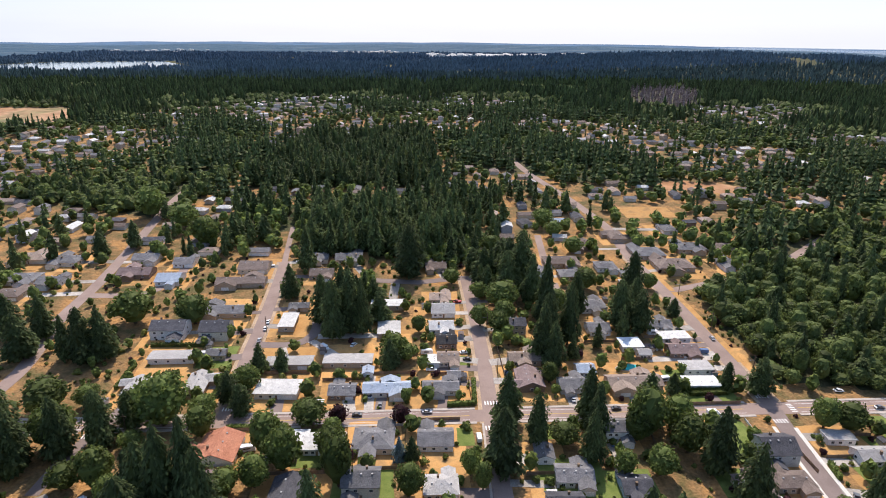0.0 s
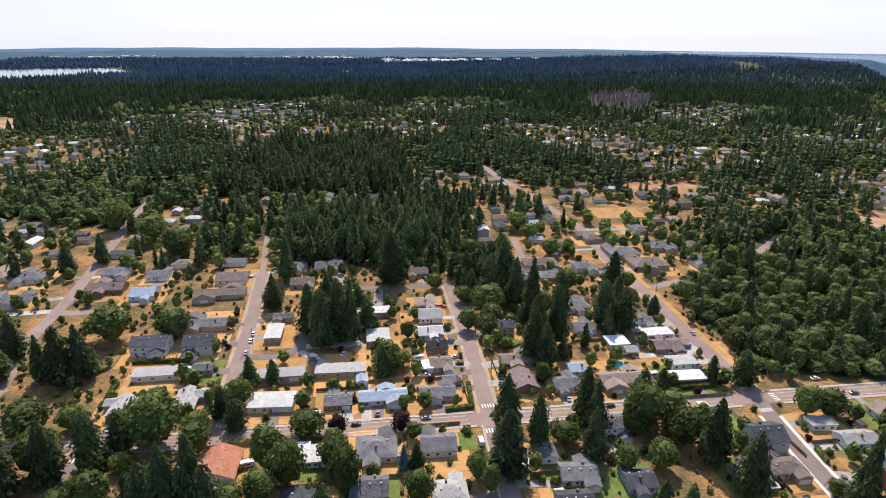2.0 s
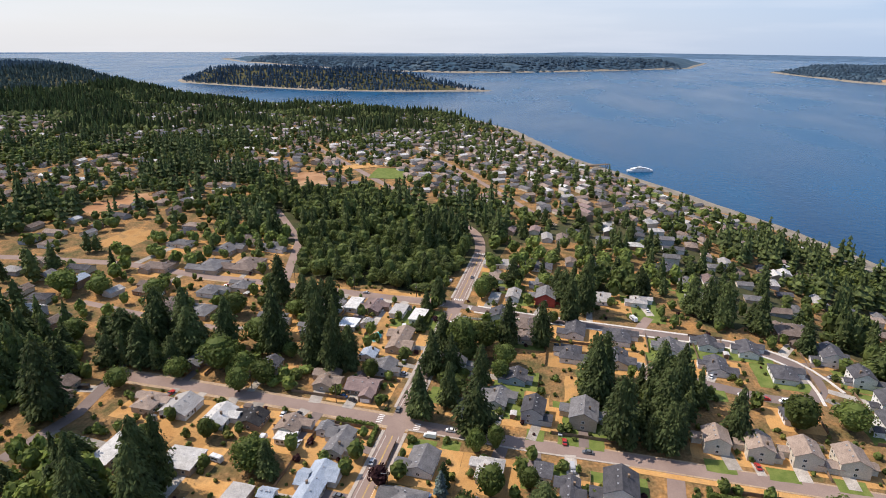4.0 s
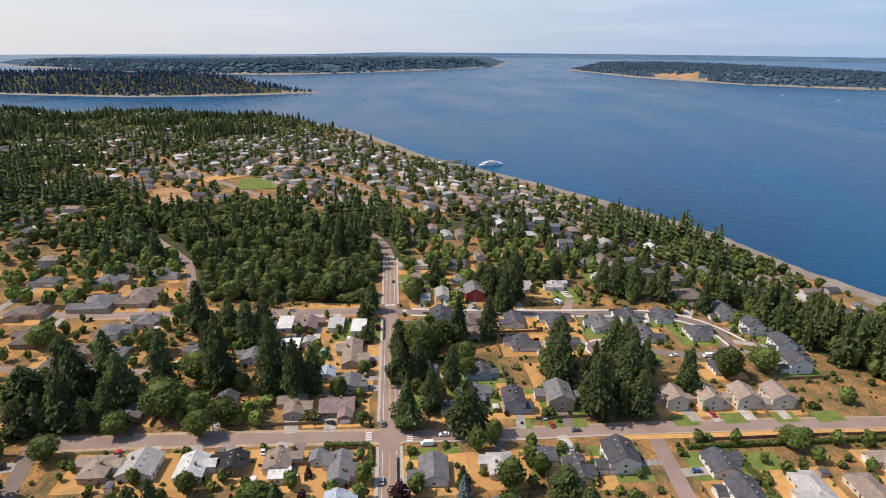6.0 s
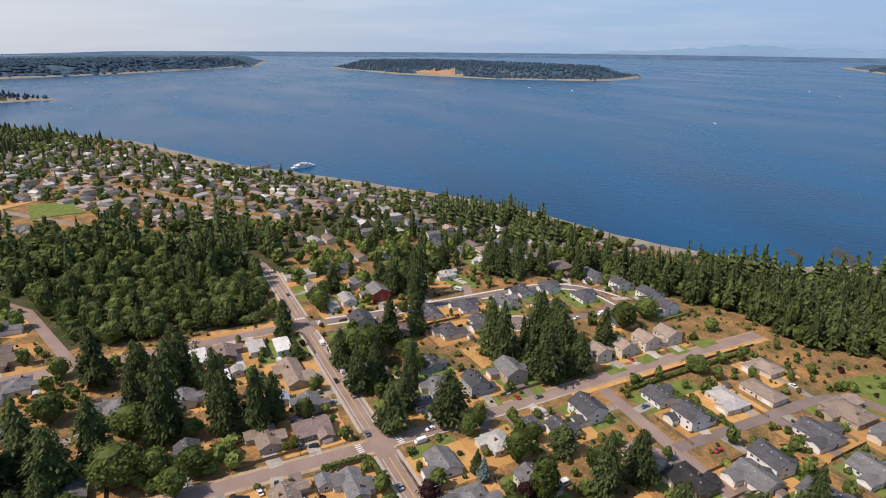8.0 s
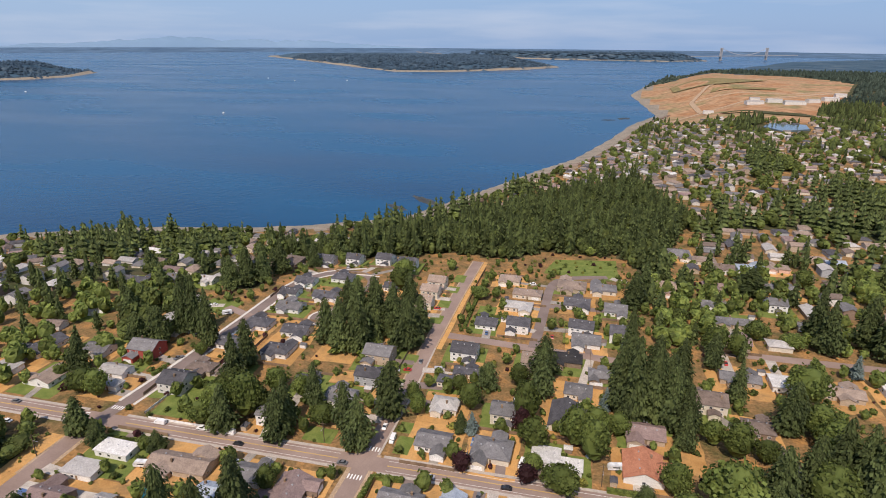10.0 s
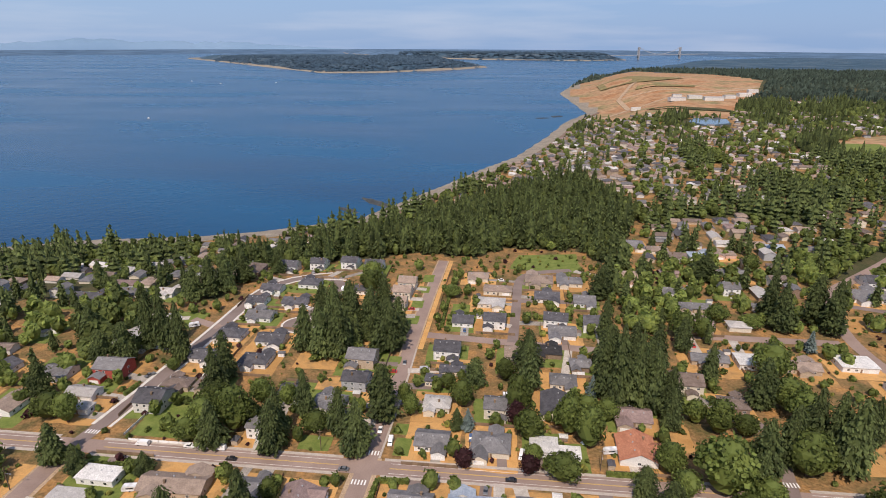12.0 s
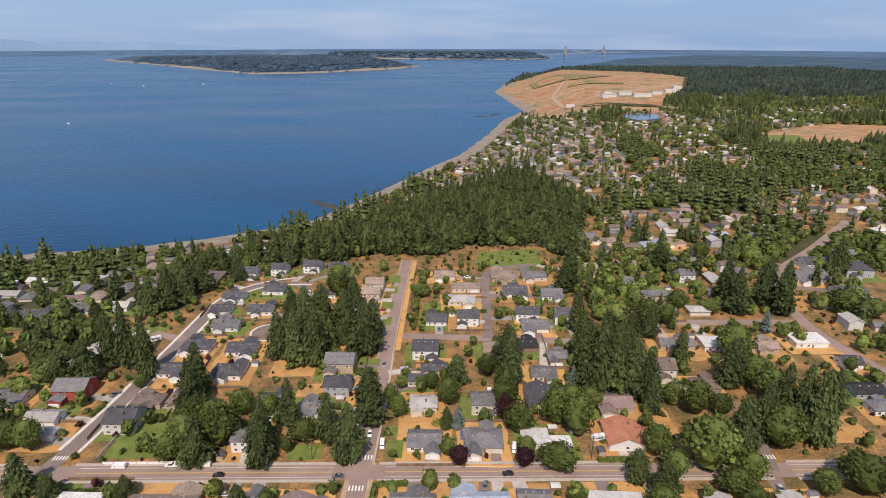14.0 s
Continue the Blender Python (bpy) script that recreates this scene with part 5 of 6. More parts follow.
FIR_MID = [fir_tufts(120, s, 0.13, 0.08, 6) for s in (0.62, 0.5, 0.75, 0.56)]
LEAF_MID = [leaf_shape(8, 6, 0.14, m=6) for _ in range(4)]
FIR_LOW = [fir_light(5, 6, s) for s in (0.7, 0.55, 0.62, 0.48)]
FIR_FINE = [fir_tufts(290, s, 0.098, 0.12) for s in (0.6, 0.48, 0.72, 0.54)]
LEAF_FINE = [leaf_shape(22, 22, 0.05) for _ in range(4)]
SHRUB = [leaf_shape(5, 6, 0.19, m=5) for _ in range(4)]
LEAF_LOW = [leaf_shape(3, 3, 0.22, m=5) for _ in range(3)]


def stand(polys, gap, h0, h1, w0, w1, margin=2):
    out = []
    for p in polys:
        q = np.array(p)
        x, y = scatter(q[:, 0].min(), q[:, 0].max(), q[:, 1].min(), q[:, 1].max(), gap)
        k = (inside(p, x, y) > margin) & (nearest_road(x, y) > 3) & clear_of(HOMES, x, y, 1.5)
        x, y = x[k], y[k]
        z, d = height(x, y)
        k = d > 38
        lift = np.array([0.82 + 0.42 * noise.noise((a * 0.03, b * 0.03, 5.5)) for a, b in zip(x, y)])
        out.append(np.stack([x, y, z, lift * rng.uniform(h0, h1, x.shape), rng.uniform(w0, w1, x.shape)], 1)[k])
    return np.concatenate(out)


grove("fir_wood", FIR_FINE, stand(FIRS[:1], 7.8, 22, 40, 10, 16), M_FIR, "dense stand of tall dark green firs between the streets", "woods")
grove("fir_wood", FIR_MID, np.concatenate([stand(FIRS[1:2], 8.2, 17, 38, 10, 16), stand(FIRS[2:], 9.6, 18, 37, 8, 14)]), M_FIR, "dense stand of tall dark green firs", "woods")
grove("maple_wood", LEAF_FINE, stand(MIXED[:1], 8.4, 8, 23, 9, 16), M_MAPLE, "leafy wood of maple and alder beside the road", "woods")
grove("maple_wood", LEAF_MID, np.concatenate([stand(MIXED[2:], 9.0, 11, 21, 11, 18), stand([MIXED[1]], 19, 7, 14, 7, 12), stand([FIRS[2]], 15, 11, 22, 8, 14)]), M_MAPLE, "leafy wood of maple and alder", "woods")
grove("fir_wood", FIR_FINE, np.concatenate([stand(MIXED[1:2], 31, 16, 30, 8, 12), stand(MIXED[2:], 20, 16, 30, 8, 12), stand(MIXED[:1], 27, 18, 32, 8, 12), stand([[(200, 14), (250, 12), (275, 60), (215, 70)]], 14, 22, 36, 10, 14)]), M_FIR, "scattered tall firs in a leafy wood", "woods")

# clumps of trees in the blocks along the street
CLUMP_A, CLUMP_B = [(12, 234), (24, 203), (-3, 158), (-36, 149), (-52, 182), (-20, 225)], [(-61, 140), (-60, 104), (-80, 84), (-96, 112), (-80, 140)]
CLUMP_D, CLUMP_E = [(39, 191), (52, 157), (12, 128), (6, 158)], [(-2, -98), (-6, -114), (17, -137), (50, -146), (50, -112), (20, -100)]
CLUMP_F, CLUMP_G, CLUMP_H, CLUMP_I = [(52, -86), (45, -112), (14, -103), (25, -82)], [(74, 164), (76, 135), (8, 105), (7, 133), (23, 158)], [(104, 81), (97, 50), (45, 36), (41, 65)], [(30, 90), (28, 50), (7, 44), (7, 98)]
grove("fir_wood", FIR_FINE, np.concatenate([stand([CLUMP_A, CLUMP_D], 13, 17, 30, 8, 12, 0), stand([CLUMP_E], 7.6, 20, 30, 7, 10, 0), stand([CLUMP_H, CLUMP_G], 19, 16, 26, 7, 10, 0), stand([CLUMP_B], 13, 15, 24, 7, 10, 0)]), M_FIR, "clumps of tall dark firs among the houses", "trees")
grove("maple_wood", LEAF_MID, np.concatenate([stand([CLUMP_A, CLUMP_B, CLUMP_D], 8.5, 8, 16, 8, 13, 0), stand([CLUMP_G, CLUMP_I, CLUMP_F], 9.5, 6, 12, 7, 11, 0)]), M_LEAF, "clumps of leafy green trees among the houses", "trees")
x, y = scatter(-290, 170, -240, 200, 12.5)
k = (rng.uniform(size=x.shape) < 0.6) & (nearest_road(x, y) > 3.5) & clear_of(HOMES, x, y, 2.6) & clear_of(TREES, x, y, 2) & ~in_any(FIRS + MIXED, x, y)
k &= ~((x > 20) & (x < 128) & (y < -60) & (rng.uniform(size=x.shape) < 0.7))
x, y = x[k], y[k]
h_ = rng.uniform(4, 10.5, x.shape)
grove("yard_trees", LEAF_MID, np.stack([x, y, height(x, y)[0], h_, h_ * rng.uniform(0.75, 1.05, x.shape)], 1), M_LEAF, "leafy green trees in the yards", "trees")

# yard shrubs and small trees in the near blocks
x, y = scatter(-290, 170, -285, 190, 7.0)
k = (rng.uniform(size=x.shape) < 0.62) & (nearest_road(x, y) > 2.5) & clear_of(HOMES, x, y, 1.2) & clear_of(TREES, x, y, 1) & ~in_any(FIRS + MIXED, x, y)
x, y = x[k], y[k]
z, _ = height(x, y)
s = rng.uniform(1.2, 2.6, x.shape) + 3.4 * rng.uniform(size=x.shape) ** 3
tone = rng.uniform(size=x.shape)
M_BUSH = material("yellow_green_leaves", [(0.11, 0.12, 0.025), (0.20, 0.19, 0.04)], 0.4, 0.0, 0.7, 0.2, per_island=0.45)
for q, m, lab in ((tone < 0.72, M_LEAF, "green garden shrubs and small trees in yards"), ((tone >= 0.72) & (tone < 0.9), M_BUSH, "yellow-green garden shrubs in yards"), (tone >= 0.9, M_PURPLE, "purple-leaved garden shrubs in yards")):
    grove("garden_shrubs", SHRUB, np.stack([x[q], y[q], z[q] - 0.15 * s[q], s[q], s[q] * 1.1], 1), m, lab, "shrubs")

def clump_far(sides):
    """A tiny uneven rounded crown for the far streets."""
    V = [(0.5 * rng.uniform(0.7, 1.15) * math.cos(6.283 * k / sides), 0.5 * rng.uniform(0.7, 1.15) * math.sin(6.283 * k / sides), z + rng.uniform(-0.08, 0.08)) for z in (0.12, 0.55) for k in range(sides)] + [(0.05, 0, 0.95)]
    F = [t for k in range(sides) for q in ((k + 1) % sides,) for t in ((k, q, q + sides), (k, q + sides, k + sides), (k + sides, q + sides, 2 * sides))]
    return np.array(V), np.array(F)


def spire(sides):
    """A tiny ragged tree for the far woods: two uneven skirts of triangles."""
    V, F = [], []
    for z0, z1, r0 in ((0.05, 0.72, 0.5), (0.42, 1.0, 0.3)):
        b = len(V)
        V += [(r0 * rng.uniform(0.6, 1.2) * math.cos(6.283 * k / sides), r0 * rng.uniform(0.6, 1.2) * math.sin(6.283 * k / sides), z0 + rng.uniform(0, 0.16)) for k in range(sides)] + [(rng.uniform(-0.05, 0.05), 0, z1)]
        F += [(b + k, b + (k + 1) % sides, b + sides) for k in range(sides)]
    return np.array(V), np.array(F)


FAR = [spire(5) for _ in range(5)]
LEAF_FAR = [clump_far(6) for _ in range(4)]

# trees between the streets beyond
x, y = scatter(-1350, 1720, -1560, 1420, 10.0)
z, d = height(x, y)
k = (d > 40) & ~unseen(x, y) & ~in_any([NEAR], x, y) & ~in_any(FIRS + MIXED, x, y) & ~in_any(GREENS, x, y, -3) & (nearest_road(x, y) > 4)
k &= ~((np.abs(np.arctan2(x + 60, y)) > 1.15) & (y > 100) & (np.hypot(x, y) > 700) & (x < 0))
k &= np.hypot(x + 495, y + 1130) > 75
for poly, _ in FIELDS[:7] + FIELDS[8:]:
    k &= inside(poly, x, y) < 0
x, y, z, d = x[k], y[k], z[k], d[k]
wood_ = wooded(x, y)
share = 0.40 + 1.6 * np.clip(wood_ + 0.10, 0, 0.34)
share = np.where(in_any([COAST_TOWN], x, y), 0.40, np.where(in_any([NORTHTOWN, NORTH_CLOSE], x, y), 0.44, share))
share = np.where(in_any([BLUFF], x, y), 0.56, share)
share = np.where((x > 1250) & (d < 170) & (y > 60), 0.8, share)
k = rng.uniform(size=x.shape) < share
x, y, z, wood_ = x[k], y[k], z[k], wood_[k]
free = np.ones(len(x), bool)
for a, b in zip(HX, HY):
    free &= (x - a) ** 2 + (y - b) ** 2 > 52
x, y, z, wood_ = x[free], y[free], z[free], wood_[free]
r = np.hypot(x + 60, y)
clump = np.array([noise.noise((a * 0.016, b * 0.016, 6.4)) for a, b in zip(x, y)])
conif = rng.uniform(size=x.shape) < np.clip(0.28 + 0.9 * wood_ + 1.3 * clump, 0.06, 0.95)
for cut, shapes_f, shapes_l in (((0, 360), FIR_MID, LEAF_MID), ((360, 900), FIR_LOW, LEAF_LOW), ((900, 9999), FAR, LEAF_FAR)):
    b = (r >= cut[0]) & (r < cut[1])
    for c, shp, m, lab in ((True, shapes_f, M_FIR, "dark firs between the houses"), (False, shapes_l, M_LEAF, "leafy green trees between the houses")):
        q = b & (conif == c)
        n = int(q.sum())
        hh = rng.uniform(12, 24, n) + 12 * np.clip(wood_[q] + clump[q], 0, 0.6) if c else rng.uniform(5, 13, n) + 5 * np.clip(wood_[q] + 0.2, 0, 0.8)
        ww = hh * rng.uniform(0.36, 0.58, n) if c else hh * rng.uniform(0.85, 1.2, n)
        grove("street_trees" if not c else "street_firs", shp, np.stack([x[q], y[q], z[q], hh, ww], 1), m, lab, "trees")


# far forest on the hills and islands
def forest(x0, x1, y0, y1, gap, low, high, wide):
    x, y = scatter(x0, x1, y0, y1, gap)
    z, d = height(x, y)
    k = (d > 20) & (rng.uniform(size=x.shape) < 0.9) & ~unseen(x, y) & ~((np.abs(x - 185) < 1535) & (np.abs(y + 70) < 1490))
    if y0 >= 880:
        k &= np.abs(np.arctan2(x + 80, y)) < 1.15
    for poly, _ in FIELDS:
        k &= inside(poly, x, y) < 0
    k &= np.array([noise.noise((a * 0.004, b * 0.004, 1.7)) for a, b in zip(x, y)]) < 0.52
    lift = np.array([1 + 0.5 * noise.noise((a * 0.011, b * 0.011, 4.4)) for a, b in zip(x, y)])
    return np.stack([x, y, z - 2, lift * rng.uniform(low, high, x.shape), rng.uniform(0.8, 1.25, x.shape) * wide], 1)[k]


# nearer hill firs: needle colour made lighter and bluer to carry thin haze
M_LIGHTHAZEFIR = material("light_haze_firs", [(0.082, 0.113, 0.104), (0.120, 0.156, 0.134)], 0.008, 0.0, 0.8, 0.1, per_island=0.45, through_light=0.35)
grove("far_forest", FAR, np.concatenate([forest(-2200, 2300, 900, 1800, 14, 13, 26, 10), forest(-2100, -1000, 0, 900, 18, 13, 24, 14)]), M_LIGHTHAZEFIR, "conifer forest past the town, its green lightened with haze", "forest")
grove("far_forest", FAR, np.concatenate([forest(-2200, 2300, 1800, 2500, 17, 13, 24, 14)]), M_HAZEFIR, "distant conifer forest over low hills, coloured with blue haze", "forest")
M_NORTHFIR = material("northern_firs", [(0.044, 0.066, 0.054), (0.080, 0.106, 0.078)], 0.008, 0.0, 0.8, 0.1, per_island=0.45, through_light=0.35)
grove("far_forest", FAR, np.concatenate([forest(-1500, -250, -1650, -900, 16, 13, 24, 12), forest(-2100, -1000, -1500, 0, 18, 13, 24, 14), forest(-2400, -200, -3600, -1650, 20, 13, 23, 18)]), M_NORTHFIR, "dark green conifer forest past the headland", "forest")
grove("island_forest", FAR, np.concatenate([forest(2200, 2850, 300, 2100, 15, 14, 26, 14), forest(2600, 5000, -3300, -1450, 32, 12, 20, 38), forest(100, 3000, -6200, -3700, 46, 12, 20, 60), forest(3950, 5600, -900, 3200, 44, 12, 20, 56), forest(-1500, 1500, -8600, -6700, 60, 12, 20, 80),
                                            forest(-2000, 2700, 2500, 3700, 24, 12, 20, 24)]), M_DEEPHAZEFIR, "conifer forest on far hills and islands, coloured with blue haze", "forest")

# the stand of dead brown trees on the hillside
M_DEAD = material("dead_brown_needles", [(0.19, 0.14, 0.122), (0.27, 0.205, 0.178)], 0.02, 0.0, 0.9, 0.05, per_island=0.3)
x, y = scatter(400, 660, 930, 1330, 15)
k = inside(FIELDS[3][0], x, y) > np.array([38 * noise.noise((a * 0.02, b * 0.02, 8.2)) for a, b in zip(x, y)])
x, y = x[k], y[k]
grove("dead_wood", FIR_LOW, np.stack([x, y, height(x, y)[0], rng.uniform(10, 24, x.shape), rng.uniform(5, 9, x.shape)], 1), M_DEAD, "stand of dead reddish-brown trees on a hillside", "woods")

# ---- lots: lawns, driveways, fences ----
def patch(name, pts, mat, lift, label, category):
    """A flat piece of ground cover laid on the land, with an uneven edge."""
    V = []
    for i, (a, b) in enumerate(zip(pts, pts[1:] + pts[:1])):
        n = max(2, int(math.hypot(b[0] - a[0], b[1] - a[1]) / 4))
        for k in range(n):
            f = k / n
            px, py = a[0] + (b[0] - a[0]) * f, a[1] + (b[1] - a[1]) * f
            if k:
                px, py = px + rng.normal() * 0.25, py + rng.normal() * 0.25
            V.append((px, py, ground_z(px, py) + lift))
    c = np.mean(V, axis=0)
    V.append((c[0], c[1], ground_z(c[0], c[1]) + lift))
    m = len(V) - 1
    low = [(x, y, z - 0.25) for x, y, z in V[:m]]
    F = [(i, (i + 1) % m, m) for i in range(m)] + [(i, m + 1 + i, m + 1 + (i + 1) % m, (i + 1) % m) for i in range(m)]
    return tagged(put(name, V + low, F, mat), label, category, kind="structure")


def closest_on_road(x, y):
    best = (1e9, None)
    for line, half in ROADS:
        d = np.hypot(line[:, 0] - x, line[:, 1] - y)
        i = int(d.argmin())
        if d[i] - half < best[0]:
            best = (d[i] - half, line[i], half)
    return best


zig = [(-1.2 + 0.12 * i, 0.018 * (1 if i % 2 else -1)) for i in range(21)]
pan_v = [(x, y - 0.02, z) for z in (0.05, 1.75) for x, y in zig] + [(x, y + 0.03, z) for z in (0.05, 1.75) for x, y in zig]
pan_f = [(i, i + 1, i + 22, i + 21) for i in range(20)] + [(i + 43, i + 42, i + 63, i + 64) for i in range(20)] + [(i + 21, i + 22, i + 64, i + 63) for i in range(20)] + [(0, 21, 63, 42), (20, 62, 83, 41)]
PANEL = raw("fence_panel", (pan_v, pan_f), M_WOOD)
POST = raw("fence_post", box(-0.06, 0.06, -0.06, 0.06, -0.2, 1.9), M_WOOD)
RAIL = raw("fence_panel", joined(box(-1.2, 1.2, -0.03, 0.03, 0.15, 1.25), box(-1.2, 1.2, -0.06, 0.06, 1.25, 1.33)), M_TRIM)


def fence(x0, y0, x1, y1, white=False):
    root = new("fence")
    a = math.degrees(math.atan2(y1 - y0, x1 - x0))
    z = ground_z((x0 + x1) / 2, (y0 + y1) / 2)
    root.matrix_basis = pose(x0, y0, z + 0.05, 0, 0, a)
    tagged(root, "low white panel fence beside the road" if white else "weathered brown board fence along a yard", "fence", "fences")
    n = max(2, int(math.hypot(x1 - x0, y1 - y0) / 2.4))
    for i in range(n):
        instance("fence_panel", RAIL if white else PANEL, root, pose(1.2 + 2.4 * i, 0, 0))
    for i in range(0, n + 1, 2):
        instance("fence_post", POST, root, pose(2.4 * i, 0, 0))


lots = np.random.default_rng(21)
DRIVES = []
for i, (x, y, r) in enumerate(list(HOMES)):
    gap, spot, half = closest_on_road(x, y)
    w, d = r * 1.0 + lots.uniform(3, 6), r * 1.0 + lots.uniform(4, 8)
    new_street = 30 < x < 125 and -235 < y < -60
    u = lots.uniform()
    k = 0.013 * (i % 4)
    corners = [(x - w, y - d), (x + w, y - d), (x + w, y + d), (x - w, y + d)]
    if u < (0.42 if y < -8 else 0.2) or (new_street or (-125 < x < -18 and y < -125)) and u < 0.7:
        patch("lawn", corners, M_LAWN if u > 0.1 else M_DRYLAWN, 0.026 + k, "watered green lawn round a house", "lawn")
    elif u < 0.92:
        patch("lawn", corners, M_DRYLAWN, 0.026 + k, "parched orange summer lawn round a house", "lawn")
    if gap < 45:
        v = Vector((x - spot[0], y - spot[1]))
        v.normalize()
        off = Vector((-v.y, v.x)) * lots.uniform(-3.5, 3.5)
        a_ = Vector(spot) + v * (half - 0.3)
        b_ = Vector((x, y)) - v * r * 0.35 + off
        if (b_ - a_).length > 4:
            DRIVES.append((a_.lerp(b_, 0.42) + off * 0.6, math.degrees(math.atan2(v.y, v.x)), (b_ - a_).length))
            ribbon("driveway", [tuple(a_ + off), tuple(b_)], 3.6 + lots.uniform(0, 2.6), M_DRIVE if lots.uniform() < 0.75 else M_NEWROAD, 0.105 + k, 0.25, 0, "concrete driveway up to a house", "driveway")
    if lots.uniform() < (0.95 if new_street else 0.6) and -190 < x < 160 and -240 < y < 130:
        s = 1 if lots.uniform() < 0.5 else -1
        if lots.uniform() < 0.5:
            fence(x + s * w, y - d, x + s * w, y + d)
        else:
            fence(x - w, y + s * d, x + w, y + s * d)
fence(108, -9.4, 84, -9.4, True)
fence(84, -9.4, 66, -9.6, True)
fence(112, -12, 110, -42, True)
fence(66, -12, 64, -42)
fence(-15.5, -140, -16, -200)
fence(-16, -200, -17.5, -236)

# ---- named green and bare ground ----
for x, y, w, d in ((99, -26, 11, 13), (-15, -18.5, 3.5, 6), (-12.5, -31, 3, 4), (24, -17, 7, 5), (3, -81, 4, 5), (0, -143, 4, 6), (0, -167, 4, 6), (-1, -192, 4, 6), (-2, -213, 4, 7), (-30, -161, 6, 9), (2.5, -92, 4, 4), (3, -66, 4, 4),
                   (-147, -64, 9, 6), (145, -128, 12, 10), (182, -66, 12, 8), (-232, -58, 14, 9), (97, -150, 6, 6), (56, -150, 5, 7)):
    patch("lawn", [(x - w, y - d), (x + w, y - d), (x + w, y + d), (x - w, y + d)], M_LAWN, 0.085, "bright green mown lawn", "lawn")
for x, y, w, d in ((45, -87, 12, 9), (19, -119, 8, 12), (28, -65, 10, 6), (-130, -40, 14, 12), (-218, -31, 13, 10), (-158, -166, 9, 7), (-290, -168, 22, 12), (151, -112, 9, 10), (20, 22, 12, 10), (-14, 12, 7, 6), (45, 24, 9, 8), (60, 8, 9, 5), (-95, 14, 9, 7), (-70, 12, 8, 6), (-40, 80, 8, 8), (20, 68, 9, 9),
                   (95, 40, 12, 9), (-25, 96, 12, 9), (-96, 110, 10, 12), (180, 288, 24, 16), (-220, 150, 14, 8), (-215, 180, 16, 7), (140, 30, 4, 20)):
    patch("bare_yard", [(x - w, y - d), (x + w, y - d), (x + w, y + d), (x - w, y + d)], M_DRYLAWN, 0.078, "parched orange grass yard", "yard")
patch("meadow", [(-62, -240), (-118, -236), (-118, -280), (-70, -272)], M_LAWN, 0.05, "green meadow at the edge of the firs", "meadow")
patch("sports_field", [(462, 176), (472, 130), (535, 143), (524, 184)], M_LAWN, 0.5, "green mown sports field", "field")
patch("meadow", [(540, 180), (560, 200), (500, 250), (490, 225)], M_DRYLAWN, 0.5, "dry yellow field edge", "meadow")

ribbon("meadow", SHORE[9:14], 26, M_LAWN, 1.0, 3.0, -62, "green grass strip above the beach", "meadow")
patch("meadow", [(-600, -815), (-640, -900), (-700, -900), (-680, -815)], M_LAWN, 1.2, "green field edge by dry ground", "meadow")

# ---- swimming pool ----
pool = new("swimming_pool")
pool.matrix_basis = pose(74, 33, ground_z(74, 33) + 0.16, 0, 0, 10)
tagged(pool, "kidney-shaped turquoise swimming pool with pale deck", "swimming pool")
ring = [(5.2 * math.cos(a) * (1 + 0.18 * math.cos(2 * a + 0.6)), 3.0 * math.sin(a) * (1 + 0.2 * math.cos(a)), 0) for a in np.linspace(0, 2 * np.pi, 28, endpoint=False)]
put("pool_water", ring, [tuple(range(28))], M_POOL, pool)
outer = [(x * 1.16, y * 1.2, -0.02) for x, y, _ in ring]
put("pool_coping", [(x, y, 0.06) for x, y, _ in ring] + [(x, y, 0.06) for x, y, _ in outer] + [(x, y, -0.3) for x, y, _ in outer] + [(x, y, -0.2) for x, y, _ in ring],
    [q for i in range(28) for j in ((i + 1) % 28,) for q in ((i, i + 28, j + 28, j), (i + 28, i + 56, j + 56, j + 28), (i, j, j + 84, i + 84))], M_WALK, pool)
small = new("paddling_pool")
small.matrix_basis = pose(17, -62, ground_z(17, -62) + 0.1)
tagged(small, "round blue paddling pool in a yard", "paddling pool")
disc = lambda r, z: [(r * math.cos(a), r * math.sin(a), z) for a in np.linspace(0, 2 * np.pi, 18, endpoint=False)]
put("rim", disc(2.0, 0) + disc(2.0, 0.7) + disc(1.85, 0.7), [q for i in range(18) for j in ((i + 1) % 18,) for q in ((i, j, j + 18, i + 18), (i + 18, j + 18, j + 36, i + 36))], WALLS["blue"], small)
put("pool_water", disc(1.85, 0.6), [tuple(range(18))], M_POOL, small)

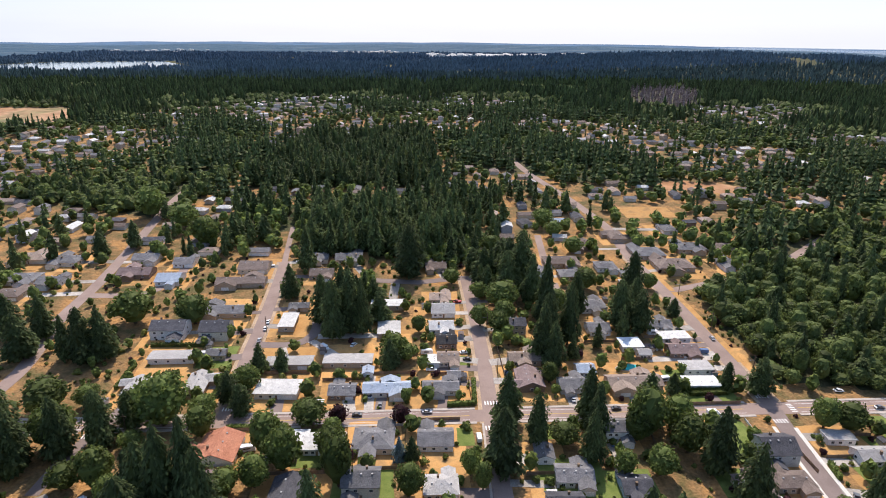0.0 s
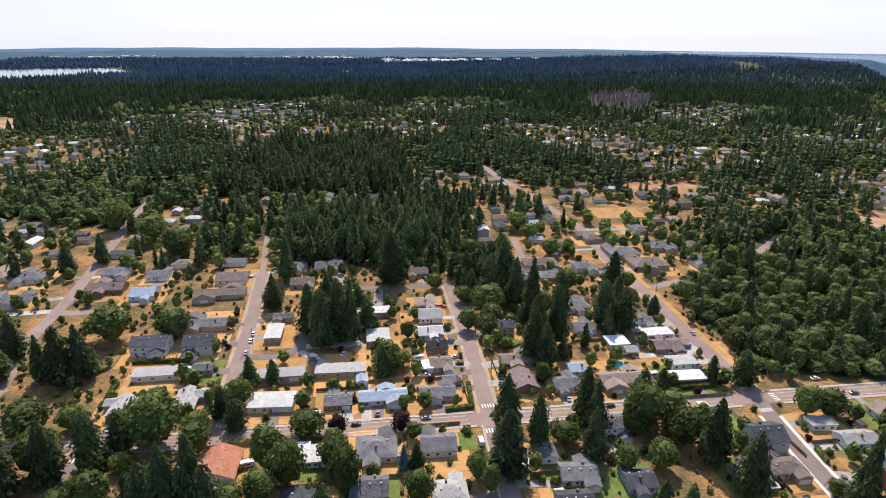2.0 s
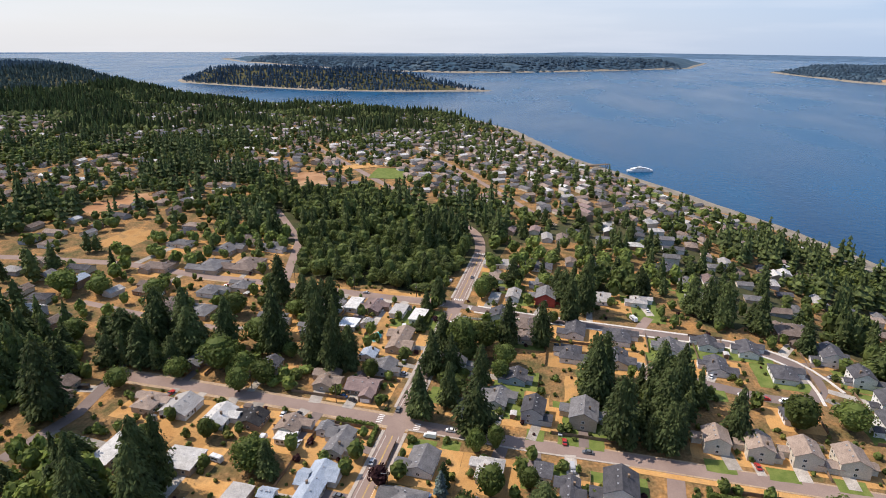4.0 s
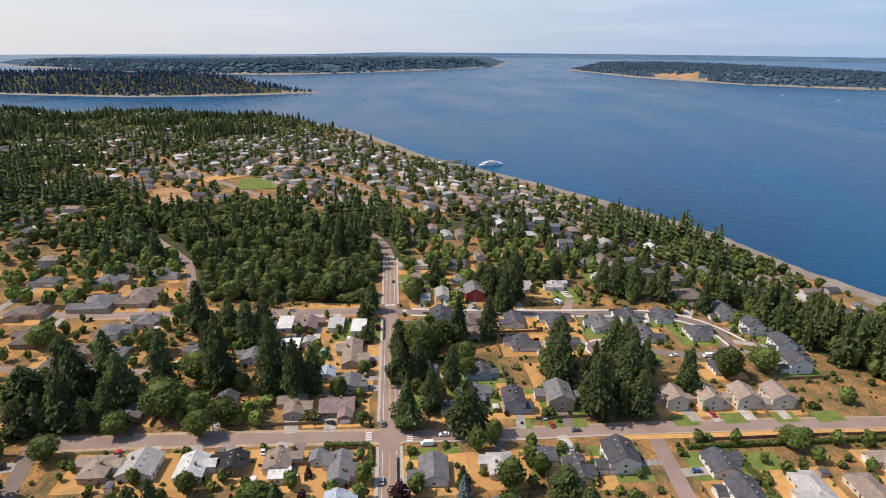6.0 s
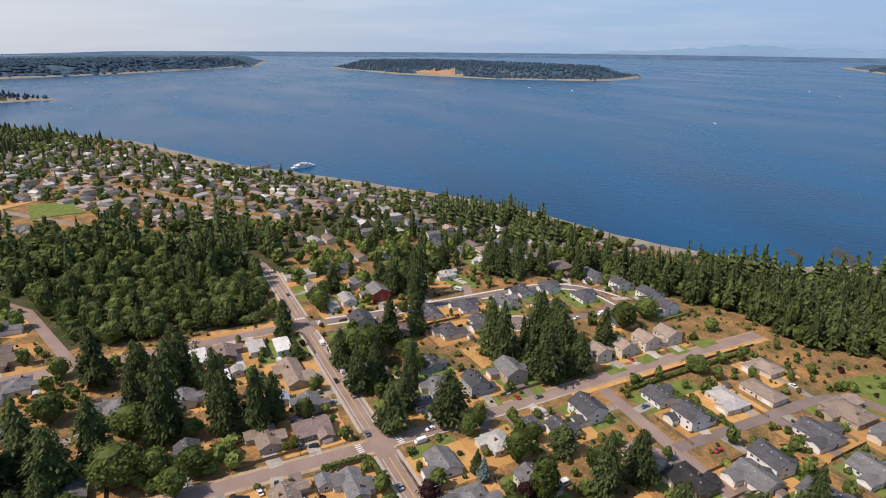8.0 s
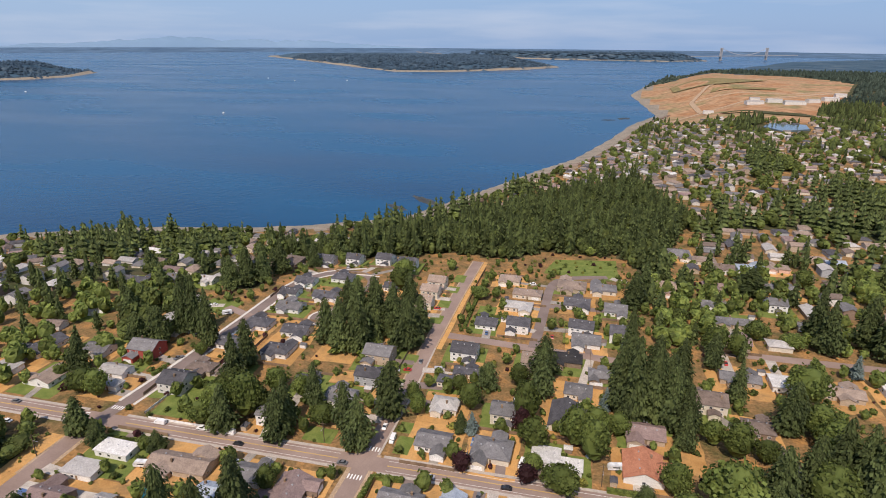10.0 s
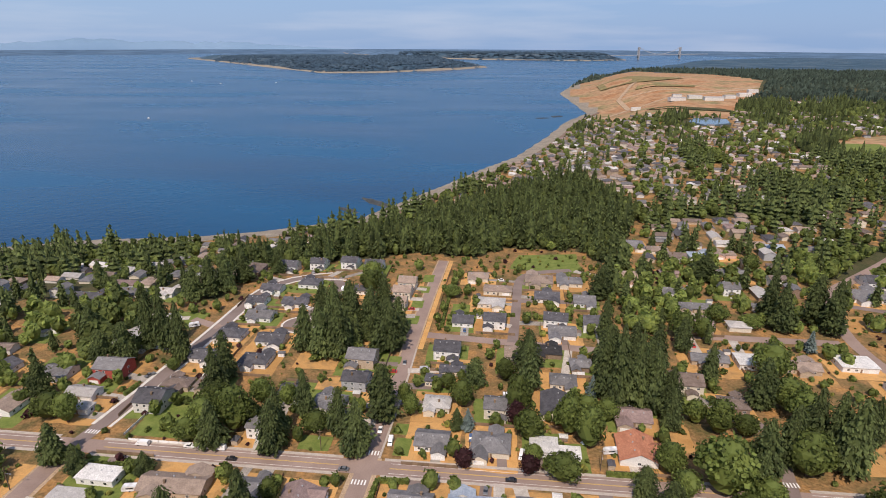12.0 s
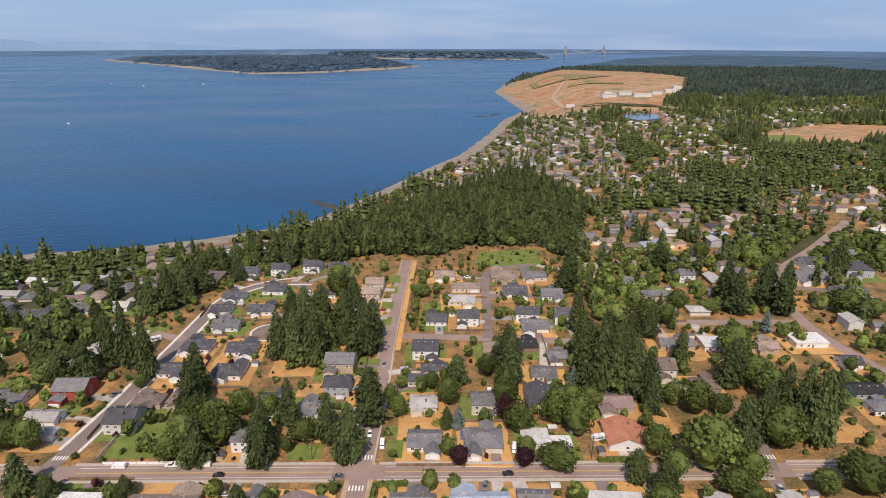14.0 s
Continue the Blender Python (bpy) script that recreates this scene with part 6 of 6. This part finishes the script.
# ---- hedges ----
def hedge(x0, y0, x1, y1, h=2.2, w=1.8):
    L = math.hypot(x1 - x0, y1 - y0)
    V, F = [], []
    hr = np.random.default_rng(int(abs(x0 * 7 + y0)) + 1)
    bv, bf = box(0, L, -w * 0.42, w * 0.42, 0, h * 0.9)
    V, F = list(bv), list(bf)
    for _ in range(int(L * 26)):
        p = np.array([hr.uniform(0, L), hr.choice([-1, 1]) * w / 2 if hr.uniform() < 0.6 else hr.uniform(-w / 2, w / 2), hr.uniform(0.1, h)])
        if abs(p[1]) < w * 0.45:
            p[2] = h * hr.uniform(0.92, 1.08)
        t, q = hr.normal(size=3) * 0.22, hr.normal(size=3) * 0.22
        b = len(V)
        V += [tuple(p + t), tuple(p + q), tuple(p - t), tuple(p - q)]
        F.append((b, b + 1, b + 2, b + 3))
    ob = put("hedge", V, F, M_LEAF, None, pose(x0, y0, ground_z((x0 + x1) / 2, (y0 + y1) / 2), 0, 0, math.degrees(math.atan2(y1 - y0, x1 - x0))))
    tagged(ob, "clipped dark green hedge along a lot", "hedge", "hedges")


for q in ((-180.6, 22.5, -180.7, 44.7), (-180, 63, -151, 62), (-131.6, 14, -131.4, 41), (-7.3, 24.5, -8.7, 4.5), (-8.7, 4.5, -21.5, 3.7), (95, 10.7, 120, 9.8), (115, 8, 86, 7.3), (131, -42, 129.3, -51), (-102, -9.5, -119, -9.5), (-255, -79.6, -261, -58), (-21, -226, -20, -134), (-66, -155, -24, -153), (-60, 8, -60, 34), (104, 44, 116, 44)):
    hedge(*q)

# ---- vehicles ----
def car_body(L, W, kind):
    z0, z1 = 0.35, 0.95
    prof = {"car": [(-0.5, z0), (-0.5, 0.85), (-0.44, 0.98), (-0.2, 1.0), (0.26, 0.98), (0.46, 0.82), (0.5, 0.6), (0.5, z0)],
            "pickup": [(-0.5, 0.5), (-0.5, 1.1), (-0.08, 1.1), (-0.05, 1.12), (0.26, 1.12), (0.48, 1.0), (0.5, 0.7), (0.5, 0.45)],
            "van": [(-0.5, 0.4), (-0.5, 2.2), (-0.46, 2.35), (0.24, 2.35), (0.34, 1.5), (0.48, 1.2), (0.5, 0.9), (0.5, 0.4)]}[kind]
    n = len(prof)
    V = [(x * L, s * W / 2 * (1 if z < 1.2 else 0.93), z) for s in (-1, 1) for x, z in prof]
    F = [tuple(range(n)), tuple(range(2 * n - 1, n - 1, -1))] + [(i, i + n, (i + 1) % n + n, (i + 1) % n) for i in range(n)]
    return V, [tuple(reversed(f)) for f in F]


def cabin_shape(L, W, kind):
    a, b, c, d, z0, z1 = {"car": (-0.36, -0.24, 0.08, 0.27, 0.97, 1.48), "pickup": (-0.09, -0.06, 0.14, 0.27, 1.1, 1.8), "van": (0.20, 0.22, 0.25, 0.345, 1.5, 2.2)}[kind]
    w = W / 2 * 0.86
    V = [(a * L, -W / 2 * 0.95, z0), (d * L, -W / 2 * 0.95, z0), (d * L, W / 2 * 0.95, z0), (a * L, W / 2 * 0.95, z0), (b * L, -w, z1), (c * L, -w, z1), (c * L, w, z1), (b * L, w, z1)]
    return V, box(0, 1, 0, 1, 0, 1)[1]


wheel_v = [(0.33 * math.cos(a), y, 0.33 * math.sin(a)) for y in (-0.11, 0.11) for a in np.linspace(0, 2 * np.pi, 12, endpoint=False)]
WHEEL = raw("wheel", (wheel_v, [tuple(range(11, -1, -1)), tuple(range(12, 24))] + [(i, (i + 1) % 12, (i + 1) % 12 + 12, i + 12) for i in range(12)]), M_RUBBER)
PAINTS = {k: material(k + "_car_paint", [c, tuple(min(1, v * 1.08) for v in c)], 0.8, 0.0, 0.3, 0.5) for k, c in {"white": (0.74, 0.74, 0.73), "black": (0.02, 0.02, 0.023), "red": (0.42, 0.035, 0.03), "silver": (0.42, 0.43, 0.45), "blue": (0.08, 0.14, 0.28), "grey": (0.13, 0.135, 0.145)}.items()}
CABS, BODIES = {}, {}


def vehicle(kind, paint, x, y, turn):
    L, W = {"car": (4.6, 1.85), "pickup": (5.6, 2.0), "van": (5.7, 2.05)}[kind]
    if (kind, paint) not in BODIES:
        BODIES[kind, paint] = raw("body", car_body(L, W, kind), PAINTS[paint])
        CABS[kind, paint] = (raw("cabin_glass", cabin_shape(L, W, kind), M_GLASS), raw("cabin_roof", ([(v[0] * 0.98, v[1], v[2] + 0.02) for v in cabin_shape(L, W, kind)[0][4:]] + [(v[0] * 0.98, v[1], v[2] + 0.07) for v in cabin_shape(L, W, kind)[0][4:]], box(0, 1, 0, 1, 0, 1)[1]), PAINTS[paint]))
    root = new({"car": "car", "pickup": "pickup_truck", "van": "van"}[kind])
    root.matrix_basis = pose(x, y, ground_z(x, y) + 0.14, 0, 0, turn)
    tagged(root, f"{paint} {'passenger car' if kind == 'car' else kind + (' truck' if kind == 'pickup' else '')} on {'the road' if abs(y + 4) < 5 else 'a street or drive'}", kind, "vehicles")
    body = instance("body", BODIES[kind, paint], root, Matrix())
    instance("cabin_glass", CABS[kind, paint][0], body, Matrix())
    instance("cabin_roof", CABS[kind, paint][1], body, Matrix())
    for sx_ in (-0.31, 0.31):
        for sy_ in (-0.44, 0.44):
            instance("wheel", WHEEL, root, pose(sx_ * L, sy_ * W, 0.33))


for args in (("van", "white", 99.7, -7.2, 0), ("pickup", "white", 78, -8.0, 0), ("pickup", "white", 71.5, -8.0, 0), ("van", "white", 64.5, -8.0, 0), ("car", "black", 44, -6.5, 180), ("van", "white", -9.3, -20.5, 92), ("car", "white", -3.0, -28.6, 92), ("car", "black", -62.8, -2.0, 0),
             ("car", "red", 0.6, -79, 5), ("car", "grey", 7, -1.0, 0), ("car", "silver", -31, -1.0, 0), ("car", "black", 56.4, -2.0, 0), ("car", "black", 9, 23, 70), ("car", "white", 58.7, -165, 95), ("car", "red", 57.2, -175, 95), ("van", "white", 56.6, -184, 95),
             ("car", "grey", -4.2, -89, 92), ("car", "silver", 6.7, -77, 0), ("car", "black", 88.8, -72, 30), ("pickup", "grey", 128.7, -61, 60), ("car", "blue", 10.8, 28.7, 80), ("pickup", "white", -28, 34, 0), ("car", "white", -10, 50, 5), ("car", "white", 50.7, 9, 0), ("car", "black", -28.6, -140, 10),
             ("van", "white", -67.4, -17.5, 80), ("car", "white", -122.5, 80, 92), ("car", "silver", -122.8, 67, 92), ("car", "white", -122.6, 88, 92), ("car", "white", -96, -30, 40), ("car", "white", -70, 60, 60), ("car", "black", 16, 25.6, 85), ("car", "black", 9.7, 30, 85), ("car", "silver", -58, 12.5, 88), ("car", "red", -16, 43, 0), ("pickup", "blue", -45, -27, 90),
             ("car", "white", 170, 8, 0), ("car", "grey", 180, -6, 0), ("car", "white", -78, -46, 20), ("car", "silver", 132, 60, 88), ("car", "red", -74, -135, 90), ("car", "white", -120, -60, 0)):
    vehicle(*args)

for i, (spot_, turn_, long_) in enumerate(DRIVES):
    if i % 4 == 1 and long_ > 9 and -200 < spot_.x < 170 and -230 < spot_.y < 180:
        vehicle(("car", "car", "pickup", "car", "van")[i % 5], ("white", "silver", "grey", "black", "blue", "white", "red")[i % 7], spot_.x, spot_.y, turn_)

# ---- campers and boats in the yards ----
def camper(x, y, turn, L=6.5):
    root = new("camper_trailer")
    root.matrix_basis = pose(x, y, ground_z(x, y) + 0.12, 0, 0, turn)
    tagged(root, "white camper trailer parked in a yard", "camper", "campers")
    n_ = [(-L / 2, 0.5), (-L / 2 + 0.2, 2.5), (-L / 2 + 0.6, 2.8), (L / 2 - 0.9, 2.8), (L / 2 - 0.1, 2.0), (L / 2, 0.5)]
    V = [(a, s * 1.15, z) for s in (-1, 1) for a, z in n_]
    put("body", V, [tuple(range(5, -1, -1)), tuple(range(6, 12))] + [(i, (i + 1) % 6, (i + 1) % 6 + 6, i + 6) for i in range(6)], M_HULL, root)
    for s in (-1, 1):
        put("window", *box(-L * 0.25, L * 0.2, min(s * 1.15, s * 1.18), max(s * 1.15, s * 1.18), 1.5, 2.1), M_GLASS, root)
        instance("wheel", WHEEL, root, pose(0, s * 1.05, 0.33))


for x, y, a in ((22, -86, 20), (19, -93, 70), (134, -118, 30), (100, 66, 5), (88, 20, 10), (-30, 50, 0), (-46, 62, 80), (60, 92, 10), (147, -62, 20), (-106, -24, 10), (-150, 52, 0), (-60, -60, 90), (-160, -52, 30), (112, 74, 90)):
    camper(x, y, a)

# ---- utility poles along the streets ----
pv, pf = joined(box(-0.14, 0.14, -0.14, 0.14, -0.5, 11), )
POLE = raw("pole", (pv, pf), M_BARK)
ARM = raw("crossarm", joined(box(-1.2, 1.2, -0.06, 0.06, 9.9, 10.05), *[box(x - 0.05, x + 0.05, -0.05, 0.05, 10.05, 10.3) for x in (-1.05, -0.4, 0.4, 1.05)]), M_WOOD)
LAMP = raw("lamp_arm", joined(box(-0.04, 0.04, 0, 2.2, 8.0, 8.1), box(-0.15, 0.15, 1.9, 2.6, 7.9, 8.05)), M_METAL)
for x, y, a in [(x, -12.2, 0) for x in (-160, -100, -45, 20, 70)] + [(5.5, y, 90) for y in (30, 75, 120)] + [(-120.5, y, 90) for y in (25, 75, 130)] + [(136, y, 90) for y in (25, 70, 115)]:
    root = new("utility_pole")
    root.matrix_basis = pose(x, y, ground_z(x, y), 0, 0, a)
    tagged(root, "brown wooden utility pole beside the street", "utility pole", "utility poles")
    instance("pole", POLE, root, Matrix()), instance("crossarm", ARM, root, Matrix()), instance("lamp_arm", LAMP, root, Matrix())

# ---- ferry, pier and boats ----
ferry = new("ferry")
ferry.matrix_basis = pose(838, -186, SEA, 0, 0, 108) @ Matrix.Scale(0.58, 4)
tagged(ferry, "white car ferry moored by the pier", "ferry")
hull = [(-38, -7, 0), (-30, -9, 0), (30, -9, 0), (38, -7, 0), (38, 7, 0), (30, 9, 0), (-30, 9, 0), (-38, 7, 0)]
put("hull", hull + [(x * 1.03, y * 1.05, 5) for x, y, _ in hull], [tuple(range(7, -1, -1)), tuple(range(8, 16))] + [(i, (i + 1) % 8, (i + 1) % 8 + 8, i + 8) for i in range(8)], M_HULL, ferry)
put("car_deck", *joined(box(-27, 27, -8.5, -7.5, 5, 9), box(-27, 27, 7.5, 8.5, 5, 9), box(-28, 28, -9, 9, 9, 9.6)), M_HULL, ferry)
put("cabin", *box(-18, 18, -6.5, 6.5, 9.6, 12.4), M_HULL, ferry)
put("cabin_windows", *joined(box(-17, 17, -6.56, -6.5, 10.6, 11.6), box(-17, 17, 6.5, 6.56, 10.6, 11.6)), M_GLASS, ferry)
put("bridge", *joined(box(-4, 4, -4, 4, 12.4, 15), box(-4.6, 4.6, -4.6, 4.6, 15, 15.3)), M_HULL, ferry)
put("funnel", *box(6, 9, -1.5, 1.5, 12.4, 17), M_METAL, ferry)
pier = new("pier")
pier.matrix_basis = pose(845, -95, SEA, 0, 0, -60)
tagged(pier, "dark timber ferry pier with pilings", "pier")
put("deck", *box(-45, 45, -4, 4, 4, 4.8), M_WOOD, pier)
for i in range(10):
    for s in (-3, 3):
        put("piling", *box(-43 + 9.4 * i - 0.3, -43 + 9.4 * i + 0.3, s - 0.3, s + 0.3, -3, 6), M_WOOD, pier)
for x, y, a, L in ((2331, -1732, 10, 12), (954, -1408, 30, 7), (2086, -1808, 20, 9), (1377, -2737, 0, 9), (1603, -2877, 10, 8), (1128, -2840, 10, 8)):
    boat = new("boat")
    boat.matrix_basis = pose(x, y, SEA, 0, 0, a)
    tagged(boat, "small white motorboat out on the water", "boat", "boats")
    put("hull", [(-L / 2, -L * 0.16, -0.3), (L * 0.2, -L * 0.16, -0.3), (L / 2, 0, 0.2), (L * 0.2, L * 0.16, -0.3), (-L / 2, L * 0.16, -0.3), (-L / 2, -L * 0.18, 1.6), (L * 0.2, -L * 0.18, 1.7), (L * 0.55, 0, 2.1), (L * 0.2, L * 0.18, 1.7), (-L / 2, L * 0.18, 1.6)],
        [(4, 3, 2, 1, 0), (5, 6, 7, 8, 9)] + [(i, (i + 1) % 5, (i + 1) % 5 + 5, i + 5) for i in range(5)], M_HULL, boat)
    put("wheelhouse", *box(-L * 0.2, L * 0.12, -L * 0.11, L * 0.11, 1.6, 3.4), M_HULL, boat)

# ---- warehouses on the dry headland, sheds in the yards ----
def shed(name, x, y, w, d, h, turn, wall, roof, label, category):
    root = new(name)
    root.matrix_basis = pose(x, y, ground_z(x, y), 0, 0, turn)
    tagged(root, label, category, name + "s")
    put("wall", *wall_shape(w, d, h, "gable", 0.25), WALLS[wall], root)
    put("roof", *roof_shape(w, d, h, "gable", 0.25, 0.2), ROOFS[roof], root)
    put("door", *box(-w * 0.2, w * 0.2, -d / 2 - 0.05, -d / 2, 0, min(h * 0.85, 4)), M_WOOD, root)


for x, y, w, d, a in ((-540, -1600, 70, 30, 10), (-600, -1640, 60, 25, 5), (-640, -1600, 80, 30, 0), (-700, -1650, 50, 25, 12), (-560, -1680, 40, 20, 0), (-420, -1560, 40, 14, 0), (-760, -1700, 60, 30, 8), (-820, -1800, 45, 25, 0)):
    shed("warehouse", x, y, 0.65 * w, 0.7 * d, 8, a, "pale", "pale", "large pale warehouse on dry ground", "warehouse")
for i, (x, y, r) in enumerate(list(HOMES)):
    if i % 3 == 0 and -190 < x < 160 and -220 < y < 150:
        s_, q_ = (1 if i % 2 else -1), (1 if (i // 3) % 2 else -1)
        px, py = x + s_ * (r + 3.5), y + q_ * (r * 0.7 + 4)
        if bool(clear_of(HOMES, np.array([px]), np.array([py]), 2)[0]) and float(nearest_road(np.array([px]), np.array([py]))[0]) > 4:
            shed("garden_shed", px, py, 3.6, 2.8, 2.2, 90 * (i % 2), ("white", "tan", "brown", "grey")[i % 4], ("grey", "brown", "white", "dark")[(i // 3) % 4], "small garden shed in a back yard", "shed")

# ---- green strips and tracks on the dry headland, dark reefs off the beach ----
patch("meadow", [(-600, -2500), (-760, -2330), (-560, -2150), (-420, -2250), (-430, -2450)], M_FADED, 3.0, "faded green strip on the dry headland", "meadow")
patch("meadow", [(-520, -2060), (-700, -2010), (-690, -1950), (-500, -1990)], M_FADED, 2.5, "dark scrub belt on the dry headland", "meadow")
patch("meadow", [(-430, -1480), (-600, -1400), (-620, -1340), (-440, -1420)], M_FLOOR, 2.0, "dark scrub on the dry headland", "meadow")
for pts_, wide_ in (([(-310, -1480), (-420, -1640), (-600, -1720), (-860, -1900)], 16), ([(-420, -1640), (-430, -1900), (-520, -2150), (-760, -2420)], 14), ([(-440, -1900), (-700, -1840), (-900, -1960)], 10)):
    ribbon("track", pts_, wide_, M_SHOULDER, 1.6, 2.0, 0, "pale dirt track across the dry headland", "track")
M_REEF = material("wet_reef_rock", [(0.036, 0.040, 0.038), (0.075, 0.074, 0.062)], 0.05, 0.5, 0.6, 0.4, 0.4)
for rx, ry, ra, rb, turn in ((-160, -1565, 34, 16, 20), (-205, -1610, 42, 22, 60), (118, -585, 52, 13, -42), (150, -545, 30, 9, -35)):
    V = []
    for j, f in enumerate((1.0, 0.7, 0.35)):
        for i in range(22):
            a = 6.2832 * i / 22
            q = f * (0.8 + 0.35 * noise.noise((3 * math.cos(a), 3 * math.sin(a), rx * 0.1)))
            V.append((ra * q * math.cos(a), rb * q * math.sin(a), (-0.6, 0.5, 0.9)[j] + 0.3 * noise.noise((i, j, ry))))
    F = [(j * 22 + i, j * 22 + (i + 1) % 22, j * 22 + 22 + (i + 1) % 22, j * 22 + 22 + i) for j in range(2) for i in range(22)] + [tuple(range(44, 66))]
    reef = put("reef", V, F, M_REEF, None, pose(rx, ry, SEA, 0, 0, turn))
    tagged(reef, "dark wet reef of rock and weed at low tide", "reef", kind="structure")

# ---- far suspension bridge ----
bridge = new("suspension_bridge")
bridge.matrix_basis = pose(-2030, -8200, SEA - 23, 0, 0, math.degrees(math.atan2(-582, -659)))
tagged(bridge, "far pale green suspension bridge over the narrows", "bridge")
for s in (-440, 440):
    put("tower", *joined(box(s - 8, s + 8, -14, -6, 0, 150), box(s - 8, s + 8, 6, 14, 0, 150), box(s - 6, s + 6, -6, 6, 140, 150), box(s - 6, s + 6, -6, 6, 55, 62)), M_METAL, bridge)
put("deck", *box(-1100, 1100, -10, 10, 50, 58), M_METAL, bridge)
for s in (-10, 10):
    pts = [(x, s, 148 - 84 * (1 - (x / 440) ** 2)) for x in np.linspace(-440, 440, 21)]
    put("cable", [(x, y - 1, z) for x, y, z in pts] + [(x, y + 1, z) for x, y, z in pts] + [(x, y, z + 3) for x, y, z in pts], [q for i in range(20) for q in ((i, i + 1, i + 22, i + 21), (i + 21, i + 22, i + 43, i + 42), (i + 42, i + 43, i + 1, i))], M_METAL, bridge)

# ---- the whole place is set to its built size ----
for ob in list(scene.objects):
    if ob.parent is None and ob.type not in ("CAMERA", "LIGHT"):
        ob.matrix_basis = Matrix.Scale(SIZE, 4) @ ob.matrix_basis
